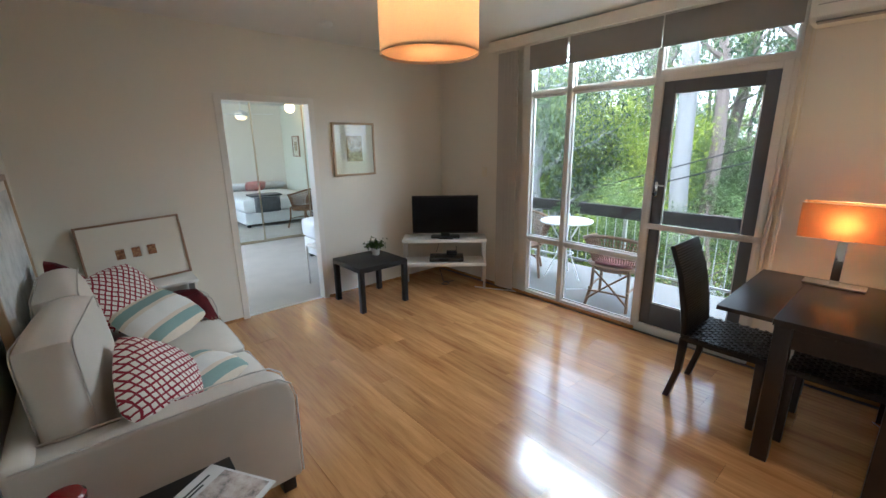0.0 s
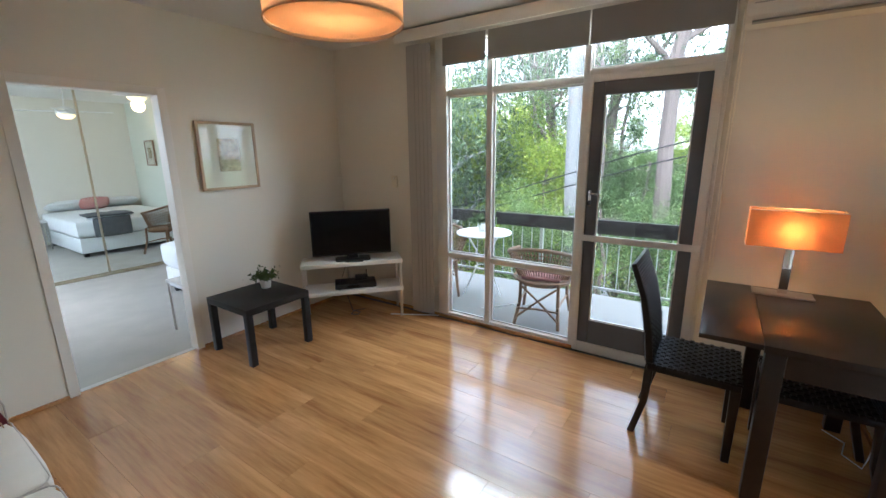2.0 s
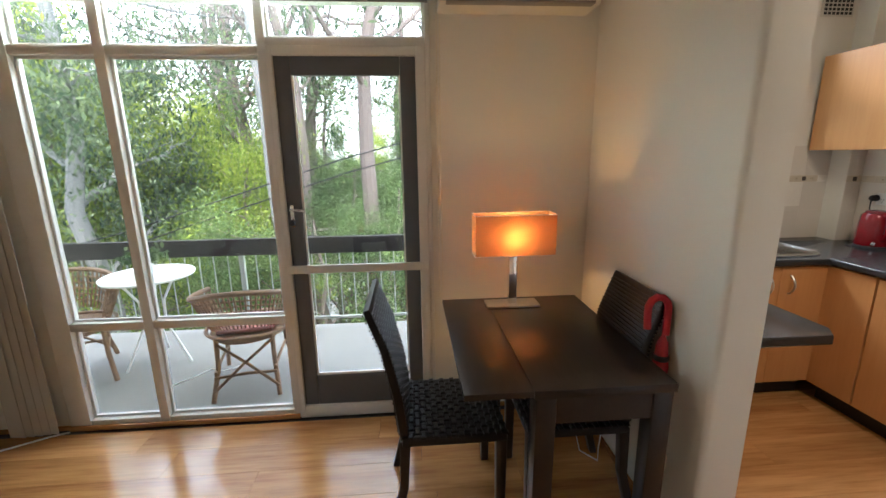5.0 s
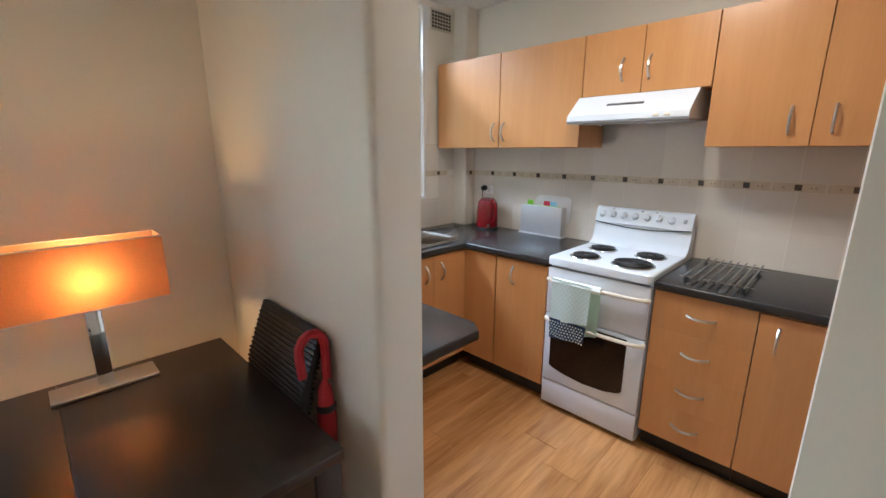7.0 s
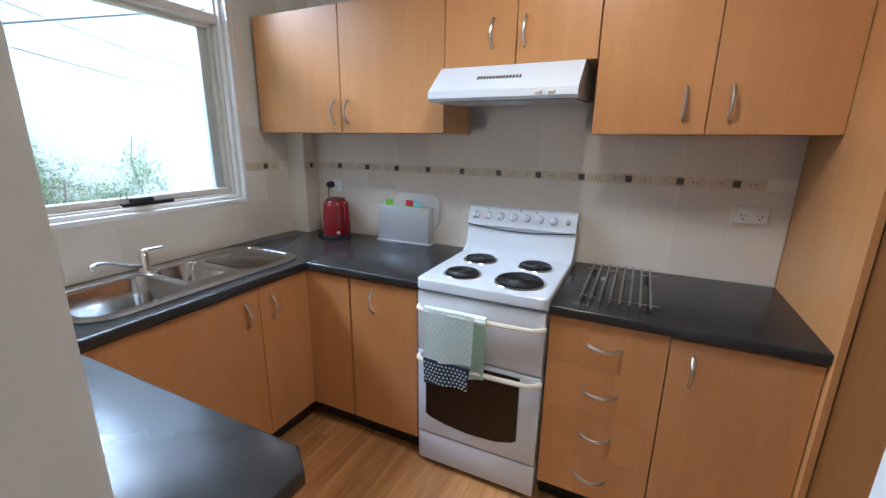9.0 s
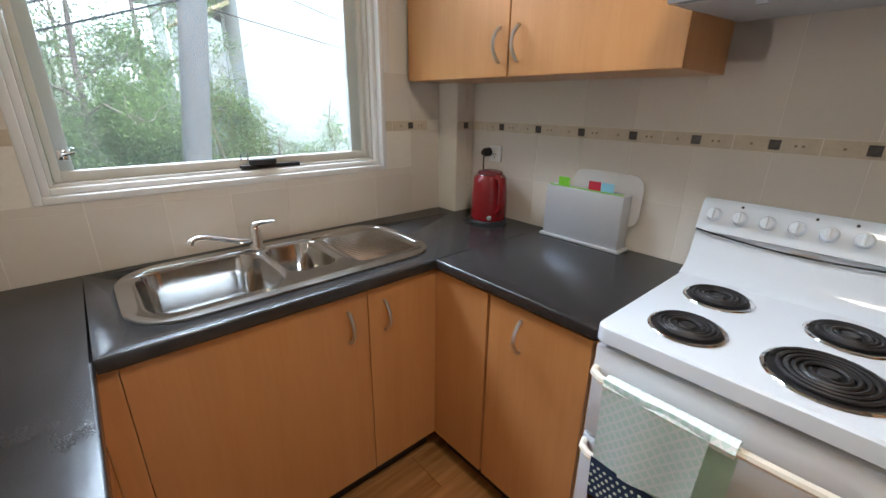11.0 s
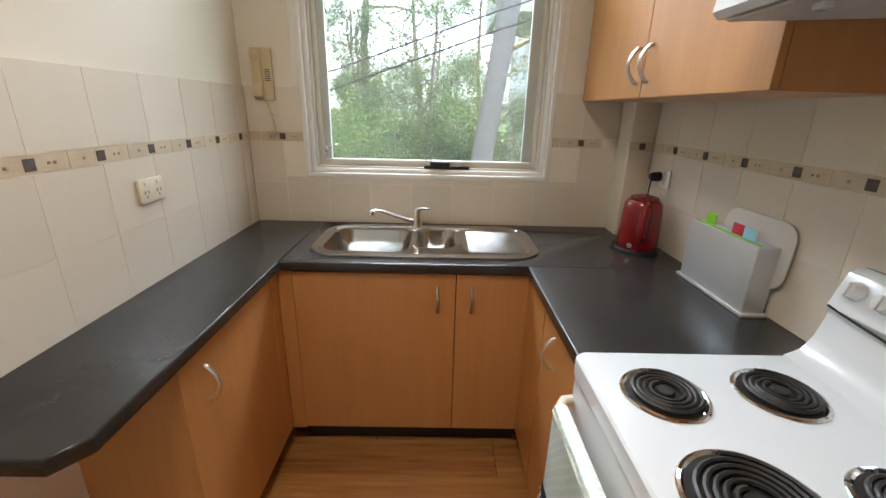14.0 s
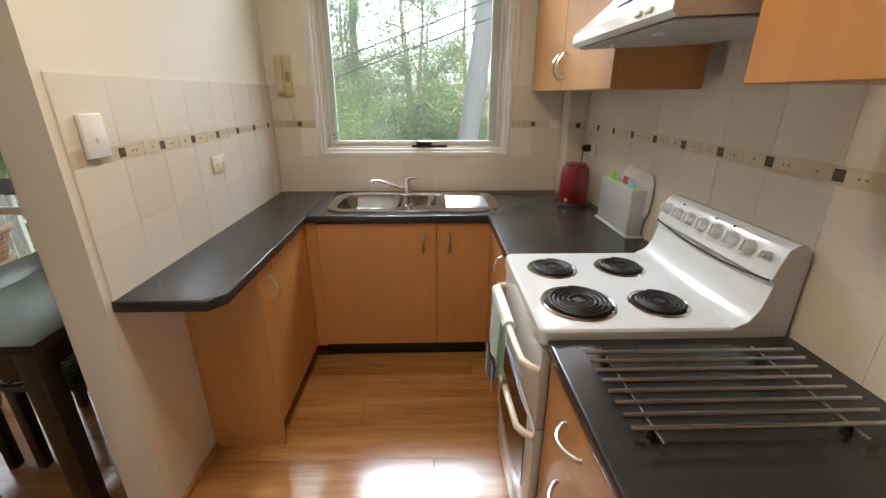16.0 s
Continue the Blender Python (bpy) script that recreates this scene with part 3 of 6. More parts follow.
def cabinet(name, m, w, depth, z0, z1, label, fronts, kick=True):
    """Local x runs along the face, y goes back, the face is at y = 0."""
    c = thing(name, m, label, "cabinet", "beech kitchen cabinets")
    part("body", box(-w / 2 + 0.001, 0.001, z0, w / 2 - 0.001, depth, z1), BEECH, c, smooth=False)
    for f in fronts:
        front(c, *f)
    if kick:
        part("kickboard", box(-w / 2, 0.045, 0.0, w / 2, 0.06, z0 - 0.002), KICK, c, "black kickboard", smooth=False)
    return c


CT = 0.862   # underside of the worktop
# sink run (faces west)
cabinet("sink_cabinet", pose(3.675, -1.02, 0, 0, 0, -90), 0.645, 0.55, 0.1, 0.69, "beech laminate sink cupboard with one wide door", [(0.645, 0.745, 0, 0.108, (0.25, 0.637))])
cabinet("base_cabinet", pose(3.675, -1.491, 0, 0, 0, -90), 0.295, 0.55, 0.1, 0.69, "narrow beech laminate cupboard beside the sink cupboard", [(0.295, 0.745, 0, 0.108, (-0.085, 0.637))])
solo("filler_panel", add_box(bmesh.new(), 0, 0, 0.1, 0.018, 0.056, CT - 0.001), BEECH, pose(3.658, -0.697, 0), "narrow beech filler strip in the cabinet corner", "panel")
# short run along the partition (faces south)
c = cabinet("base_cabinet", pose(3.34, -0.622, 0, 0, 0, 0), 0.62, 0.286, 0.1, CT - 0.001, "shallow beech laminate cupboard below the worktop return", [(0.56, 0.745, -0.03, 0.108, (-0.19, 0.63)), (0.065, 0.745, 0.2845, 0.108)])
solo("end_panel", box(0, 0, 0, 0.018, 0.31, CT - 0.001), BEECH, pose(3.011, -0.645, 0), "beech end panel closing the shallow cupboard", "panel")
# stove wall (faces north)
cabinet("base_cabinet", pose(3.33, -1.648, 0, 0, 0, 180), 0.62, 0.6, 0.1, CT - 0.001, "beech laminate corner cupboard beside the stove", [(0.36, 0.745, 0.125, 0.108, (-0.05, 0.65)), (0.262, 0.745, -0.1955, 0.108)])
cabinet("drawer_cabinet", pose(2.251, -1.648, 0, 0, 0, 180), 0.402, 0.6, 0.1, CT - 0.001, "beech laminate cabinet with four drawers", [(0.402, 0.19, 0, 0.108 + 0.187 * i, (0, 0.1, 90), "drawer") for i in range(4)])
cabinet("base_cabinet", pose(1.85, -1.648, 0, 0, 0, 180), 0.396, 0.6, 0.1, CT - 0.001, "beech laminate cupboard with a single door beside the drawers", [(0.404, 0.745, 0.004, 0.108, (-0.133, 0.643))])
# wall cupboards
ZB, ZT = 1.515, 2.115
cabinet("wall_cabinet", pose(3.63, -1.95, 0, 0, 0, 180), 1.16, 0.308, ZB, ZT, "beech laminate double wall cupboard by the window", [(0.578, ZT - ZB, 0.291, ZB, (-0.249, 0.104)), (0.578, ZT - ZB, -0.291, ZB, (0.249, 0.104))], False)
cabinet("wall_cabinet", pose(2.728, -1.95, 0, 0, 0, 180), 0.64, 0.308, 1.79, ZT, "low beech laminate wall cupboard above the range hood", [(0.318, ZT - 1.79, 0.16, 1.79, (-0.123, 0.122)), (0.318, ZT - 1.79, -0.16, 1.79, (0.062, 0.122))], False)
cabinet("wall_cabinet", pose(2.024, -1.95, 0, 0, 0, 180), 0.765, 0.308, ZB, ZT, "beech laminate double wall cupboard above the drawers", [(0.38, ZT - ZB, 0.191, ZB, (-0.127, 0.108)), (0.38, ZT - ZB, -0.191, ZB, (0.116, 0.108))], False)
solo("tall_panel", box(0, 0, 0, 0.018, 0.66, 2.3), BEECH, pose(1.624, -2.259, 0), "tall beech end panel beside the fridge", "panel")
cabinet("wall_cabinet", pose(1.27, -1.65, 0, 0, 0, 180), 0.69, 0.6, 1.88, 2.3, "beech laminate cupboard above the fridge", [(0.344, 0.42, 0.173, 1.88, (-0.14, 0.06)), (0.344, 0.42, -0.173, 1.88, (0.14, 0.06))], False)

# ---- worktop: one U-shaped slab, and the short one beside the stove ----
worktop = thing("worktop", pose(0, 0, 0), "dark charcoal laminate worktop running round three walls", "worktop")


def slab(outline, rounded_edge):
    """One length of worktop; rounded_edge tells from an edge's middle whether it is a rolled front edge."""
    bm = add_prism(bmesh.new(), outline, CT, 0.9)
    es = [e for e in bm.edges if abs(e.verts[0].co.z - e.verts[1].co.z) < 1e-5 and rounded_edge((e.verts[0].co + e.verts[1].co) / 2)]
    bmesh.ops.bevel(bm, geom=es, offset=0.0065, segments=3, profile=0.5, affect="EDGES")
    return part("length", bm, WORKTOP, worktop)


slab([(2.694, PS - 0.002), (2.694, -0.62), (2.75, -0.663), (3.6352, -0.663), (XK - 0.002, -0.663), (XK - 0.002, PS - 0.002)], lambda p: p.y < PS - 0.05 and p.x < 3.5)
sink_slab = slab([(3.635, -0.6638), (3.635, -1.615), (3.635, YS + 0.002), (4.11, YS + 0.002), (4.11, -2.135), (XK - 0.002, -2.135), (XK - 0.002, -0.6638)], lambda p: p.x < 3.64 and p.y > -1.6)
slab([(3.012, -1.615), (3.012, YS + 0.002), (3.6342, YS + 0.002), (3.6342, -1.615)], lambda p: p.y > -1.62)
bm = add_prism(bmesh.new(), [(1.642, YS + 0.002), (1.642, -1.615), (2.455, -1.615), (2.455, YS + 0.002)], CT, 0.9)
es = [e for e in bm.edges if abs(e.verts[0].co.z - e.verts[1].co.z) < 1e-5 and all(v.co.y > -1.7 for v in e.verts)]
bmesh.ops.bevel(bm, geom=es, offset=0.0065, segments=3, profile=0.5, affect="EDGES")
solo("worktop", bm, WORKTOP, pose(0, 0, 0), "short dark charcoal laminate worktop above the drawers", "worktop")


def carve(ob, *cutters):
    """Takes the cutters' shapes out of the mesh for good."""
    made = []
    for bm in cutters:
        c = new("cutter", mesh_of("cutter", bm, WORKTOP))
        c.matrix_world = ob.matrix_world if ob.parent is None else ob.parent.matrix_basis
        md = ob.modifiers.new("hole", "BOOLEAN")
        md.operation, md.object, md.solver = "DIFFERENCE", c, "EXACT"
        made.append(c)
    bpy.context.view_layer.update()
    done = bpy.data.meshes.new_from_object(ob.evaluated_get(bpy.context.evaluated_depsgraph_get()))
    ob.modifiers.clear()
    ob.data = done
    for c in made:
        bpy.data.objects.remove(c)


carve(sink_slab, prism(rounded(3.735, -1.36, 4.14, -0.765, 0.08), 0.8, 1.0))

# ---- sink ----
sink = thing("sink", pose(3.95, -1.215, 0.9), "stainless steel sink with two bowls and a ribbed drainer", "sink")
SX0, SX1, SY0, SY1 = -0.25, 0.235, -0.485, 0.485


def loop_at(bm, outline, z):
    return [bm.verts.new((u, v, z)) for u, v in outline]


def bridge(bm, a, b):
    for i in range(len(a)):
        bm.faces.new((a[i], a[(i + 1) % len(a)], b[(i + 1) % len(b)], b[i]))


def bowl(x0, y0, x1, y1, r, depth):
    bm = bmesh.new()
    rings = [loop_at(bm, rounded(x0 - e, y0 - e, x1 + e, y1 + e, r + e), z) for e, z in ((0.012, 0.0065), (0.005, 0.004), (0.0, -0.006), (-0.012, -depth * 0.8), (-0.022, -depth * 0.95), (-0.045, -depth))]
    for a, b in zip(rings, rings[1:]):
        bridge(bm, a, b)
    bm.faces.new(rings[-1])
    return bm


B1, B2 = (-0.18, 0.075, 0.16, 0.43, 0.07), (-0.12, -0.125, 0.16, 0.04, 0.05)
rim = prism(rounded(SX0, SY0, SX1, SY1, 0.142, 8), 0.0004, 0.0065, "z")
bmesh.ops.bevel(rim, geom=[e for e in rim.edges if all(v.co.z > 0.006 for v in e.verts)], offset=0.003, segments=2, affect="EDGES")
rim = part("rim", rim, STEEL, sink)
carve(rim, *[prism(rounded(b[0] - 0.011, b[1] - 0.011, b[2] + 0.011, b[3] + 0.011, b[4] + 0.011), -0.1, 0.1, "z") for b in (B1, B2)], prism(rounded(-0.19, -0.45, 0.17, -0.16, 0.07), -0.1, 0.1, "z"))
part("bowl", bowl(*B1, 0.16), STEEL, sink, "large steel bowl")
part("bowl", bowl(*B2, 0.12), STEEL, sink, "small steel bowl")
dr = bmesh.new()
ro = loop_at(dr, rounded(-0.19, -0.45, 0.17, -0.16, 0.07), 0.0065)
ri = loop_at(dr, rounded(-0.175, -0.435, 0.155, -0.175, 0.06), 0.001)
bridge(dr, ro, ri)
dr.faces.new(ri)
drn = part("drainer", dr, STEEL, sink, "ribbed drainer")
rbm = mesh_of("rib", tube([(0, -0.425, -0.0015), (0, -0.185, 0.0)], 0.004, 8), STEEL)
for k in range(17):
    piece("rib", rbm, drn, pose(-0.155 + 0.018 * k, 0, 0))
for b in (B1, B2):
    dd = -0.1585 if b is B1 else -0.1185
    part("drain", lathe([(0.0, 0.002), (0.016, 0.001), (0.018, 0.004), (0.036, 0.005), (0.042, 0.0)], 20), CHROME, sink, m=pose((b[0] + b[2]) / 2, (b[1] + b[3]) / 2, dd))

tap = thing("tap", pose(4.135, -1.165, 0.907) @ Matrix.Diagonal((1, 1, 0.8, 1)), "chrome mixer tap with a swung spout behind the sink", "tap")
part("body", lathe([(0, 0.105), (0.016, 0.104), (0.02, 0.098), (0.0215, 0.02), (0.026, 0.012), (0.027, 0.0), (0, 0)], 20), CHROME, tap)
part("spout", tube([(0, 0.015, 0.04), (-0.012, 0.05, 0.05), (-0.03, 0.12, 0.085), (-0.042, 0.165, 0.108), (-0.05, 0.2, 0.115), (-0.056, 0.215, 0.108), (-0.058, 0.22, 0.09)], [0.013, 0.012, 0.0105, 0.01, 0.0105, 0.012, 0.0125], 12), CHROME, tap)
part("lever", tube([(0, 0, 0.1), (0, -0.003, 0.116), (-0.012, -0.025, 0.122), (-0.03, -0.065, 0.128)], [0.018, 0.014, 0.009, 0.006], 10), CHROME, tap)

# ---- stove ----
stove = thing("stove", pose(2.733, -1.6, 0), "white freestanding electric stove with four coil hotplates", "stove")
W2 = 0.272
part("body", box(-W2, -0.62, 0.02, W2, -0.035, 0.885, 0.004), ENAMEL, stove)
part("plinth", box(-W2 + 0.01, -0.6, 0.0, W2 - 0.01, -0.07, 0.02), KICK, stove, smooth=False)
bm = bmesh.new()
add_prism(bm, rounded(-W2 - 0.006, -0.62, W2 + 0.006, 0.006, 0.03), 0.884, 0.928)
bmesh.ops.bevel(bm, geom=[e for e in bm.edges if all(v.co.z > 0.92 for v in e.verts)], offset=0.014, segments=3, profile=0.6, affect="EDGES")
part("hob", bm, ENAMEL, stove)
# curved splashback with the control panel
prof = [(-0.645, 0.9), (-0.645, 1.13), (-0.63, 1.152), (-0.605, 1.155), (-0.585, 1.14), (-0.565, 1.075), (-0.56, 1.06), (-0.572, 1.055), (-0.568, 1.03), (-0.556, 0.98), (-0.535, 0.945), (-0.5, 0.928), (-0.5, 0.9)]
bm = add_prism(bmesh.new(), prof, -W2 - 0.004, W2 + 0.004, "x")
part("splashback", bm, ENAMEL, stove, angle=50)
arc = [(x * W2, -0.5595 - 0.003 * (1 - x * x), 1.062 - 0.022 * (1 - x * x)) for x in [k / 10 - 1 for k in range(21)]]
part("trim_line", tube(arc, 0.0028, 6), BLACKP, stove, "thin black trim line")
for i in range(8):
    x = 0.235 - i * 0.067
    r = 0.021 if i < 7 else 0.012
    kn = part("knob", lathe([(0, 0.024), (r * 0.72, 0.023), (r * 0.8, 0.02), (r * 0.95, 0.004), (r, 0), (0, 0)], 18), ENAMEL, stove, m=pose(x, -0.573, 1.112, -74, 0, 0))
    part("grip", box(-0.004, -r * 0.75, 0.022, 0.004, r * 0.75, 0.03, 0.0015), ENAMEL, kn)
for x in (0.17, 0.0, -0.08):
    part("pilot_lamp", lathe([(0, 0.003), (0.004, 0.002), (0.004, 0)], 10), BLACKP, stove, m=pose(x, -0.5855, 1.143, -60, 0, 0))
part("badge", box(-0.03, -0.002, -0.003, 0.03, 0.0, 0.003), NICKEL, stove, "small metallic badge", m=pose(0, -0.5665, 1.045, 8, 0, 0))


def hotplate(x, y, r):
    hp = part("hotplate", lathe([(r + 0.015, 0.0005), (r + 0.013, 0.003), (r + 0.008, 0.004), (r + 0.003, 0.0005)], 36), CHROME, stove, "bright metal ring", m=pose(x, y, 0.929))
    part("drip_bowl", lathe([(r + 0.006, 0.0008), (0.0, 0.0012)], 30), COIL, hp, "dark drip bowl")
    pts, turns = [], 4 if r < 0.08 else 5
    for k in range(turns * 22 + 1):
        a = k / 22 * 2 * math.pi
        rr = 0.026 + (r - 0.026) * k / (turns * 22)
        pts.append((rr * math.cos(a), rr * math.sin(a), 0.0075))
    part("coil", tube(pts, 0.0046, 6), COIL, hp, "black spiral element")
    part("cap", lathe([(0, 0.011), (0.016, 0.0105), (0.019, 0.006), (0.019, 0.0)], 18), COIL, hp)


hotplate(0.122, -0.133, 0.07)
hotplate(0.128, -0.372, 0.07)
hotplate(-0.13, -0.14, 0.093)
hotplate(-0.139, -0.372, 0.07)
FD = plain("stove_front_grey", (0.62, 0.63, 0.65), 0.2, var=0.015, bump=0, coat=0.3)
part("grill_door", box(-W2, -0.034, 0.6, W2, -0.004, 0.868, 0.006), FD, stove)
od = part("oven_door", box(-W2, -0.034, 0.185, W2, -0.004, 0.594, 0.006), ENAMEL, stove)
wl = [(-0.19, 0.285), (-0.17, 0.27), (-0.1, 0.25), (0.02, 0.243), (0.14, 0.255), (0.21, 0.272), (0.23, 0.285), (0.23, 0.575), (-0.19, 0.575)]
part("oven_window", prism(wl, -0.006, -0.0005, "y"), DARKGLASS, od, "dark oven glass", smooth=False)
part("drawer", box(-W2, -0.034, 0.03, W2, -0.008, 0.178, 0.006), FD, stove)
IV = plain("ivory_handle", (0.74, 0.68, 0.56), 0.3, var=0.02)
for z in (0.802, 0.57):
    hb = bmesh.new()
    pts = [(-0.272, -0.004, z), (-0.255, 0.02, z + 0.002)] + [(x, 0.036 + 0.006 * (1 - (x / 0.25) ** 2), z + 0.004) for x in (-0.23, -0.12, 0.0, 0.12, 0.23)] + [(0.255, 0.02, z + 0.002), (0.262, -0.004, z)]
    part("handle", add_tube(hb, pts, 0.0105, 8), IV, stove, "ivory door handle")

# checked tea towel over the upper oven handle
tw = thing("tea_towel", pose(2.733, -1.6, 0), "pale green checked tea towel with a navy spotted hem", "towel")
GREEN = lattice("pale_green_checked_cotton", (0.72, 0.86, 0.79), (0.87, 0.92, 0.9), 34, 90)
GREEND = plain("green_cotton", (0.52, 0.66, 0.52), 0.9, var=0.08, scale=12, fine=300, bump=0.4)
CHECKL = plain("white_cotton_check", (0.70, 0.80, 0.74), 0.9, var=0.04, fine=300)
NAVY = plain("navy_cotton", (0.025, 0.05, 0.12), 0.9, var=0.15, fine=300, bump=0.3)


def hang(x, w, z0, z1, y, wave, top=True):
    """A hanging sheet of cloth, thin, with soft folds."""
    bm = bmesh.new()
    nx, nz = 14, 18
    grid = []
    for j in range(nz + 1):
        v = j / nz
        row = []
        for i in range(nx + 1):
            u = i / nx - 0.5
            row.append(bm.verts.new((x + u * w * (1 - 0.06 * v), y + wave * (math.sin(u * 9 + v) * (0.3 + v)) + 0.006 * v, z1 + (z0 - z1) * v - 0.03 * u * v)))
        grid.append(row)
    for a, b in zip(grid, grid[1:]):
        for i in range(nx):
            bm.faces.new((a[i], a[i + 1], b[i + 1], b[i]))
    r = bmesh.ops.solidify(bm, geom=list(bm.faces), thickness=0.0025)
    return bm


part("back_layer", hang(0.015, 0.15, 0.545, 0.818, 0.046, 0.004), GREEND, tw, "darker green back layer")
part("front_layer", hang(0.1, 0.225, 0.6, 0.826, 0.058, 0.004), GREEN, tw)
part("fold", tube([(-0.055, 0.04, 0.808), (0.212, 0.04, 0.808)], 0.02, 8), GREEN, tw)
hem = part("hem", hang(0.104, 0.212, 0.5, 0.602, 0.064, 0.005), NAVY, tw, "navy hem with white spots")
bm = bmesh.new()
for i in range(12):
    for k in range(6):
        u = (i + 0.5 * (k % 2)) / 12 - 0.48
        add_lathe(bm, [(0, 0.0), (0.0045, 0.0004), (0.0045, 0.0)], 6)
        bmesh.ops.transform(bm, matrix=pose(0.104 + u * 0.2, 0.064 + 0.0075 + 0.006 * (1 - k / 6) + 0.005 * math.sin(u * 9 + 1 - k / 6) * (1.3 - k / 6), 0.51 + 0.0155 * k, -90, 0, 0), verts=bm.verts[-13:])
part("spot_print", bm, CHECKL, hem, "white spots")
# ---- range hood ----
hood = thing("range_hood", pose(2.752, -1.95, 1.64), "white slide-less range hood with a grey underside", "range hood")
hp = [(-0.3, 0.02), (0.15, 0.0), (0.162, 0.012), (0.158, 0.04), (0.03, 0.148), (-0.3, 0.148)]
bm = add_prism(bmesh.new(), hp, -0.304, 0.304, "x")
part("body", bm, ENAMEL, hood)
part("underside", add_prism(bmesh.new(), [(-0.29, 0.0135), (0.14, -0.0055), (0.14, -0.0015), (-0.29, 0.0175)], -0.288, 0.288, "x"), plain("grey_filter_mesh", (0.46, 0.46, 0.45), 0.5, 0.1, var=0.1, fine=300, bump=0.5), hood, "grey filter underside", smooth=False)
for x in (-0.11, 0.14):
    part("clip", box(x - 0.012, 0.075, -0.014, x + 0.012, 0.095, -0.002, 0.004), ENAMEL, hood)
bm = bmesh.new()
for i in range(14):
    add_box(bm, 0.1 - i * 0.0135, 0.0, -0.009, 0.108 - i * 0.0135, 0.002, 0.009)
part("slots", bm, BLACKP, hood, "row of dark vent slots", m=pose(0.0, 0.098, 0.0915, 50, 0, 0), smooth=False)
for x in (-0.16, -0.21):
    part("switch", box(x - 0.015, 0.16, 0.02, x + 0.012, 0.168, 0.032, 0.003), IV, hood)

# ---- pantry and fridge ----
cabinet("pantry_cabinet", pose(1.32, -1.625, 0, 0, 0, 180), 0.6, 0.63, 0.1, 2.3, "tall beech laminate pantry cupboard beside the worktop", [(0.596, 2.19, 0, 0.108, (-0.24, 1.1))])
fr = thing("fridge", pose(1.767, -0.632, 0, 0, 0, 90), "tall white two-door fridge with long white handles", "fridge")
part("body", box(-0.29, 0.002, 0.03, 0.288, 0.56, 1.69, 0.008), FRIDGE, fr)
for z0, z1, hz0, hz1 in ((0.08, 1.284, 1.268, 1.283), (1.291, 1.7, 1.294, 1.308)):
    d = part("door", box(-0.292, -0.06, z0, 0.29, 0.0, z1, 0.012, 3), FRIDGE, fr)
    part("handle", box(-0.288, -0.074, hz0, 0.24, -0.056, hz1, 0.004, 3), FRIDGE, d, "white moulded handle")
part("foot", box(-0.27, 0.03, 0, 0.27, 0.5, 0.03), KICK, fr, smooth=False)

# ---- things on the kitchen worktops and walls ----
RED = plain("red_gloss_plastic", (0.20, 0.004, 0.008), 0.16, var=0.04, bump=0, coat=0.4)
ket = thing("kettle", pose(3.87, -2.135, 0.9) @ Matrix.Scale(1.06, 4), "red plastic electric kettle standing on a black base", "kettle")
part("base", lathe([(0, 0.016), (0.078, 0.016), (0.084, 0.01), (0.084, 0.0), (0, 0)], 28), BLACKP, ket, "black kettle base")
bm = lathe([(0, 0.018), (0.076, 0.018), (0.079, 0.03), (0.078, 0.09), (0.075, 0.15), (0.07, 0.196), (0.06, 0.21), (0.0, 0.214)], 28)
part("body", bm, RED, ket)
part("lid", lathe([(0.054, 0.212), (0.052, 0.222), (0.03, 0.228), (0, 0.229)], 24), plain("dark_red_lid", (0.16, 0.02, 0.025), 0.25, var=0.04), ket, "dark red kettle lid")
part("handle", tube([(-0.06, 0.02, 0.205), (-0.085, 0.028, 0.2), (-0.1, 0.034, 0.17), (-0.1, 0.034, 0.1), (-0.088, 0.03, 0.07), (-0.072, 0.025, 0.06)], [0.014, 0.014, 0.013, 0.012, 0.012, 0.012], 8), RED, ket)
part("grip", tube([(-0.086, 0.028, 0.17), (-0.088, 0.03, 0.13), (-0.086, 0.03, 0.095)], 0.007, 6), BLACKP, ket, "black inner grip")
part("badge", lathe([(0, 0.002), (0.011, 0.0015), (0.011, 0)], 14), CHROME, ket, m=pose(-0.055, 0.056, 0.035, -90, 0, 45))
part("spout", prism([(0.05, 0.17), (0.09, 0.2), (0.05, 0.21)], -0.015, 0.015, "y", 0.003), RED, ket, m=pose(0, 0, 0, 0, 0, -20))


def outlet(name, m, w, h, label, double=False, switch=True, material=None):
    o = thing(name, m, label, "power outlet" if switch else "light switch")
    part("plate", box(-w / 2, -0.01, -h / 2, w / 2, 0, h / 2, 0.004), material or PLASTICW, o)
    xs = (-w / 4, w / 4) if double else (0,)
    for x in xs:
        part("rocker", box(x - 0.007, -0.014, h * 0.22, x + 0.007, -0.0095, h * 0.38, 0.002), WHITE, o)
        if switch:
            bm = bmesh.new()
            for a, dx, dz in ((30, -0.008, -0.004), (-30, 0.008, -0.004), (0, 0, -0.018)):
                add_box(bm, -0.0014, -0.0108, -0.005, 0.0014, -0.0102, 0.005, m=pose(x + dx, 0, dz, 0, a, 0))
            part("socket", bm, BLACKP, o, "dark socket slots", smooth=False)
    return o


outlet("power_outlet", pose(3.475, PS - 0.008, 1.2), 0.115, 0.075, "ivory double power outlet on the tiled wall", True)
outlet("power_outlet", pose(3.945, YS + 0.008, 1.2, 0, 0, 180), 0.075, 0.075, "white power outlet with the kettle's plug in it", material=WHITE)
outlet("power_outlet", pose(1.775, YS + 0.008, 1.2, 0, 0, 180), 0.115, 0.075, "white double power outlet above the short worktop", True, material=WHITE)
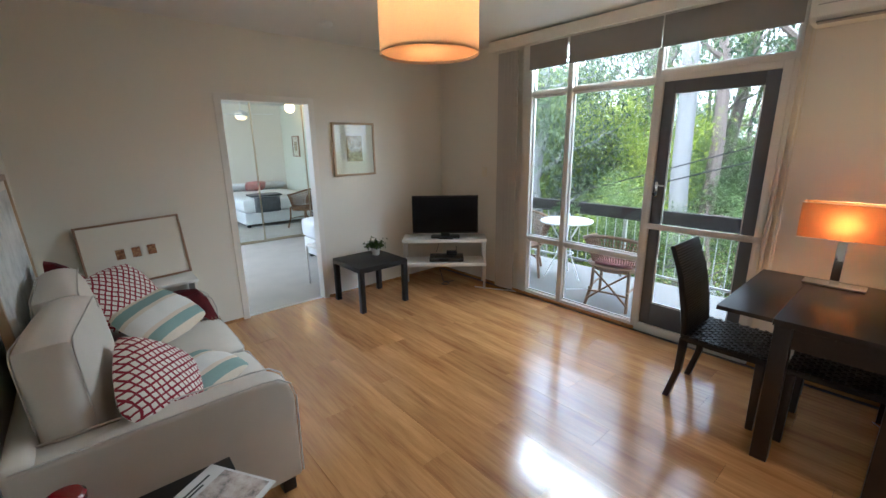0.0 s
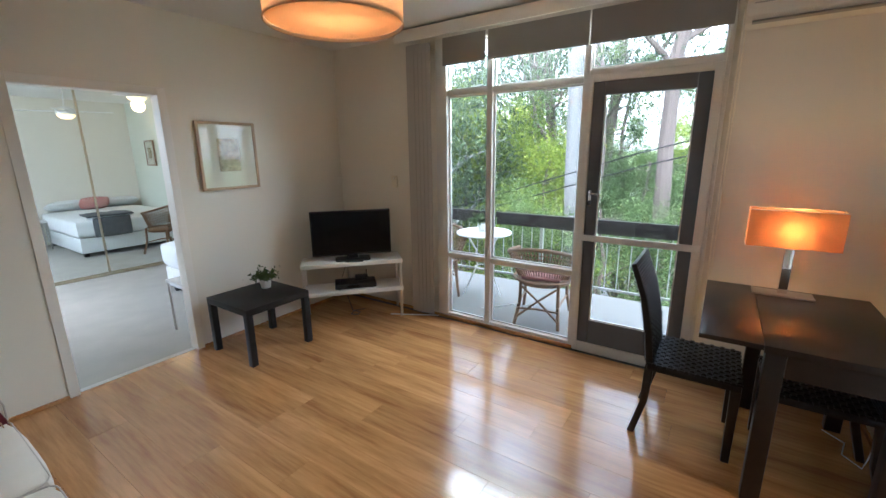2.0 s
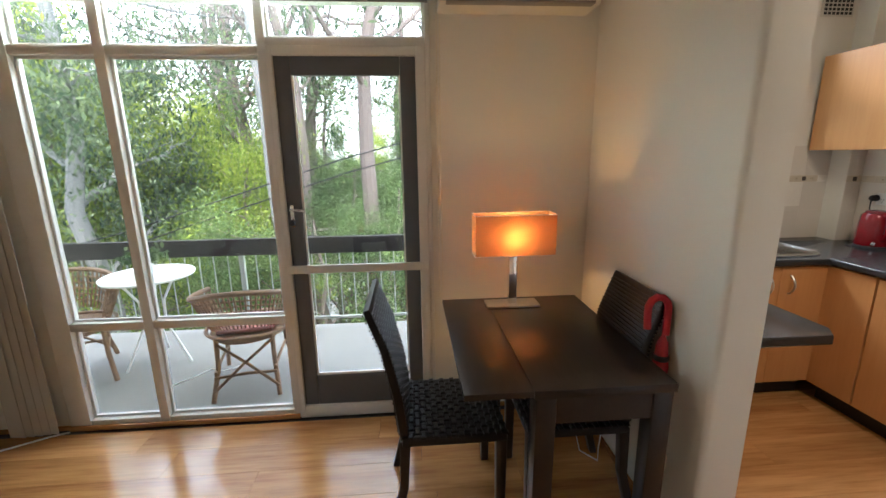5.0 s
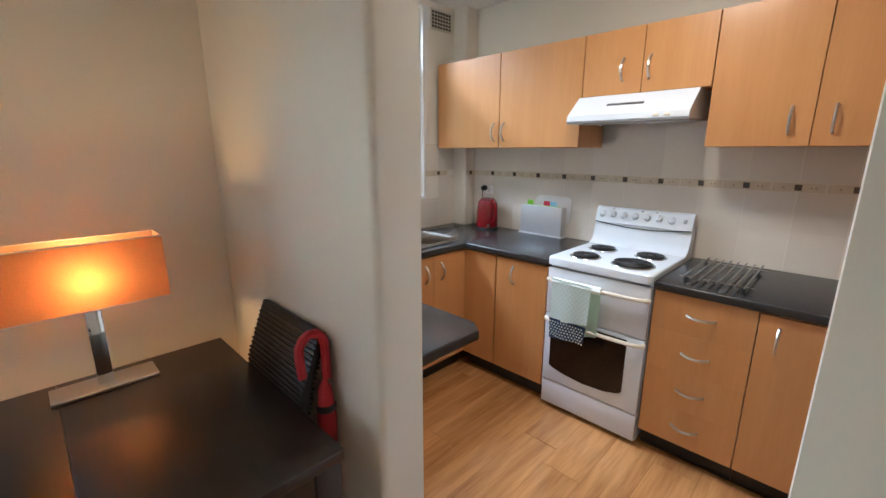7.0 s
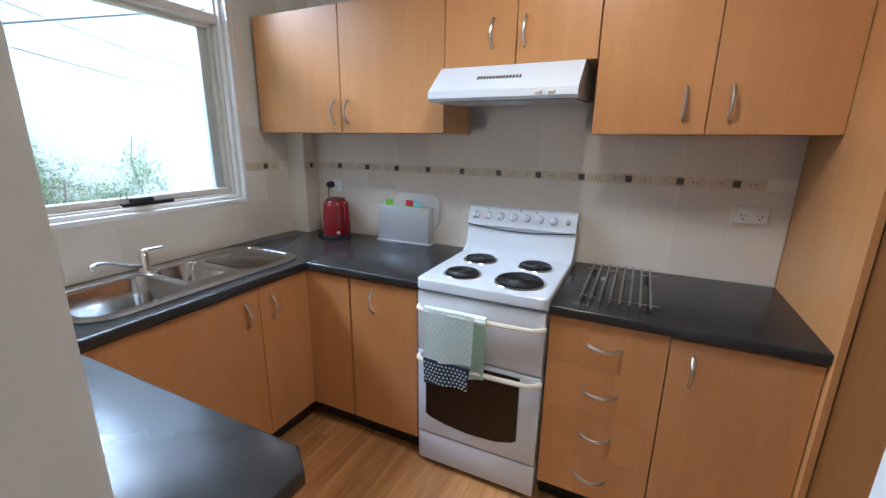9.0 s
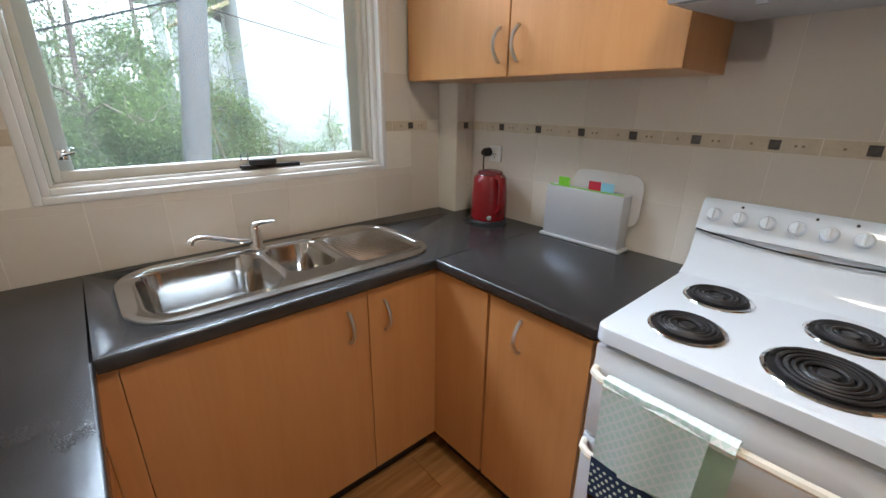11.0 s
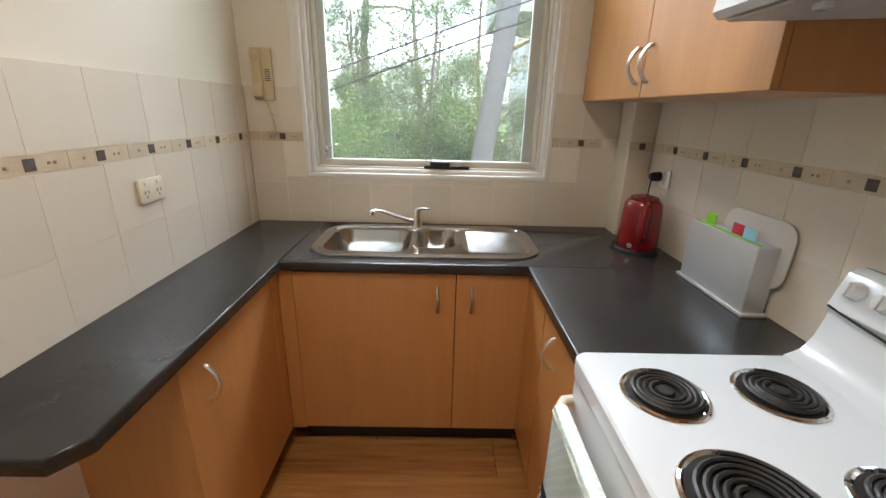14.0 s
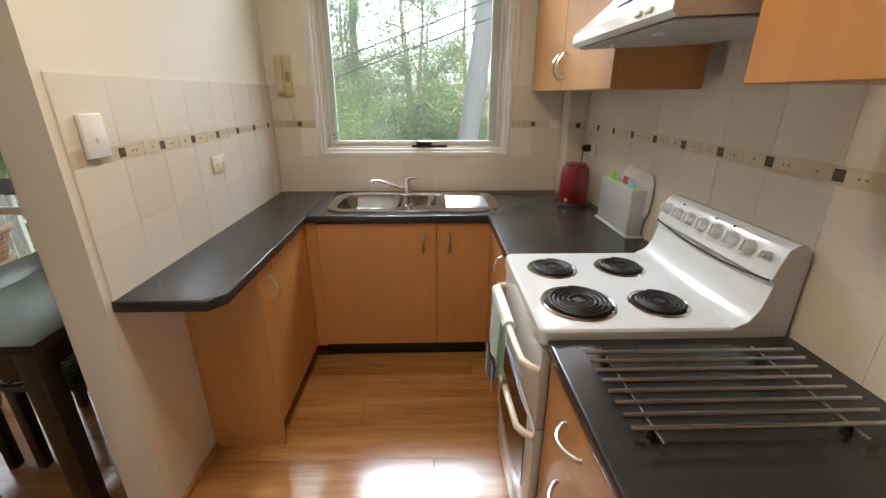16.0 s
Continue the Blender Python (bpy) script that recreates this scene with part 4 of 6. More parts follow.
sw = thing("light_switch", pose(2.795, PS - 0.008, 1.382), "white vertical light switch plate on the tiled wall", "light switch")
part("plate", box(-0.044, -0.014, -0.062, 0.044, 0, 0.062, 0.005), WHITE, sw)
part("rocker", lathe([(0, 0.004), (0.006, 0.003), (0.007, 0)], 12), PLASTICW, sw, m=pose(0, -0.0155, -0.01, 90, 0, 0))
pl = thing("kettle_plug", pose(3.985, YS + 0.02, 1.205), "black power plug with its cable to the kettle", "plug")
part("plug_body", lathe([(0, 0.045), (0.012, 0.044), (0.02, 0.03), (0.021, 0.0), (0, 0)], 14), BLACKP, pl, m=pose(-0.005, 0, 0, -90, 0, 0))
part("cable", tube([(-0.005, 0.035, -0.01), (-0.008, 0.04, -0.06), (-0.02, 0.045, -0.1), (0.01, 0.02, -0.2), (0.0, 0.03, -0.27), (-0.01, 0.16, -0.3), (-0.05, 0.19, -0.3), (-0.09, 0.2, -0.3), (-0.1, 0.19, -0.297)], 0.0035, 6), BLACKP, pl)

hb = thing("board_holder", pose(3.42, -2.2, 0.9), "silver chopping board holder with coloured board tabs", "chopping boards")
SILVER = plain("silver_plastic", (0.55, 0.56, 0.58), 0.3, 0.4, var=0.03, bump=0.02)
part("case", box(-0.165, -0.04, 0.008, 0.165, 0.028, 0.215, 0.004), SILVER, hb)
part("base", box(-0.178, -0.046, 0.0, 0.178, 0.036, 0.012, 0.004), SILVER, hb)
part("green_board", box(-0.155, 0.012, 0.05, 0.158, 0.018, 0.219, 0.001), plain("green_board_plastic", (0.22, 0.5, 0.05), 0.4), hb, "green board edge")
for x, col, nm in ((0.105, (0.22, 0.55, 0.03), "green"), (-0.03, (0.5, 0.02, 0.05), "red"), (-0.085, (0.3, 0.6, 0.75), "blue")):
    part("tab", box(x - 0.025, -0.004 + 0.004 * (nm == "blue"), 0.2, x + 0.025, 0.0 + 0.004 * (nm == "blue"), 0.25, 0.002), plain(nm + "_tab", col, 0.35), hb, nm + " board tab")
part("clear_board", prism(rounded(-0.13, 0.09, 0.16, 0.285, 0.05), 0, 0.006, "y", 0.001), plain("frosted_plastic", (0.66, 0.64, 0.62), 0.35, var=0.02), hb, "translucent white cutting board standing at the back", m=pose(-0.07, -0.034, 0.0, 3, 0, 0))

rk = thing("cooling_rack", pose(2.24, -1.92, 0.9), "steel trivet rack of parallel bars on the short worktop", "rack")
RODS = plain("dull_steel_rod", (0.4, 0.4, 0.4), 0.3, 1.0, var=0.05, bump=0.02)
for i in range(8):
    part("bar", tube([(-0.118 + 0.0335 * i, -0.25, 0.03), (-0.118 + 0.0335 * i, 0.245, 0.03)], 0.0042, 8), RODS, rk)
for y in (-0.17, 0.2):
    part("cross_wire", tube([(-0.15, y, 0.024), (0.14, y, 0.024)], 0.0025, 6), CHROME, rk)
    for x in (-0.11, 0.11):
        part("foot", lathe([(0, 0.026), (0.008, 0.024), (0.011, 0.0), (0, 0)], 12), BLACKP, rk, m=pose(x, y, 0))

ph = thing("intercom_phone", pose(XK - 0.002, -0.445, 1.6), "aged cream intercom handset on the kitchen wall", "intercom")
part("base", box(-0.022, -0.045, -0.115, 0, 0.045, 0.11, 0.006), PHONE, ph)
hs = [(-0.03, -0.105), (-0.05, -0.1), (-0.055, -0.075), (-0.045, -0.045), (-0.042, 0.05), (-0.052, 0.075), (-0.05, 0.1), (-0.03, 0.108), (-0.024, 0.1), (-0.024, -0.1)]
part("handset", prism(hs, -0.002, 0.04, "y", 0.003), PHONE, ph)
bm = bmesh.new()
for i in range(6):
    add_box(bm, -0.0235, -0.036, -0.03 + i * 0.009, -0.0215, -0.012, -0.026 + i * 0.009)
part("speaker_slots", bm, BLACKP, ph, "dark speaker slots", smooth=False)
cpts = [(-0.02 - 0.006 * math.cos(k * 1.3), -0.005 - 0.03 * math.sin(math.pi * k / 60) + 0.006 * math.sin(k * 1.3), -0.115 - 0.16 * math.sin(math.pi * k / 60 * 0.62)) for k in range(61)]
part("cord", tube(cpts, 0.0022, 5), PHONE, ph)

# ---- living room: sofa and its corner ----
LINEN = plain("oatmeal_linen", (0.62, 0.57, 0.505), 0.92, var=0.06, scale=5, fine=420, bump=0.5)
PIPING = plain("taupe_piping", (0.52, 0.48, 0.435), 0.9, var=0.05, fine=300)


def soft_box(w, d, h, r=0.06, puff=0.02, cuts=6):
    """An upholstered block with round edges and a slight swell, its base at z = 0."""
    bm = bmesh.new()
    bmesh.ops.create_cube(bm, size=1.0)
    bmesh.ops.subdivide_edges(bm, edges=list(bm.edges), cuts=cuts, use_grid_fill=True)
    for v in bm.verts:
        p = Vector((v.co.x * w, v.co.y * d, v.co.z * h))
        core = Vector((max(-w / 2 + r, min(w / 2 - r, p.x)), max(-d / 2 + r, min(d / 2 - r, p.y)), max(-h / 2 + r, min(h / 2 - r, p.z))))
        off = p - core
        if off.length > 1e-6:
            p = core + off.normalized() * min(r, off.length if off.length < r else r)
        u, s, t = v.co.x * 2, v.co.y * 2, v.co.z * 2
        q = Vector((u * (1 - s * s) * (1 - t * t), s * (1 - u * u) * (1 - t * t), t * (1 - u * u) * (1 - s * s))) * puff
        n = noise.noise(p * 7) * 0.004
        v.co = p + q + Vector((n, n, n)) + Vector((0, 0, h / 2))
    return bm


def seam(w, d, h, r, z):
    return tube([(x, y, z) for x, y in rounded(-w / 2, -d / 2, w / 2, d / 2, r, 5)], 0.003, 6, closed=True)


sofa = thing("sofa", pose(0.47, 2.487, 0), "two-seat oatmeal linen sofa with loose cushions and piping", "sofa")
SL = 0.765   # half length
part("base", box(-0.405, -SL + 0.16, 0.1, 0.4, SL - 0.16, 0.3, 0.02, 3), LINEN, sofa)
part("backrest", box(-0.485, -SL + 0.004, 0.1, -0.4, SL - 0.004, 0.64, 0.03, 4), LINEN, sofa)
for s in (-1, 1):
    prof = [(-0.475, 0.1), (0.41, 0.1), (0.415, 0.5), (0.395, 0.57), (0.35, 0.605), (0.28, 0.615), (-0.475, 0.615)]
    a = part("arm", prism(prof, s * (SL - 0.13), s * SL, "y", 0.018, 3), LINEN, sofa)
    for off in (0.006, 0.124):
        yy = s * (SL - off)
        part("piping", tube([(0.415, yy, 0.12), (0.419, yy, 0.5), (0.399, yy, 0.575), (0.352, yy, 0.612), (0.28, yy, 0.621), (-0.46, yy, 0.621)], 0.004, 6), PIPING, a, "taupe piping")
for s in (-1, 1):
    c = part("seat_cushion", soft_box(0.72, 0.63, 0.17, 0.045, 0.015), LINEN, sofa, m=pose(0.065, s * 0.317, 0.285))
    part("piping", seam(0.712, 0.622, 0, 0.05, 0.15), PIPING, c, "taupe piping")
    b = part("back_cushion", soft_box(0.18, 0.57, 0.52, 0.04, 0.04), LINEN, sofa, m=pose(-0.272, s * 0.3 - 0.025, 0.43, 0, -3 if s < 0 else -5, 4 * s - 4))
    for x in (-0.081, 0.081):
        part("piping", tube([(x, y, z + 0.26) for y, z in rounded(-0.278, -0.253, 0.278, 0.253, 0.05, 5)], 0.003, 6, closed=True), PIPING, b, "taupe piping")
for x in (-0.36, 0.36):
    for y in (-SL + 0.08, SL - 0.08):
        part("leg", box(x - 0.03, y - 0.03, 0, x + 0.03, y + 0.03, 0.1, 0.004), BLACKWOOD, sofa, "dark wooden foot")


def striped(name, stops):
    m, nt, b = nodes_of(name)
    tc = nt.nodes.new("ShaderNodeTexCoord")
    sp = nt.nodes.new("ShaderNodeSeparateXYZ")
    nt.links.new(tc.outputs["Object"], sp.inputs[0])
    mr = nt.nodes.new("ShaderNodeMapRange")
    mr.inputs["From Min"].default_value, mr.inputs["From Max"].default_value = -0.22, 0.22
    nt.links.new(sp.outputs["Y"], mr.inputs["Value"])
    c = ramp_of(nt, mr.outputs[0], stops)
    nt.nodes[-1].color_ramp.interpolation = "CONSTANT"
    c = mix_of(nt, c, ramp_of(nt, noise_of(nt, coords(nt), 260, 3), [(0.3, (0.86, 0.86, 0.86)), (0.7, (1, 1, 1))]), 1.0, "MULTIPLY")
    nt.links.new(c, b.inputs["Base Color"])
    b.inputs["Roughness"].default_value = 0.92
    bump_of(nt, b, noise_of(nt, coords(nt), 420, 2), 0.4, 0.001)
    return m


def pillow(w, h, t):
    """A square cushion with pinched corners, lying in x and y."""
    bm = bmesh.new()
    n = 14
    for side in (1, -1):
        g = []
        for j in range(n + 1):
            row = []
            for i in range(n + 1):
                u, v = i / n * 2 - 1, j / n * 2 - 1
                pin = 1 - 0.07 * (u * u) * (v * v) * 2 + 0.0
                bul = ((1 - u * u) * (1 - v * v)) ** 0.5
                wr = noise.noise(Vector((u * 2.3, v * 2.3, side))) * 0.012 * bul
                row.append(bm.verts.new((u * w / 2 * (pin - 0.05 * (1 - v * v) * abs(u) ** 3 * -1) * 0.97, v * h / 2 * pin * 0.97, side * (t / 2 * bul + 0.003) + wr)))
            g.append(row)
        for a, b in zip(g, g[1:]):
            for i in range(n):
                bm.faces.new((a[i], a[i + 1], b[i + 1], b[i]) if side > 0 else (b[i], b[i + 1], a[i + 1], a[i]))
    bmesh.ops.remove_doubles(bm, verts=bm.verts, dist=0.008)
    return bm


def lean(x, y, z, normal, spin):
    """A cushion's pose from its middle, the way its face looks and its turn about that way."""
    return Matrix.Translation((x, y, z)) @ Vector(normal).to_track_quat("Z", "Y").to_matrix().to_4x4() @ pose(0, 0, 0, 0, 0, spin)


LATTICE = lattice("red_lattice_cotton", (0.72, 0.66, 0.6), (0.24, 0.012, 0.03), 22)
STRIPE = striped("teal_striped_cotton", [(0.0, (0.62, 0.54, 0.43)), (0.16, (0.66, 0.56, 0.42)), (0.22, (0.25, 0.355, 0.33)), (0.36, (0.68, 0.6, 0.48)), (0.42, (0.74, 0.72, 0.68)), (0.66, (0.72, 0.62, 0.5)), (0.72, (0.25, 0.355, 0.33)), (0.86, (0.66, 0.57, 0.45))])


def laid(c, along, across):
    """A cushion's pose from its middle and the ways its stripes and its other side run."""
    u = Vector(along).normalized()
    w = u.cross(Vector(across)).normalized()
    return Matrix.Translation(c) @ Matrix((u, w.cross(u), w)).transposed().to_4x4()


solo("throw_cushion", pillow(0.40, 0.40, 0.12), LATTICE, lean(0.4, 3.08, 0.72, (0.4, -0.72, 0.6), 12), "white cushion with dark red lattice print against the back", "cushion", "sofa cushions")
solo("throw_cushion", pillow(0.43, 0.41, 0.12), STRIPE, laid((0.55, 2.95, 0.6), (-0.76, -0.6, -0.12), (0.3, -0.75, -0.42)), "cream cushion with teal stripes, lying against another cushion", "cushion", "sofa cushions")
solo("throw_cushion", pillow(0.42, 0.42, 0.14), LATTICE, lean(0.44, 1.99, 0.635, (0.72, -0.42, 0.55), 38), "white cushion with dark red lattice print by the arm", "cushion", "sofa cushions")
solo("throw_cushion", pillow(0.38, 0.38, 0.12), STRIPE, laid((0.6, 2.22, 0.51), (-0.83, -0.56, 0.0), (0.56, -0.83, -0.08)), "cream cushion with teal stripes, lying flat on the seat", "cushion", "sofa cushions")

# dark red throw over the far arm
THROW = plain("dark_red_knit", (0.16, 0.016, 0.022), 0.95, var=0.35, scale=22, fine=160, bump=0.9)
bm = bmesh.new()
rows_ = []
for j in range(25):
    v = j / 24
    row = []
    for i in range(21):
        u = i / 20
        x = 0.1 + 0.82 * u
        prof_y = 3.04 + 0.27 * v
        top = 0.632 + 0.012 * math.sin(u * 14 + v * 5) + 0.012 * noise.noise(Vector((u * 6, v * 6, 3)))
        drop = max(0.0, 0.12 - v) * 1.2 + max(0.0, v - 0.75) * 1.3 + max(0.0, u - 0.88) * 2.4
        bulge = 0.02 * math.sin(v * 9) * u
        row.append(bm.verts.new((x - max(0, u - 0.9) * 0.1, prof_y + bulge, top - drop + (0.17 * (1 + math.cos(math.pi * u / 0.42)) if u < 0.42 else 0))))
    rows_.append(row)
for a, b in zip(rows_, rows_[1:]):
    for i in range(20):
        bm.faces.new((a[i], a[i + 1], b[i + 1], b[i]))
bmesh.ops.solidify(bm, geom=list(bm.faces), thickness=0.01)
th = solo("throw_blanket", bm, THROW, pose(0, 0, 0), "dark red knitted throw draped over the sofa's far arm", "blanket")
bm = bmesh.new()
for i in range(16):
    x = 0.55 + 0.022 * i
    add_tube(bm, [(x, 3.04, 0.47), (x + 0.004, 3.03, 0.45), (x + 0.008 * math.sin(i), 3.03, 0.43)], 0.003, 4)
part("fringe", bm, plain("tan_fringe", (0.42, 0.3, 0.17), 0.9), th, "tan fringe")


def picture(name, m, w, h, frame_w, label, art, material, depth=0.025, glazed=True):
    """Faces local -y, its lower edge at z = 0."""
    p = thing(name, m, label, "picture")
    fb = bmesh.new()
    for b in ((-w / 2, 0, 0, -w / 2 + frame_w, depth, h), (w / 2 - frame_w, 0, 0, w / 2, depth, h), (-w / 2 + frame_w, 0.0005, 0, w / 2 - frame_w, depth, frame_w), (-w / 2 + frame_w, 0.0005, h - frame_w, w / 2 - frame_w, depth, h)):
        add_box(fb, *b, 0.002)
    part("frame", fb, material, p)
    part("mat_board", box(-w / 2 + frame_w, 0.01, frame_w, w / 2 - frame_w, 0.014, h - frame_w), plain("cream_mat", (0.80, 0.75, 0.65), 0.8, var=0.02), p, "cream mat board", smooth=False)
    for k, (x0, z0, x1, z1, mt) in enumerate(art):
        part("print", box(x0, 0.0075 - 0.0006 * k, z0, x1, 0.0095 - 0.0006 * k, z1), mt, p, "small printed image", smooth=False)
    if not glazed:
        return p
    gl = part("glazing", box(-w / 2 + frame_w, 0.004, frame_w, w / 2 - frame_w, 0.0055, h - frame_w), GLASS, p, "picture glass", smooth=False)
    gl.visible_shadow = False
    return p


PALEWOOD = wood("pale_oak_frame", (0.40, 0.28, 0.17), (0.52, 0.38, 0.24), "z", 0.45, bump=0.05)
BROWNWOOD = wood("brown_frame", (0.22, 0.13, 0.07), (0.32, 0.2, 0.12), "z", 0.4, bump=0.05)


def print_mat(name, a, b, c, scale=30):
    m, nt, bs = nodes_of(name)
    v = coords(nt)
    col = ramp_of(nt, noise_of(nt, v, scale, 6, 0.7), [(0.32, a), (0.5, b), (0.66, c)])
    nt.links.new(col, bs.inputs["Base Color"])
    bs.inputs["Roughness"].default_value = 0.8
    return m


ETCH = print_mat("etching_print", (0.17, 0.13, 0.08), (0.42, 0.33, 0.19), (0.6, 0.5, 0.34))
RUST = print_mat("rust_print", (0.13, 0.05, 0.03), (0.32, 0.14, 0.06), (0.5, 0.33, 0.16), 60)
SKETCH = print_mat("grey_sketch", (0.42, 0.43, 0.42), (0.62, 0.62, 0.6), (0.72, 0.72, 0.7), 5)
picture("framed_picture", pose(2.54, YN - 0.029, 1.268), 0.485, 0.535, 0.022, "small etching in a pale oak frame hung on the wall", [(-0.09, 0.145, 0.09, 0.405, ETCH)], PALEWOOD)
picture("framed_picture", pose(0.57, YN - 0.13, 0.57, -9, -3, 0), 0.66, 0.48, 0.016, "landscape frame with three small rust prints, leaning against the wall", [(-0.125 + 0.1 * i, 0.2, -0.07 + 0.1 * i, 0.275, RUST) for i in range(3)], BROWNWOOD, glazed=False)
picture("framed_picture", pose(XW + 0.075, 2.87, 0.645, -2.5, 0, 90), 1.25, 0.8, 0.03, "large pale sketch in a light timber frame leaning behind the sofa", [(-0.55, 0.08, 0.55, 0.72, SKETCH)], PALEWOOD, depth=0.03, glazed=False)

sh = thing("side_shelf", pose(0.48, 3.86, 0), "low white side shelf in the corner behind the sofa", "shelf")
part("top", box(-0.42, -0.16, 0.545, 0.42, 0.165, 0.568, 0.003), WHITE, sh)
for x in (-0.41, 0.39):
    part("side", box(x, -0.15, 0, x + 0.02, 0.16, 0.545), WHITE, sh, smooth=False)
part("shelf_board", box(-0.39, -0.15, 0.25, 0.39, 0.16, 0.268), WHITE, sh, smooth=False)
bx = thing("letter_rack", pose(0.47, 3.76, 0.568, 0, 0, -20), "small clear rack holding cards and leaflets", "rack")
for i, (h, c) in enumerate(((0.15, (0.7, 0.7, 0.68)), (0.13, (0.06, 0.07, 0.08)), (0.11, (0.72, 0.7, 0.66)))):
    part("card", box(-0.05 + 0.008 * i, -0.03 + 0.018 * i, 0, 0.05 + 0.006 * i, -0.024 + 0.018 * i, h), plain("card_stock", c, 0.6), bx, smooth=False, m=pose(0, 0, 0, -8, 4 * (i - 1), 0))

# side table beside the sofa with a magazine and a red-lidded candle
def block_table(name, m, w, d, h, label, leg=0.05, top=0.05):
    t = thing(name, m, label, "table")
    part("tabletop", box(-w / 2, -d / 2, h - top, w / 2, d / 2, h, 0.002), BLACKWOOD, t)
    for x in (-1, 1):
        for y in (-1, 1):
            part("leg", box(x * (w / 2 - leg / 2) - leg / 2 + 0.0005, y * (d / 2 - leg / 2) - leg / 2 + 0.0005, 0, x * (w / 2 - leg / 2) + leg / 2 - 0.0005, y * (d / 2 - leg / 2) + leg / 2 - 0.0005, h - top, 0.002), BLACKWOOD, t)
    return t


block_table("side_table", pose(0.31, 1.335, 0), 0.53, 0.53, 0.45, "square black-brown side table beside the sofa arm")
mg = thing("magazine", pose(0.5, 1.42, 0.4505, 0, 0, 32), "glossy magazine with a photo cover and a masthead", "magazine")
part("cover", box(-0.105, -0.14, 0, 0.105, 0.14, 0.006, 0.001), plain("magazine_paper", (0.74, 0.72, 0.7), 0.25, var=0.02), mg)
part("cover_photo", box(-0.09, -0.12, 0.0062, 0.095, 0.07, 0.0068), print_mat("cover_photo", (0.08, 0.09, 0.08), (0.5, 0.42, 0.38), (0.66, 0.62, 0.58), 18), mg, smooth=False)
for y, w in ((0.1, 0.075), (0.085, 0.05)):
    part("text_bar", box(-0.06, y, 0.0062, -0.06 + w * 1.6, y + 0.008, 0.0067), BLACKP, mg, smooth=False)
cd = thing("candle_jar", pose(0.135, 1.55, 0.45), "glass candle jar with a shiny red lid", "candle")
part("jar", lathe([(0, 0), (0.045, 0.002), (0.048, 0.02), (0.048, 0.12), (0, 0.12)], 24), plain("candle_glass", (0.5, 0.08, 0.08), 0.1, bump=0), cd)
part("lid", lathe([(0.052, 0.12), (0.053, 0.14), (0.046, 0.148), (0, 0.15)], 24), RED, cd, "red lid")

# coffee table with a potted plant
block_table("coffee_table", pose(2.43, 3.66, 0), 0.55, 0.55, 0.45, "square black-brown coffee table against the wall")
LEAFG = leaf("pot_plant_leaf", (0.05, 0.09, 0.035), (0.16, 0.2, 0.1))


def leaf_quads(pts, size, droop=0.3, rng=None, aspect=0.4):
    """Many small pointed leaves, each its own island, at the given places."""
    rng = rng or np.random.default_rng(1)
    n = len(pts)
    d = rng.normal(size=(n, 3))
    d[:, 2] -= droop * 1.5
    d /= np.linalg.norm(d, axis=1)[:, None]
    s = rng.normal(size=(n, 3))
    s -= d * (s * d).sum(1)[:, None]
    s /= np.linalg.norm(s, axis=1)[:, None]
    ln = (size * rng.uniform(0.6, 1.3, n))[:, None]
    a, t = pts - d * ln / 2, pts + d * ln / 2
    l, r = pts - s * ln * aspect / 2, pts + s * ln * aspect / 2
    verts = np.stack([a, l, t, r], 1).reshape(-1, 3)
    me = bpy.data.meshes.new("leaves")
    me.vertices.add(4 * n)
    me.vertices.foreach_set("co", verts.astype(np.float32).ravel())
    me.loops.add(4 * n)
    me.loops.foreach_set("vertex_index", np.arange(4 * n, dtype=np.int32))
    me.polygons.add(n)
    me.polygons.foreach_set("loop_start", np.arange(0, 4 * n, 4, dtype=np.int32))
    me.update()
    me.validate()
    return me


def potted(m, r, h, leaves, size, spread, label):
    p = thing("potted_plant", m, label, "plant")
    part("pot", lathe([(0, 0), (r * 0.72, 0.0), (r * 0.76, 0.005), (r, h), (r * 0.92, h), (r * 0.88, h - 0.012), (0, h - 0.012)], 24), WHITE, p, "white pot")
    rng = np.random.default_rng(5)
    q = rng.normal(size=(leaves, 3)) * (spread, spread, spread * 0.7)
    q[:, 2] = np.abs(q[:, 2]) + h * 0.98
    lm = leaf_quads(q, size, -0.3, rng, 0.5)
    lm.materials.append(LEAFG)
    f = new("foliage", lm)
    f.parent = p
    st_ = bmesh.new()
    for k in range(9):
        e = q[k * 7]
        add_tube(st_, [(0, 0, h - 0.012), tuple(e * 0.5 + np.array((0, 0, h * 0.5))), tuple(e)], 0.002, 4)
    part("stems", st_, BARKDARK, p)
    return p


potted(pose(2.56, 3.75, 0.45), 0.05, 0.085, 330, 0.035, 0.048, "small green bushy plant in a white pot on the coffee table")

# ---- television corner ----
TVM = pose(3.335, 3.525, 0, 0, 0, -41.5)
ts = thing("tv_stand", TVM, "white two-tier television stand with metal legs", "tv stand")
for z, nm in ((0.535, "top"), (0.265, "shelf_board")):
    part(nm, box(-0.46, -0.2, z, 0.46, 0.105, z + 0.036, 0.003), WHITE, ts)
for x in (-0.44, 0.44):
    for y in (-0.185, 0.09):
        part("leg", box(x - 0.012, y - 0.012, 0, x + 0.012, y + 0.012, 0.535, 0.002), NICKEL, ts, "satin metal leg")
tv = thing("television", TVM @ pose(0.01, -0.07, 0.571), "flat black television with a thin bezel on its stand", "television")
SCREEN = plain("tv_screen", (0.004, 0.004, 0.005), 0.1, var=0.05, bump=0, spec=0.2)
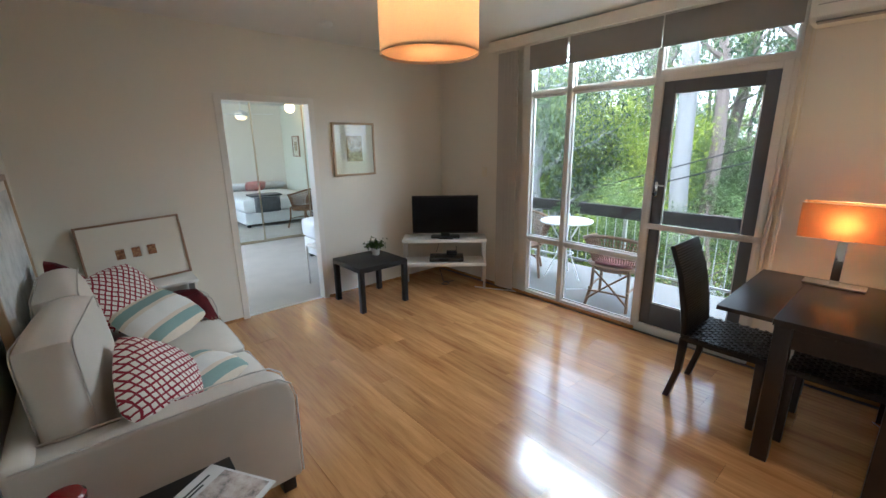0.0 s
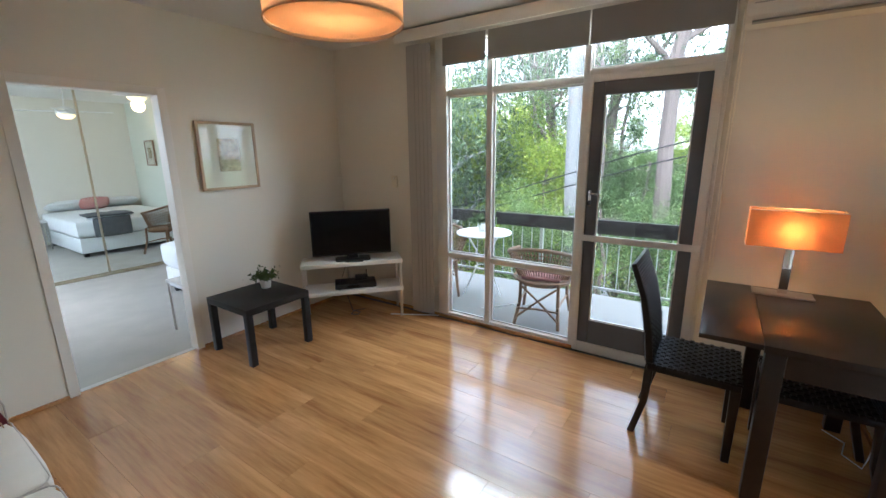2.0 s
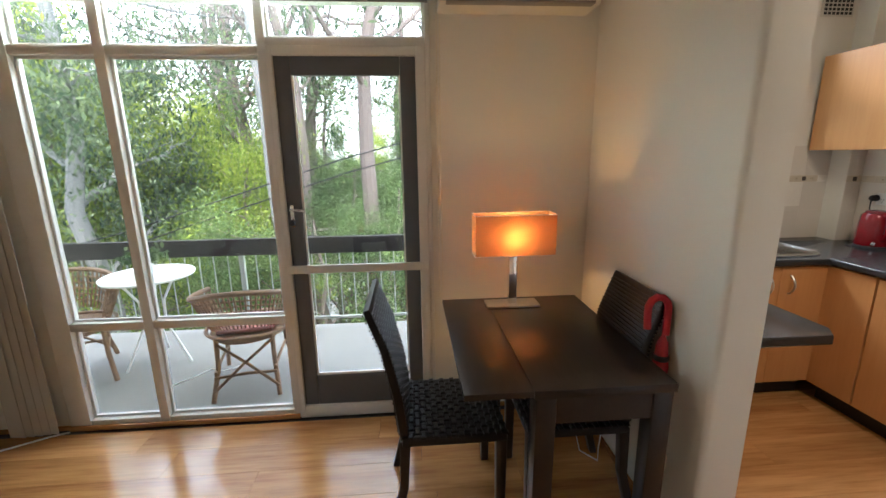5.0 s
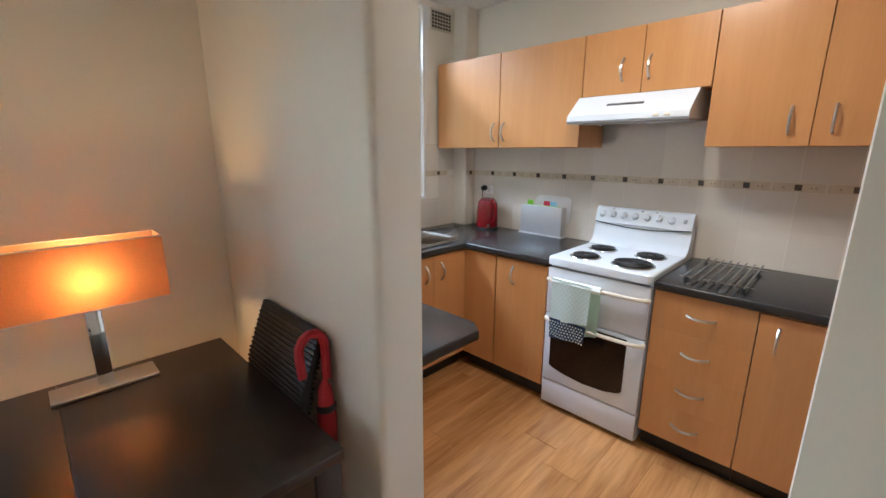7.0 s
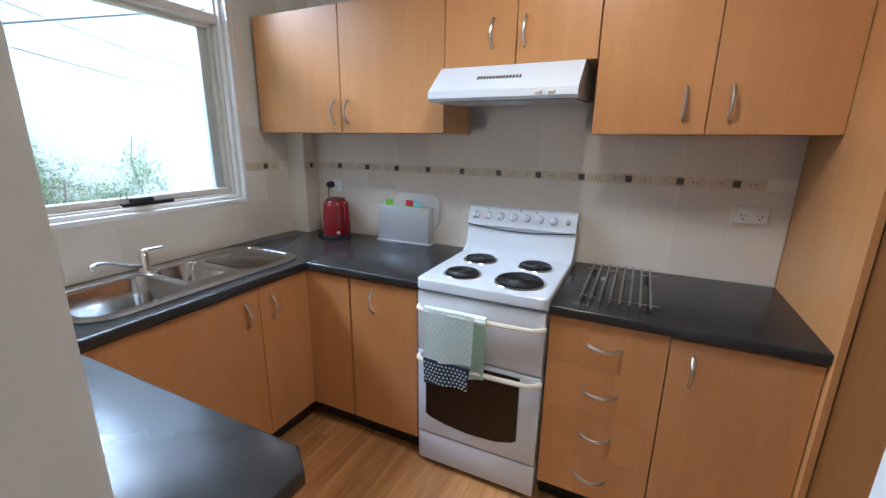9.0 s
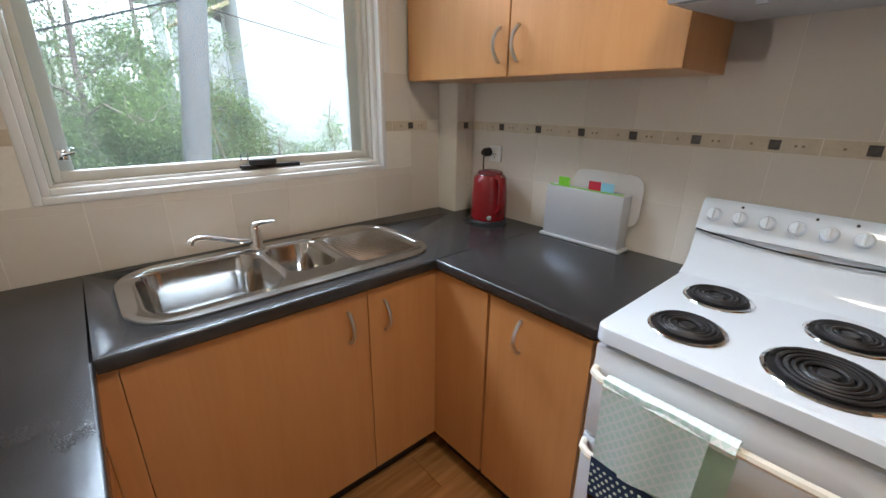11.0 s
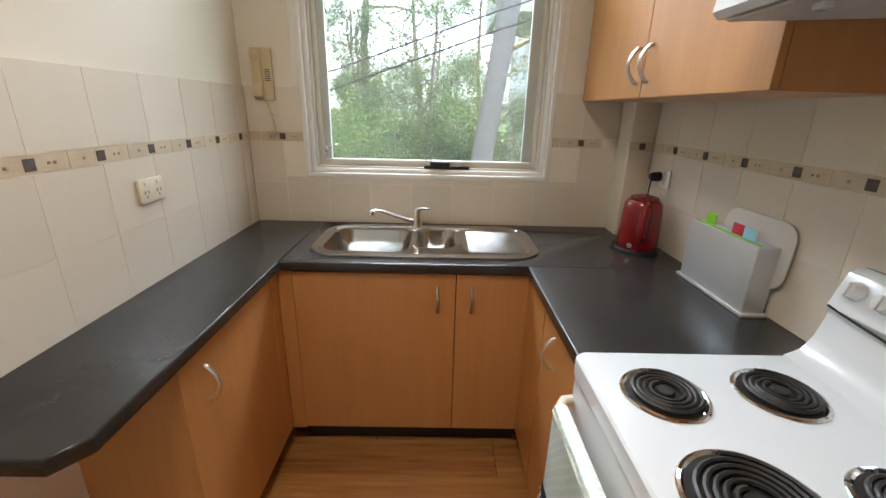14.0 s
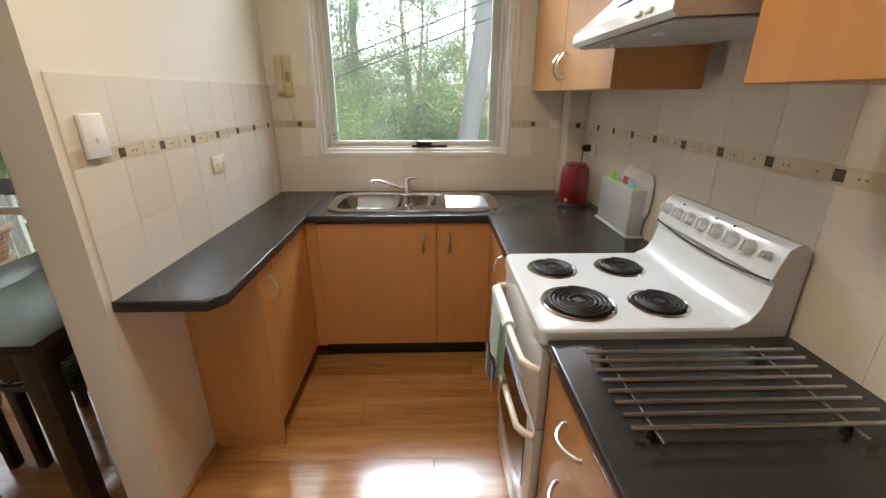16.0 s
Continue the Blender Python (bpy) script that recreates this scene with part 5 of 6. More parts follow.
part("housing", box(-0.362, -0.012, 0.045, 0.362, 0.03, 0.462, 0.004), BLACKP, tv)
part("screen", box(-0.35, -0.0145, 0.062, 0.35, -0.0125, 0.45), SCREEN, tv, "dark glossy screen", smooth=False)
part("neck", box(-0.05, 0.0, 0.01, 0.05, 0.025, 0.06, 0.004), BLACKP, tv)
part("foot", prism(rounded(-0.16, -0.08, 0.16, 0.08, 0.03), 0, 0.014, "z", 0.003), BLACKP, tv)
sb = thing("media_player", TVM @ pose(0.02, -0.06, 0.301), "black set-top box on the lower shelf", "media player")
part("case", box(-0.19, -0.1, 0.006, 0.19, 0.11, 0.05, 0.003), BLACKP, sb)
part("display", box(-0.08, -0.102, 0.02, 0.03, -0.1005, 0.038), SCREEN, sb, smooth=False)
for x in (-0.15, 0.15):
    part("foot", box(x - 0.012, -0.09, 0, x + 0.012, -0.07, 0.006), BLACKP, sb, smooth=False)
solo("remote_control", box(-0.022, -0.08, 0, 0.022, 0.08, 0.018, 0.005), BLACKP, TVM @ pose(0.02, -0.17, 0.571, 0, 0, 84), "slim black remote control lying before the television", "remote control")
solo("router", add_tube(box(-0.06, -0.04, 0, 0.06, 0.04, 0.045, 0.01), [(0.05, 0.03, 0.03), (0.052, 0.035, 0.09)], 0.004, 6), BLACKP, TVM @ pose(0.08, -0.02, 0.352), "small black router lying on the set-top box", "router")
solo("cable", tube([(-0.05, 0.06, 0.3), (-0.06, 0.09, 0.15), (-0.02, 0.06, 0.01), (0.05, 0.0, 0.006), (0.02, -0.06, 0.006), (-0.04, -0.03, 0.006), (0.0, 0.05, 0.008), (0.1, 0.08, 0.006)], 0.004, 6), BLACKP, TVM, "black power cable looped on the floor below the stand", "cable")
solo("cable", tube([(0.1, 0.1, 0.9), (0.12, 0.11, 0.62), (0.05, 0.11, 0.5), (-0.06, 0.115, 0.47), (-0.1, 0.11, 0.35)], 0.003, 5), BLACKP, TVM, "thin black cable behind the television", "cable")
solo("extension_lead", tube([(3.5, 3.2, 0.006), (3.6, 3.0, 0.006), (3.68, 2.86, 0.006), (3.71, 2.78, 0.006)], 0.005, 6), WHITE, pose(0, 0, 0), "white extension lead lying along the skirting", "cable")
outlet("light_switch", pose(XE - 0.006, 3.3, 1.27, 0, 0, -90), 0.07, 0.11, "cream light switch beside the window blind", switch=False)

# ---- pendant, smoke alarm, air conditioner ----
pd = thing("pendant_lamp", pose(1.98, 2.08, 2.08), "large cream drum pendant lamp, lit, under the ceiling", "pendant lamp")
SHADE = cloth_shade("cream_shade_fabric", (0.80, 0.62, 0.42))
R = 0.285
part("shade", add_tube(add_tube(lathe([(R, 0.0), (R, 0.3), (R - 0.002, 0.3), (R - 0.002, 0.0), (R, 0.0)], 48), [(R * math.cos(k * math.pi / 24), R * math.sin(k * math.pi / 24), 0.0) for k in range(48)], 0.004, 6, True), [(R * math.cos(k * math.pi / 24), R * math.sin(k * math.pi / 24), 0.3) for k in range(48)], 0.004, 6, True), SHADE, pd)
part("diffuser", lathe([(0, 0.012), (R - 0.006, 0.012), (R - 0.006, 0.015), (0, 0.015)], 48), cloth_shade("cream_diffuser_fabric", (0.72, 0.5, 0.3)), pd, "fabric diffuser")
part("cord", tube([(0, 0, 0.3), (0, 0, 0.45)], 0.005, 8), WHITE, pd)
part("ceiling_rose", lathe([(0, 0.46), (0.05, 0.46), (0.048, 0.44), (0.01, 0.425), (0, 0.425)], 24), WHITE, pd)
part("spider", add_tube(tube([(-R, 0, 0.298), (R, 0, 0.298)], 0.003, 6), [(0, -R, 0.298), (0, R, 0.298)], 0.003, 6), NICKEL, pd)
solo("smoke_alarm", lathe([(0, -0.035), (0.03, -0.034), (0.05, -0.022), (0.054, 0.0), (0, 0)], 28), WHITE, pose(2.04, 3.46, H - 0.001), "round white smoke alarm on the ceiling", "smoke alarm")
ac = thing("air_conditioner", pose(XE - 0.006, 0.29, 2.2), "long cream wall-mounted air conditioner above the table", "air conditioner")
part("case", prism([(0.0, 0.0), (-0.17, 0.0), (-0.2, 0.03), (-0.205, 0.2), (-0.17, 0.24), (0.0, 0.24)], -0.4, 0.36, "y", 0.004), WALL, ac)
part("outlet", box(-0.192, -0.37, 0.012, -0.14, 0.33, 0.022, 0.002), plain("ac_slot", (0.3, 0.28, 0.25), 0.5), ac, "dark air slot", m=pose(0, 0, -0.014, 0, 0, 0))
part("panel_line", box(-0.2075, -0.36, 0.085, -0.2045, 0.33, 0.09), plain("ac_line", (0.42, 0.39, 0.34), 0.5), ac, smooth=False)

# ---- dining table, chairs, lamp ----
dt = thing("dining_table", pose(3.13, 0.18, 0), "espresso wooden dining table with a raised side leaf", "table")
part("tabletop", box(-0.455, -0.25, 0.728, 0.455, 0.2415, 0.76, 0.0015), ESPRESSO, dt)
part("leaf", box(-0.455, 0.2425, 0.738, 0.455, 0.475, 0.76, 0.0015), ESPRESSO, dt, "thin hinged side leaf")
part("apron", box(-0.378, 0.175, 0.63, 0.4, 0.195, 0.728), ESPRESSO, dt, smooth=False)
part("apron", box(-0.378, -0.215, 0.63, 0.4, -0.195, 0.728), ESPRESSO, dt, smooth=False)
for x in (-0.446, 0.426):
    part("apron", box(x, -0.168, 0.63, x + 0.02, 0.163, 0.728), ESPRESSO, dt, smooth=False)
for x in (-0.415, 0.415):
    for y in (-0.205, 0.2):
        part("leg", prism([(-0.036, 0.728), (0.036, 0.728), (0.03, 0), (-0.03, 0)], y - 0.035, y + 0.035, "y", 0.003), ESPRESSO, dt, m=pose(x, 0, 0))


def dining_chair(m, label):
    """Woven chair; sits facing local -y, its back at +y."""
    c = thing("dining_chair", m, label, "chair", "woven dining chairs")
    part("seat_frame", box(-0.215, -0.22, 0.4, 0.215, 0.2, 0.435, 0.012), RATTAN, c)
    # woven seat: little raised cells in a basket pattern
    bm = bmesh.new()
    n = 17
    st = 0.43 / n
    for i in range(n):
        for j in range(n):
            x, y = -0.215 + st * (i + 0.5), -0.22 + 0.42 / n * (j + 0.5)
            hx, hy = (0.6, 0.42) if (i + j) % 2 else (0.42, 0.6)
            add_box(bm, x - st * hx, y - st * hy, 0.436, x + st * hx, y + st * hy, 0.447 if (i + j) % 2 else 0.443)
    bmesh.ops.bevel(bm, geom=[e for e in bm.edges if all(v.co.z > 0.44 for v in e.verts)], offset=0.004, segments=1, affect="EDGES")
    part("seat", bm, RATTAN, c, "woven dark rattan seat", smooth=False)["kind"] = "stuff"
    side = [(0.17, 0.42), (0.205, 0.42), (0.225, 0.6), (0.265, 0.8), (0.325, 0.965), (0.30, 0.975), (0.235, 0.8), (0.19, 0.6)]
    bk = part("backrest", prism(side, -0.2, 0.2, "x", 0.006), RATTAN, c)
    bm = bmesh.new()
    for k in range(34):
        v = k / 33
        z = 0.45 + 0.5 * v
        y = np.interp(z, [0.42, 0.6, 0.8, 0.97], [0.168, 0.187, 0.232, 0.298])
        y2 = np.interp(z, [0.42, 0.6, 0.8, 0.965], [0.207, 0.227, 0.267, 0.327])
        for yy in (y, y2):
            add_tube(bm, [(x, yy + 0.0025 * ((i + k) % 2), z) for i, x in enumerate([a * 0.395 / 14 - 0.1975 for a in range(15)])], 0.0036, 4)
    part("weave", bm, RATTAN, bk, "woven strands")["kind"] = "stuff"
    for x in (-0.185, 0.185):
        part("leg", prism([(-0.22, 0.42), (-0.175, 0.42), (-0.18, 0), (-0.215, 0)], x - 0.02, x + 0.02, "x", 0.004), ESPRESSO, c, "dark wooden leg")
        part("leg", prism([(0.165, 0.42), (0.208, 0.42), (0.215, 0.2), (0.265, 0.0), (0.23, 0.0), (0.18, 0.2)], x - 0.02, x + 0.02, "x", 0.004), ESPRESSO, c, "dark wooden leg")
    return c


dining_chair(pose(3.115, 0.67, 0), "dark woven rattan dining chair drawn up to the table")
dining_chair(pose(3.115, 0.15, 0, 0, 0, 180), "dark woven rattan dining chair pushed against the wall side")
REDC = plain("red_umbrella_cloth", (0.40, 0.012, 0.02), 0.6, var=0.15, scale=20, fine=200, bump=0.2)
um = thing("umbrella", pose(2.9, -0.135, 0.5), "folded red umbrella hooked over the chair back", "umbrella")
hk = [(0.0, 0.055, 0.36), (0.0, 0.06, 0.42)] + [(-0.0, 0.02 + 0.04 * math.cos(a), 0.44 + 0.045 * math.sin(a)) for a in (0.2, 0.8, 1.4, 2.0, 2.6, 3.1)] + [(0, -0.021, 0.4), (0.0, -0.021, 0.33)]
part("crook", tube(hk, 0.014, 8), REDC, um, "red crook handle")
part("canopy", lathe([(0.006, 0.33), (0.02, 0.3), (0.03, 0.2), (0.026, 0.08), (0.012, -0.15), (0.0, -0.2)], 12, 0.0, -0.012), REDC, um)
part("strap", lathe([(0.027, 0.25), (0.03, 0.245), (0.03, 0.23), (0.027, 0.225)], 12, 0.0, -0.012), BLACKP, um)

tl = thing("table_lamp", pose(3.475, 0.305, 0.76), "lit table lamp with a rectangular orange-glowing shade on a chrome stem", "table lamp")
part("base", box(-0.055, -0.135, 0, 0.055, 0.135, 0.012, 0.003), NICKEL, tl, "brushed metal base plate")
part("stem", box(-0.016, -0.02, 0.012, 0.016, 0.02, 0.27, 0.002), CHROME, tl, "flat chrome stem")
SHADE2 = cloth_shade("linen_shade_fabric", (0.73, 0.47, 0.25))
bm = add_prism(bmesh.new(), [(-0.062, -0.198), (0.062, -0.198), (0.062, 0.198), (-0.062, 0.198)], 0.268, 0.472)
for f in [f for f in bm.faces if abs(f.normal.z) > 0.5]:
    bm.faces.remove(f)
bmesh.ops.solidify(bm, geom=list(bm.faces), thickness=0.002)
part("shade", bm, SHADE2, tl, "rectangular linen shade", smooth=False)
bm = bmesh.new()
for z in (0.27, 0.47):
    add_tube(bm, [(-0.062, -0.198, z), (0.062, -0.198, z), (0.062, 0.198, z), (-0.062, 0.198, z)], 0.0025, 5, True)
part("wire", bm, WHITE, tl, "shade rim")
solo("cable", tube([(3.5, 0.02, 0.006), (3.42, -0.06, 0.006), (3.3, -0.03, 0.006), (3.22, -0.09, 0.006), (3.28, -0.12, 0.03), (3.3, -0.15, 0.22)], 0.0035, 6), WHITE, pose(0, 0, 0), "white lamp cable trailing on the floor to the wall", "cable")
outlet("power_outlet", pose(2.9, PN, 0.3, 0, 0, 180), 0.115, 0.072, "cream power outlet low on the partition wall", True)

# ---- bedroom seen through the opening ----
MIRROR = plain("mirror_silver", (0.86, 0.90, 0.87), 0.015, 1.0, var=0.0, bump=0)
GOLD = plain("brass_trim", (0.56, 0.5, 0.36), 0.3, 1.0, var=0.05, bump=0)
MY = 7.32
wd = thing("wardrobe", pose(0, MY, 0), "built-in wardrobe with sliding mirror doors in brass trim", "wardrobe")
for x0, x1 in ((0.55, 1.55), (1.55, 2.55), (2.55, 3.4), (3.4, 4.18)):
    d = part("mirror_door", box(x0 + 0.012, 0.0, 0.03, x1 - 0.012, 0.006, 2.36), MIRROR, wd, "mirror panel", smooth=False)
    bm = bmesh.new()
    for b in ((x0, -0.006, 0.02, x0 + 0.012, 0.02, 2.38), (x1 - 0.012, -0.006, 0.02, x1, 0.02, 2.38), (x0 + 0.012, -0.006, 0.02, x1 - 0.012, 0.02, 0.035), (x0 + 0.012, -0.006, 2.36, x1 - 0.012, 0.02, 2.38)):
        add_box(bm, *b)
    part("trim", bm, GOLD, d, "brass edging")
part("track", box(0.52, -0.04, 0, 4.2, 0.03, 0.02, 0.003), GOLD, wd)
part("bulkhead", box(0.5, -0.01, 2.39, 4.2, 0.1, 2.52), WALL, wd, smooth=False)
part("carcass", box(0.5, 0.03, 0, 4.2, 0.05, 2.5), WHITE, wd, smooth=False)

LINENW = plain("white_bed_linen", (0.74, 0.75, 0.74), 0.9, var=0.03, scale=4, fine=260, bump=0.3)
GREYT = plain("grey_wool_throw", (0.13, 0.135, 0.14), 0.95, var=0.2, scale=14, fine=200, bump=0.6)
bed = thing("bed", pose(3.38, 5.0, 0), "made double bed with white linen and valance", "bed")
part("base", box(-0.72, -0.82, 0.06, 0.72, 0.9, 0.3, 0.02), LINENW, bed)
part("mattress", soft_box(1.5, 1.8, 0.3, 0.08, 0.02, 8), LINENW, bed, m=pose(0, 0.04, 0.29))
for x in (-0.65, 0.65):
    for y in (-0.75, 0.82):
        part("foot", box(x - 0.03, y - 0.03, 0, x + 0.03, y + 0.03, 0.06), BLACKP, bed, smooth=False)
for x in (-0.37, 0.37):
    solo("pillow", pillow(0.66, 0.42, 0.16), LINENW, pose(3.38 + x, 4.32, 0.68, 18, 0, 2), "plump white bed pillow at the head of the bed", "pillow", "bed pillows")
solo("throw_cushion", pillow(0.44, 0.26, 0.12), lattice("red_print_cotton", (0.62, 0.5, 0.44), (0.42, 0.03, 0.03), 17), pose(3.3, 4.62, 0.72, 60, 0, 0), "red and white patterned cushion on the bed", "cushion")
bm = soft_box(0.62, 0.5, 0.03, 0.014, 0.004, 8)
for v in bm.verts:
    v.co.z += 0.012 * noise.noise(v.co * 8)
solo("throw_blanket", bm, GREYT, pose(3.15, 5.62, 0.6, 0, 0, 5), "dark grey throw spread over the foot of the bed", "blanket")
bm = soft_box(0.5, 0.03, 0.3, 0.014, 0.004, 6)
solo("throw_blanket", bm, GREYT, pose(3.1, 5.963, 0.3), "dark grey wool throw hanging at the foot of the bed", "blanket")

wt = thing("bedside_table", pose(2.37, 4.46, 0), "small white table with thin metal legs inside the doorway", "table")
part("tabletop", box(-0.21, -0.18, 0.455, 0.25, 0.18, 0.48, 0.003), WHITE, wt)
for x in (-0.195, 0.235):
    for y in (-0.165, 0.165):
        part("leg", tube([(x, y, 0), (x, y, 0.455)], 0.011, 8), NICKEL, wt, "thin metal leg")
picture("framed_picture", pose(4.165, 5.0, 1.35, 0, 0, -90), 0.36, 0.46, 0.02, "small framed print on the bedroom wall", [(-0.07, 0.13, 0.07, 0.33, ETCH)], BROWNWOOD)
LIT = glow("lit_opal_glass", (1.0, 0.66, 0.28), 0.36)
cl = thing("ceiling_light", pose(3.88, 5.6, H - 0.02), "round lit opal ceiling light in the bedroom", "ceiling light")
part("bowl", lathe([(0, -0.1), (0.07, -0.092), (0.12, -0.06), (0.14, -0.02)], 28), LIT, cl, "glowing opal bowl")
part("rim", lathe([(0.14, -0.024), (0.15, -0.012), (0.148, 0.0), (0, 0)], 28), WHITE, cl)
cf = thing("ceiling_fan", pose(2.86, 5.75, 2.08), "white ceiling fan with a lit glass bowl", "ceiling fan")
part("light_bowl", lathe([(0, 0), (0.06, 0.006), (0.1, 0.04), (0.11, 0.07)], 24), LIT, cf, "glowing glass bowl")
part("motor", lathe([(0.11, 0.07), (0.12, 0.09), (0.11, 0.15), (0.05, 0.18), (0, 0.18)], 24), WHITE, cf)
part("rod", tube([(0, 0, 0.18), (0, 0, 0.44)], 0.012, 8), WHITE, cf)
for k in range(4):
    part("blade", prism(rounded(0.12, -0.055, 0.58, 0.055, 0.03), 0.11, 0.118, "z"), WHITE, cf, m=pose(0, 0, 0, 0, 0, 90 * k + 25))

# ---- balcony ----
setting("balcony_floor", box(XE + 0.06, -0.3, -0.25, 5.2, 4.6, -0.02), CONCRETE, "bare concrete balcony floor")
setting("wall_outside", add_box(add_box(bmesh.new(), XE - 0.1, -6.0, -4.0, XE + 0.06, 10, -0.2), XE + 0.12, -0.33, -4.0, 4.38, -0.215, 0.0), plain("brick_red_brown", (0.3, 0.15, 0.1), 0.85, var=0.15, scale=8), "red-brown outer wall below the balcony")
rl = tagged(thing("balcony_railing", pose(5.12, 0, 0), "white steel balcony balusters under a broad dark timber rail", "railing"))
DARKRAIL = plain("dark_rail_paint", (0.022, 0.017, 0.015), 0.55, var=0.15, scale=5, fine=60, bump=0.2, spec=0.2)
part("top_rail", box(-0.03, -0.3, 0.69, 0.02, 4.7, 0.835, 0.006), DARKRAIL, rl, "broad dark timber rail")
RAILW = plain("grey_white_rail_paint", (0.36, 0.37, 0.34), 0.5, var=0.08)
part("bottom_rail", box(-0.012, -0.3, 0.07, 0.012, 4.7, 0.095, 0.003), RAILW, rl)
bmb = mesh_of("baluster", tube([(0, 0, 0.09), (0, 0, 0.7)], 0.0055, 6), RAILW)
for k in range(41):
    piece("baluster", bmb, rl, pose(0, -0.22 + 0.12 * k, 0))
for y in (-0.1, 2.3, 4.5):
    part("post", box(-0.02, y - 0.02, -0.02, 0.02, y + 0.02, 0.7, 0.003), RAILW, rl)

WICKER = plain("brown_wicker", (0.2, 0.108, 0.05), 0.55, var=0.3, scale=22, fine=160, bump=0.5, each=0.1)


def wicker_chair(m, label, cushion=False, group="balcony chairs"):
    """Rounded wicker armchair; its back at local +y."""
    c = thing("wicker_chair", m, label, "chair", group)
    part("seat", lathe([(0, 0.4), (0.22, 0.4), (0.245, 0.39), (0.24, 0.36), (0, 0.36)], 24), WICKER, c)
    def curve(z, r, dy=0.0, a0=-35, a1=215, n=26, lift=0.0):
        out = []
        for k in range(n + 1):
            a = radians(a0 + (a1 - a0) * k / n)
            out.append((r * 1.08 * math.cos(a), r * math.sin(a) + dy, z + lift * max(0, math.sin(a)) ** 1.5))
        return out
    part("top_rim", tube(curve(0.64, 0.3, 0.03, lift=0.09), 0.018, 8), WICKER, c)
    part("mid_rim", tube(curve(0.4, 0.25, 0.0), 0.013, 8), WICKER, c)
    bm = bmesh.new()
    lo, hi = curve(0.4, 0.215, 0.0, n=44, lift=0.06), curve(0.64, 0.3, 0.03, n=44, lift=0.09)
    for a, b in zip(lo, hi):
        add_tube(bm, [a, tuple((p + q) / 2 + 0.004 for p, q in zip(a, b)), b], 0.0065, 5)
    bk = part("backrest", bm, WICKER, c, "upright woven canes")
    bm = bmesh.new()
    for f in (0.2, 0.35, 0.5, 0.65, 0.8):
        add_tube(bm, [tuple(p + (q - p) * f + 0.004 * (-1) ** i for p, q in zip(a, b)) for i, (a, b) in enumerate(zip(lo, hi))], 0.006, 5)
    part("weave", bm, WICKER, bk)
    for x, y, fx, fy in ((-0.2, -0.17, -0.23, -0.24), (0.2, -0.17, 0.23, -0.24), (-0.17, 0.19, -0.2, 0.3), (0.17, 0.19, 0.2, 0.3)):
        part("leg", tube([(fx, fy, 0), (x * 1.02, y * 1.05, 0.2), (x, y, 0.4)], 0.016, 8), WICKER, c)
    for a, b in (((-0.2, 0.28, 0.06), (0.17, 0.2, 0.36)), ((0.2, 0.28, 0.06), (-0.17, 0.2, 0.36)), ((-0.19, 0.25, 0.15), (0.19, 0.25, 0.15)), ((-0.2, -0.2, 0.18), (-0.18, 0.25, 0.18)), ((0.2, -0.2, 0.18), (0.18, 0.25, 0.18))):
        part("brace", tube([a, tuple((p + q) / 2 + (0.01 if i == 2 else 0) for i, (p, q) in enumerate(zip(a, b))), b], 0.01, 6), WICKER, c)
    if cushion:
        part("seat_pad", soft_box(0.36, 0.36, 0.05, 0.024, 0.012), lattice("red_check_pad", (0.42, 0.28, 0.25), (0.24, 0.02, 0.03), 60), c, "red checked seat pad", m=pose(0, -0.01, 0.4))
    return c


wicker_chair(pose(4.29, 1.96, -0.02, 0, 0, 100), "brown wicker armchair with a red checked pad on the balcony", True)
wicker_chair(pose(4.42, 3.25, -0.02, 0, 0, -60), "brown wicker armchair at the far end of the balcony")
wicker_chair(pose(3.6, 6.55, 0, 0, 0, -110), "honey-brown cane tub chair beside the bed", False, "bedroom chairs")
bt = thing("balcony_table", pose(4.62, 2.78, -0.02), "round white metal balcony table with thin curved legs", "table")
part("tabletop", lathe([(0, 0.7), (0.3, 0.7), (0.305, 0.694), (0.3, 0.682), (0, 0.685)], 40), WHITE, bt)
for k in range(3):
    a = radians(120 * k + 20)
    ca, sa = math.cos(a), math.sin(a)
    part("leg", tube([(0.24 * ca, 0.24 * sa, 0.0), (0.2 * ca, 0.2 * sa, 0.08), (0.08 * ca, 0.08 * sa, 0.32), (0.09 * ca, 0.09 * sa, 0.5), (0.2 * ca, 0.2 * sa, 0.69)], 0.009, 8), WHITE, bt)
part("lower_ring", tube([(0.1 * math.cos(k * math.pi / 10), 0.1 * math.sin(k * math.pi / 10), 0.3) for k in range(20)], 0.007, 6, True), WHITE, bt)
potted(pose(4.66, 2.82, 0.681), 0.062, 0.1, 260, 0.06, 0.06, "small leafy plant in a white pot on the balcony table")
solo("cable", tube([(4.15, 2.55, -0.014), (4.3, 2.4, -0.012), (4.42, 2.33, -0.014), (4.38, 2.22, -0.014), (4.45, 2.12, -0.014)], 0.005, 6), WHITE, pose(0, 0, 0), "white cable lying on the balcony floor", "cable")
# unseen slab over the balcony, added to keep sky light off its floor
setting("eave", box(XE + 0.12, -0.3, 2.6, 4.9, 4.6, 2.75), CEIL, "white slab added out of view above the balcony as shade")

# ---- outdoors: ground, road, trees, wires, houses ----
GZ = -4.2
GRASS = plain("garden_ground", (0.10, 0.13, 0.045), 0.95, var=0.4, scale=0.4, fine=6, bump=0.6)
ASPH = plain("asphalt", (0.09, 0.09, 0.09), 0.9, var=0.15, scale=0.6, fine=40, bump=0.3)
tagged(part("ground", box(4.0, -400, GZ - 0.3, 900, 400, GZ), GRASS, None, "", False), "green-brown garden ground below the flats", kind="structure")
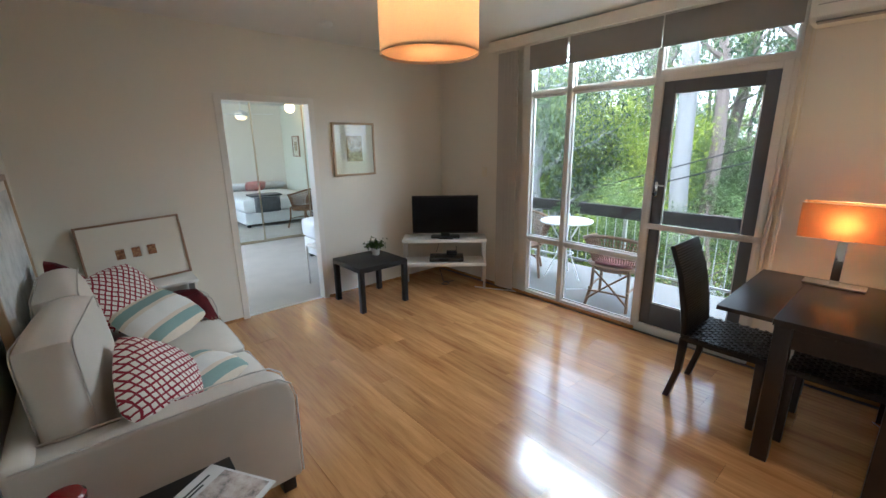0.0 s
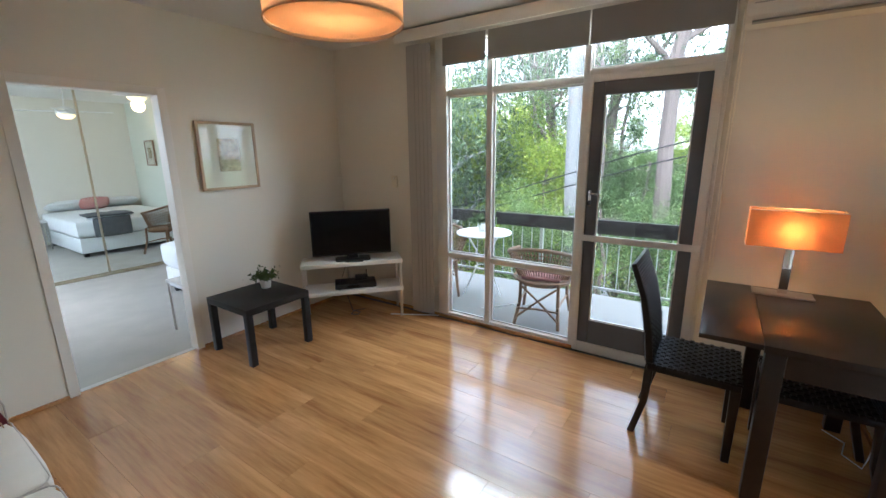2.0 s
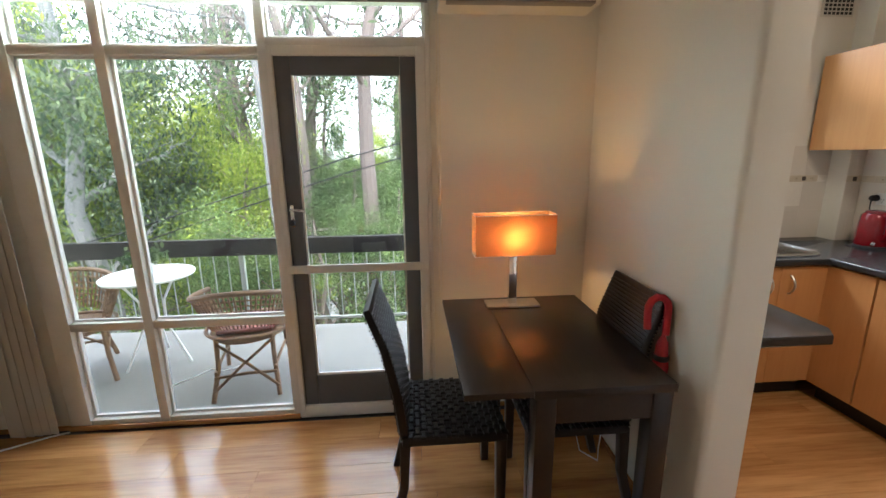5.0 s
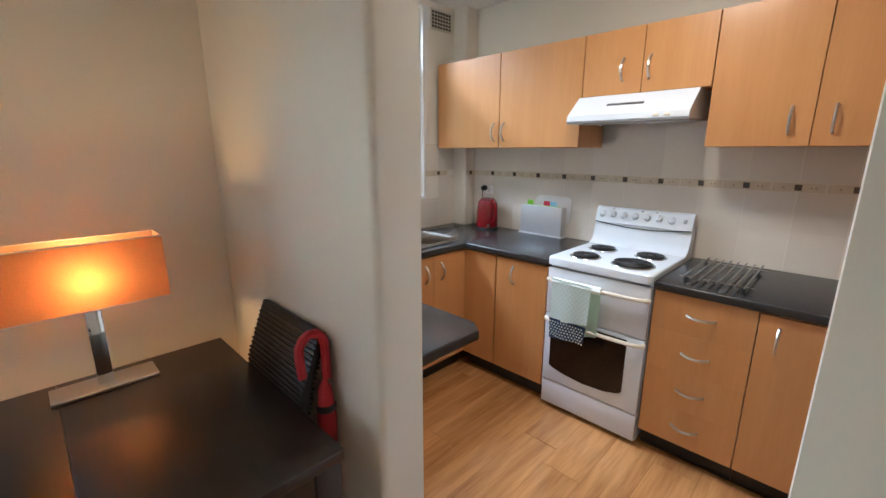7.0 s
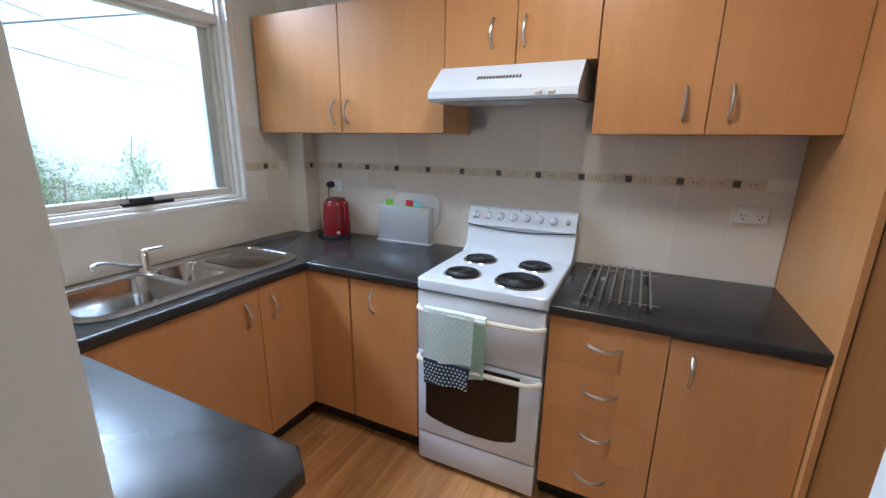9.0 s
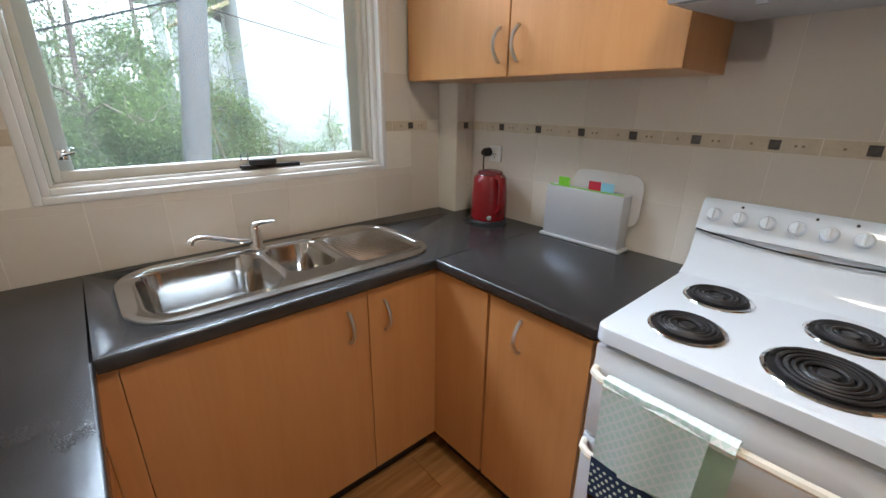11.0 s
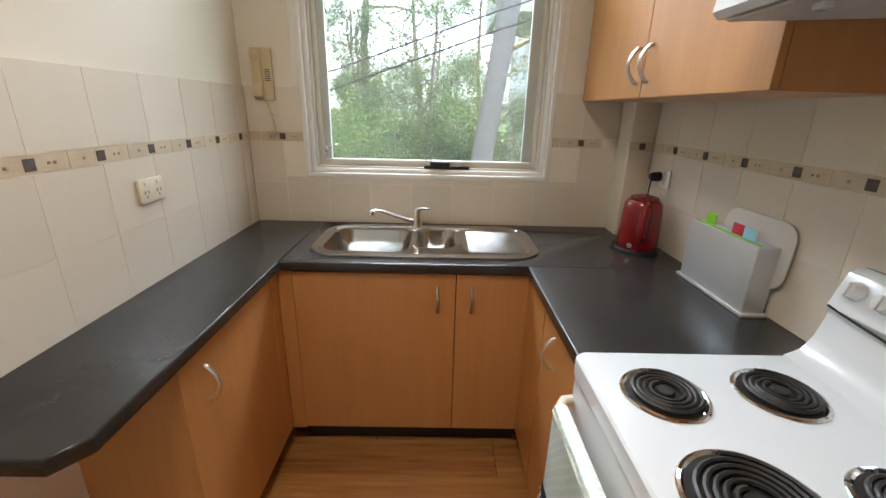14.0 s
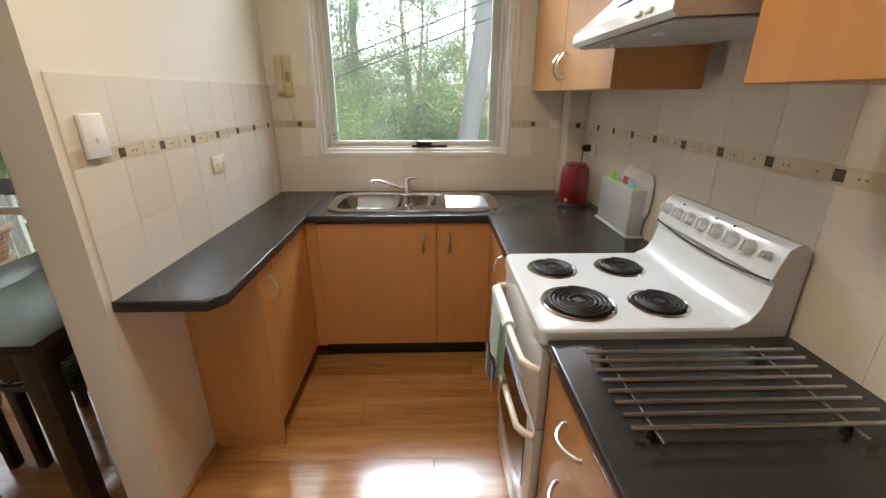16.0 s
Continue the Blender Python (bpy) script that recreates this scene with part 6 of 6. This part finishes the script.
tagged(part("road", box(17, -200, GZ, 22, 200, GZ + 0.02), ASPH, None, "", False), "grey suburban road beyond the garden", kind="structure")
tagged(part("pavement", box(15.2, -200, GZ, 16.9, 200, GZ + 0.12), CONCRETE, None, "", False), "pale concrete footpath along the road", kind="structure")

GUM = leaf("grey_green_gum_leaf", (0.035, 0.058, 0.038), (0.16, 0.20, 0.125))
LIME = leaf("bright_green_leaf", (0.10, 0.155, 0.025), (0.38, 0.45, 0.10))
MIDG = leaf("mid_green_leaf", (0.045, 0.08, 0.035), (0.19, 0.26, 0.115))


def limb_path(rng, a, d, length, bend=0.25, n=6):
    pts, p, d = [np.array(a, float)], np.array(a, float), np.array(d, float)
    for _ in range(n):
        d = d + rng.normal(size=3) * bend
        d /= np.linalg.norm(d)
        p = p + d * length / n
        pts.append(p.copy())
    return pts


def tree_meshes(seed, height, r, first, spread, leaves, size, leafmat, barkmat, lean=(0, 0), limbs=9, clump=0.5, droop=0.6, airy=99.0):
    """Trunk with tapered limbs in one mesh, and a crown of single leaves in loose clumps along the twigs, thin above the height airy."""
    rng = np.random.default_rng(seed)
    bm = bmesh.new()
    n = 9
    trunk = [np.array((lean[0] * (k / n) ** 1.3 + 0.06 * rng.normal() * (k > 0), lean[1] * (k / n) ** 1.3 + 0.06 * rng.normal() * (k > 0), height * k / n)) for k in range(n + 1)]
    add_tube(bm, trunk, [r * (1.25 if k == 0 else 1 - 0.78 * k / n) for k in range(n + 1)], 10)
    tips = []
    for i in range(limbs):
        f = first + (1 - first) * (i + 0.5) / limbs
        k = f * n
        a = trunk[int(k)] + (trunk[min(n, int(k) + 1)] - trunk[int(k)]) * (k - int(k))
        ang = i * 2.4 + rng.uniform(-0.4, 0.4)
        d = np.array((math.cos(ang), math.sin(ang), rng.uniform(0.1, 0.8)))
        ln = spread * rng.uniform(0.6, 1.1) * (1.15 - 0.5 * (f - first) / (1 - first))
        path = limb_path(rng, a, d / np.linalg.norm(d), ln)
        rr = r * (1 - 0.75 * f) * 0.5
        add_tube(bm, path, [rr * (1 - 0.8 * j / 6) for j in range(7)], 6)
        for j in (2, 3, 4, 5, 6):
            for _ in range(2):
                d2 = rng.normal(size=3)
                d2[2] = abs(d2[2]) * 0.5
                sub = limb_path(rng, path[j], d2 / np.linalg.norm(d2), ln * rng.uniform(0.25, 0.5), 0.35, 4)
                add_tube(bm, sub, [rr * 0.3 * (1 - 0.8 * q / 4) for q in range(5)], 4)
                tips += sub[2:] + [path[j]]
    tips = np.array(tips)
    pick = tips[rng.integers(0, len(tips), leaves)]
    q = pick + rng.normal(size=(leaves, 3)) * clump * rng.uniform(0.3, 1.0, (leaves, 1))
    q[:, 2] -= np.abs(rng.normal(size=leaves)) * clump * droop
    q = q[(q[:, 2] < airy) | (rng.random(leaves) < 0.22)]
    lm = leaf_quads(q, size, droop, rng, 0.32)
    lm.materials.append(leafmat)
    return mesh_of("trunk", bm, barkmat), lm


def tree(name, meshes, m, label):
    t = thing(name, m, label, "tree")
    a = new("trunk", meshes[0])
    a.parent = t
    b = new("crown", meshes[1])
    b.parent = t
    return t


G1 = tree_meshes(3, 11.0, 0.2, 0.3, 3.2, 20000, 0.13, GUM, BARK, (0.5, 0.4), 12, 0.5, 1.0, 8.0)
G2 = tree_meshes(8, 12.0, 0.26, 0.32, 3.4, 8000, 0.13, MIDG, BARKDARK, (-0.4, 0.6), 12, 0.5, 0.5, 8.0)
L1 = tree_meshes(21, 6.5, 0.12, 0.2, 2.6, 26000, 0.1, LIME, BARKDARK, (0.2, -0.2), 11, 0.3, 0.4)
G3 = tree_meshes(14, 13.0, 0.2, 0.5, 3.6, 7000, 0.15, GUM, BARKDARK, (0.2, 0.7), 11, 0.42, 0.9, 8.0)
B1_ = tree_meshes(50, 5.7, 0.07, 0.35, 1.7, 160, 0.08, MIDG, BARKDARK, (0.1, -0.3), 9, 0.3, 0.3)
M1 = tree_meshes(31, 5.2, 0.1, 0.12, 2.6, 38000, 0.068, MIDG, BARKDARK, (0.2, 0.3), 11, 0.26, 0.3)
F1 = tree_meshes(61, 8.6, 0.12, 0.35, 2.7, 26000, 0.065, MIDG, BARKDARK, (0.3, -0.3), 13, 0.2, 0.2)
for x, y, a, s in ((12.4, -0.9, 0, 0.95), (14.2, -2.6, 120, 1.02), (13.0, 0.9, 240, 0.9), (12.2, 2.8, 60, 0.92), (14.6, 4.3, 180, 1.0)):
    tree("feathery_tree", F1, pose(x, y, GZ, 0, 0, a) @ Matrix.Scale(s, 4), "slender tree with an airy crown of fine green leaves")
tree("gum_tree", G1, pose(8.6, 5.9, GZ, 0, 0, 20), "tall pale-barked gum tree with drooping grey-green leaves")
for x, y, a, s in ((11.2, 9.0, 130, 1.0), (15.5, 13.0, 250, 1.15)):
    tree("gum_tree", G1, pose(x, y, GZ, 0, 0, a) @ Matrix.Scale(s, 4), "tall pale-barked gum tree with drooping grey-green leaves")
for x, y, a, s in ((12.6, 4.6, 0, 0.95), (16.5, 1.2, 80, 0.95), (20, 8.5, 200, 1.2), (23, -0.5, 300, 0.95)):
    tree("gum_tree", G2, pose(x, y, GZ, 0, 0, a) @ Matrix.Scale(s, 4), "tall dark-trunked gum tree with a loose green crown")
for x, y, a, s in ((10.6, 6.8, 0, 1.0), (12.5, 7.6, 140, 1.1), (10.2, 7.5, 220, 1.25), (9.8, 3.9, 70, 0.85), (14.0, 10.5, 260, 1.15), (13.2, 5.6, 200, 1.0)):
    tree("young_tree", L1, pose(x, y, GZ, 0, 0, a) @ Matrix.Scale(s, 4), "young tree with bright yellow-green leaves")
for x, y, a, s in ((8.4, 2.2, 10, 0.9), (9.8, 0.9, 100, 0.98), (11.5, 2.4, 190, 1.05), (8.8, 4.4, 280, 0.85), (11.2, -0.6, 60, 1.0), (13.8, -0.2, 150, 1.15), (12.6, -2.4, 330, 0.85), (15, 3.0, 30, 1.1), (13.5, -4.7, 110, 0.92), (13.2, -3.5, 20, 1.08), (13.6, -1.9, 75, 1.06)):
    tree("bushy_tree", M1, pose(x, y, GZ, 0, 0, a) @ Matrix.Scale(s, 4), "dense mid-green leafy tree below the balcony")
for x, y, a, s in ((10.6, 2.9, 0, 1.0), (9.7, 1.75, 160, 1.02), (12.3, 3.5, 250, 1.05), (14.2, 5.6, 80, 1.0), (17.5, 7.0, 30, 1.1)):
    tree("gum_tree", G3, pose(x, y, GZ, 0, 0, a) @ Matrix.Scale(s, 4), "tall slender gum tree with bare dark limbs and sparse leaves")
for k in range(11):
    tree("gum_tree", G2, pose(27 + 3.5 * (k % 2), -9 + 4.2 * k, GZ, 0, 0, 77 * k) @ Matrix.Scale(0.62 + 0.08 * (k % 3), 4), "distant gum tree with a loose green crown beyond the road")
for k in range(8):
    tree("young_tree", L1, pose(23 + 2.0 * (k % 2), 3 + 3.6 * k, GZ, 0, 0, 61 * k) @ Matrix.Scale(1.0, 4), "distant tree with bright yellow-green leaves")
tree("bare_tree", B1_, pose(13.1, -5.7, GZ), "small nearly leafless tree in front of the pale building")
# smooth pale trunk close to the balcony, and the timber pole outside the kitchen
gt_ = thing("gum_tree", pose(9.0, 2.95, GZ), "smooth pale grey gum trunk rising past the balcony", "tree")
part("trunk", tube([(0.02 * k * (k % 2), 0.05 * k, 1.3 * k) for k in range(11)], [0.21 - 0.012 * k for k in range(11)], 14), BARK, gt_)
POLE = plain("weathered_pole", (0.075, 0.075, 0.077), 0.9, var=0.2, scale=3, fine=30, bump=0.5, stretch=(1, 1, 0.15))
solo("power_pole", tube([(0, 0.62, 0), (0, 0.02, 5), (0.02, -0.9, 12)], [0.19, 0.17, 0.14], 16), POLE, pose(8.95, -1.98, GZ), "weathered grey timber power pole outside the kitchen", "power pole")
for dz in (0.0, -0.22):
    solo("power_line", tube([(8.0, -6.5, 4.05 + dz), (8.0, -2.0, 2.66 + dz), (8.0, 0.08, 1.93 + dz), (8.0, 1.8, 1.49 + dz), (8.0, 5.08, 0.46 + dz), (8.0, 9, -0.5 + dz)], 0.011, 5), WIRE, pose(0, 0, 0), "black overhead power line crossing the view", "power line", "power lines")
for dz, dy in ((0, 0), (0.55, 0.3)):
    solo("power_line", tube([(9.1, -2.0, 2.6 + dz), (12, -6.0, 2.55 + dz), (14, -10, 2.75 + dz)], 0.008, 5), WIRE, pose(0, 0, 0), "thin overhead service line", "power line", "power lines")
# pale rendered apartment block beyond the pole
RENDERW = plain("pale_render", (0.3, 0.31, 0.305), 0.8, var=0.04, scale=0.6, fine=10, bump=0.1)
ab = thing("apartment_building", pose(15.2, -6.0, GZ), "pale rendered apartment building with a balcony and tiled roof", "building")
part("wall", box(0, -9.5, 0, 9, 1.35, 12.5), RENDERW, ab, smooth=False)
part("parapet", box(-0.15, -9.6, 12.5, 9.1, 1.45, 12.8), RENDERW, ab, smooth=False)
for z in (5.6, 8.4):
    part("balcony_slab", box(0.4, 1.35, z, 4.5, 3.1, z + 0.25), RENDERW, ab, smooth=False)
    part("balustrade", box(0.4, 3.0, z + 0.25, 4.5, 3.1, z + 1.2), RENDERW, ab, smooth=False)
    w_ = part("window", box(1.2, 1.352, z + 0.3, 3.2, 1.42, z + 2.4), plain("aluminium_frame", (0.5, 0.5, 0.5), 0.4), ab, smooth=False)
    part("pane", box(1.3, 1.425, z + 0.4, 3.1, 1.43, z + 2.3), DARKGLASS, w_, smooth=False)
part("awning", prism([(1.35, 8.15), (2.7, 7.5), (2.7, 7.45), (1.35, 8.05)], 0.6, 2.6, "x"), plain("tan_awning", (0.55, 0.42, 0.25), 0.8), ab, "tan canvas awning", smooth=False)
part("column", box(0.5, 2.95, 0, 0.75, 3.2, 8.4), RENDERW, ab, smooth=False)
hs_ = thing("house", pose(24, -1.0, GZ), "low house with a grey tiled roof behind the trees", "house")
part("wall", box(0, -6, 0, 7, 6, 3.0), RENDERW, hs_, smooth=False)
part("roof", prism([(-6.5, 3.0), (6.5, 3.0), (0, 5.4)], -0.5, 7.5, "x"), plain("grey_roof_tiles", (0.2, 0.19, 0.19), 0.8, var=0.2, scale=4), hs_, smooth=False)

# ---- pieces: floor boards and wall tiles ----
BW, BL = 0.193, 1.28
prng = random.Random(7)
bmeshes = [mesh_of("board", box(-BW / 2 + 0.0003, -L / 2 + 0.0006, -0.012, BW / 2 - 0.0006, L / 2 - 0.0006, 0.0), FLOORWOOD, False) for L in (BL,)]
short = {}
x = XW - 0.133
while x < XK:
    w = BW
    y = YS - 0.05 - prng.random() * BL
    while y < YN + 0.05:
        y0, y1 = max(y, YS), min(y + BL, YN + 0.05)
        cx = x + BW / 2
        if cx > XE - 0.03:
            y1 = min(y1, PS)
        if y1 - y0 > 0.05:
            L = round(y1 - y0, 2)
            if abs(L - BL) < 0.005:
                me = bmeshes[0]
            else:
                if L not in short:
                    short[L] = mesh_of("board", box(-BW / 2 + 0.0003, -L / 2 + 0.0006, -0.012, BW / 2 - 0.0006, L / 2 - 0.0006, 0.0), FLOORWOOD, False)
                me = short[L]
            piece("board", me, sub, pose(cx, (y0 + y1) / 2, 0))
        y += BL
    x += BW

TW = 0.2075
tcache = {}


def tile_mesh(w, h, mt, key):
    k = (round(w, 3), round(h, 3), key)
    if k not in tcache:
        tcache[k] = mesh_of("tile", box(-w / 2 + 0.0013, -0.007, -h / 2 + 0.0007, w / 2 - 0.0013, 0.0, h / 2 - 0.0007), mt, False)
    return tcache[k]


INSET = mesh_of("inset", box(-0.014, -0.0085, -0.014, 0.014, -0.0065, 0.014), BANDSQ, False)
DOTS = mesh_of("dots", add_box(add_box(add_box(bmesh.new(), 0.045, -0.008, -0.004, 0.052, -0.0068, 0.003), 0.062, -0.008, -0.004, 0.069, -0.0068, 0.003), -0.06, -0.008, -0.004, -0.053, -0.0068, 0.003), plain("brown_dots", (0.3, 0.22, 0.13), 0.5), False)


def tiled(name, m, u0, u1, joint, zlow=0.9, ztop=1.548, skip=None):
    """Rows of tiles with a border course; u runs along the wall, joints at joint + k * TW."""
    bb_ = bmesh.new()
    if skip:
        add_box(bb_, u0, -0.0058, zlow, u1, -0.0005, skip[2])
        add_box(bb_, u0, -0.0058, skip[2], skip[0], -0.0005, ztop)
        add_box(bb_, skip[1], -0.0058, skip[2], u1, -0.0005, ztop)
    else:
        add_box(bb_, u0, -0.0058, zlow, u1, -0.0005, ztop)
    bk = tagged(part(name, bb_, GROUT, None, "", False, m), "cream square wall tiles with a beige border course", "", "", "structure")
    rows__ = [(zlow, 1.1), (1.1, 1.3), (1.346, ztop)] + ([(1.548, 1.75), (1.75, 1.8)] if ztop > 1.6 else [])
    rows__ = [(a, min(b, ztop)) for a, b in rows__]
    k = math.floor((u0 - joint) / TW)
    while joint + k * TW < u1:
        a, b = max(u0, joint + k * TW), min(u1, joint + (k + 1) * TW)
        if b - a > 0.012:
            for z0, z1 in rows__:
                aa, bb = a, b
                if skip and z1 > skip[2] + 0.001:
                    if aa >= skip[0] - 0.001 and bb <= skip[1] + 0.001:
                        if z0 >= skip[2] - 0.02:
                            continue
                        z1 = skip[2]
                    elif aa < skip[0] < bb and z0 >= skip[2] - 0.02:
                        bb = skip[0]
                    elif aa < skip[1] < bb and z0 >= skip[2] - 0.02:
                        aa = skip[1]
                    elif bb > skip[0] and aa < skip[1]:
                        z1 = skip[2]
                if bb - aa > 0.012 and z1 - z0 > 0.012:
                    piece("tile", tile_mesh(bb - aa, z1 - z0, TILE, "t"), bk, pose((aa + bb) / 2, 0, (z0 + z1) / 2))
        c0, c1 = max(u0, joint + (k - 0.5) * TW), min(u1, joint + (k + 0.5) * TW)
        if skip and c1 > skip[0] and c0 < skip[1]:
            if c0 < skip[0]:
                c1 = skip[0]
            elif c1 > skip[1]:
                c0 = skip[1]
            else:
                c0 = c1
        if c1 - c0 > 0.02:
            bt_ = piece("border_tile", tile_mesh(c1 - c0, 0.046, BAND, "b"), bk, pose((c0 + c1) / 2, 0, 1.323))
            cc = joint + k * TW - (c0 + c1) / 2
            if c0 + 0.02 < joint + k * TW < c1 - 0.02:
                piece("inset", INSET, bt_, pose(cc, 0, 0))
            if c1 - c0 > 0.18:
                piece("dots", DOTS, bt_, pose(0, 0, 0))
        k += 1
    return bk


tiled("tiles_north", pose(0, PS, 0), 2.7, XK, 2.9)
tiled("tiles_south", pose(0, YS, 0, 0, 0, 180), -4.105, -1.645, -2.467, ztop=1.8)
tiled("tiles_east", pose(XK, 0, 0, 0, 0, -90), 0.345, 2.135, 0.505, skip=(-KY1, -KY0, KZ0))
tiled("tiles_pier", pose(4.112, 0, 0, 0, 0, -90), 2.14, 2.252, 2.2)
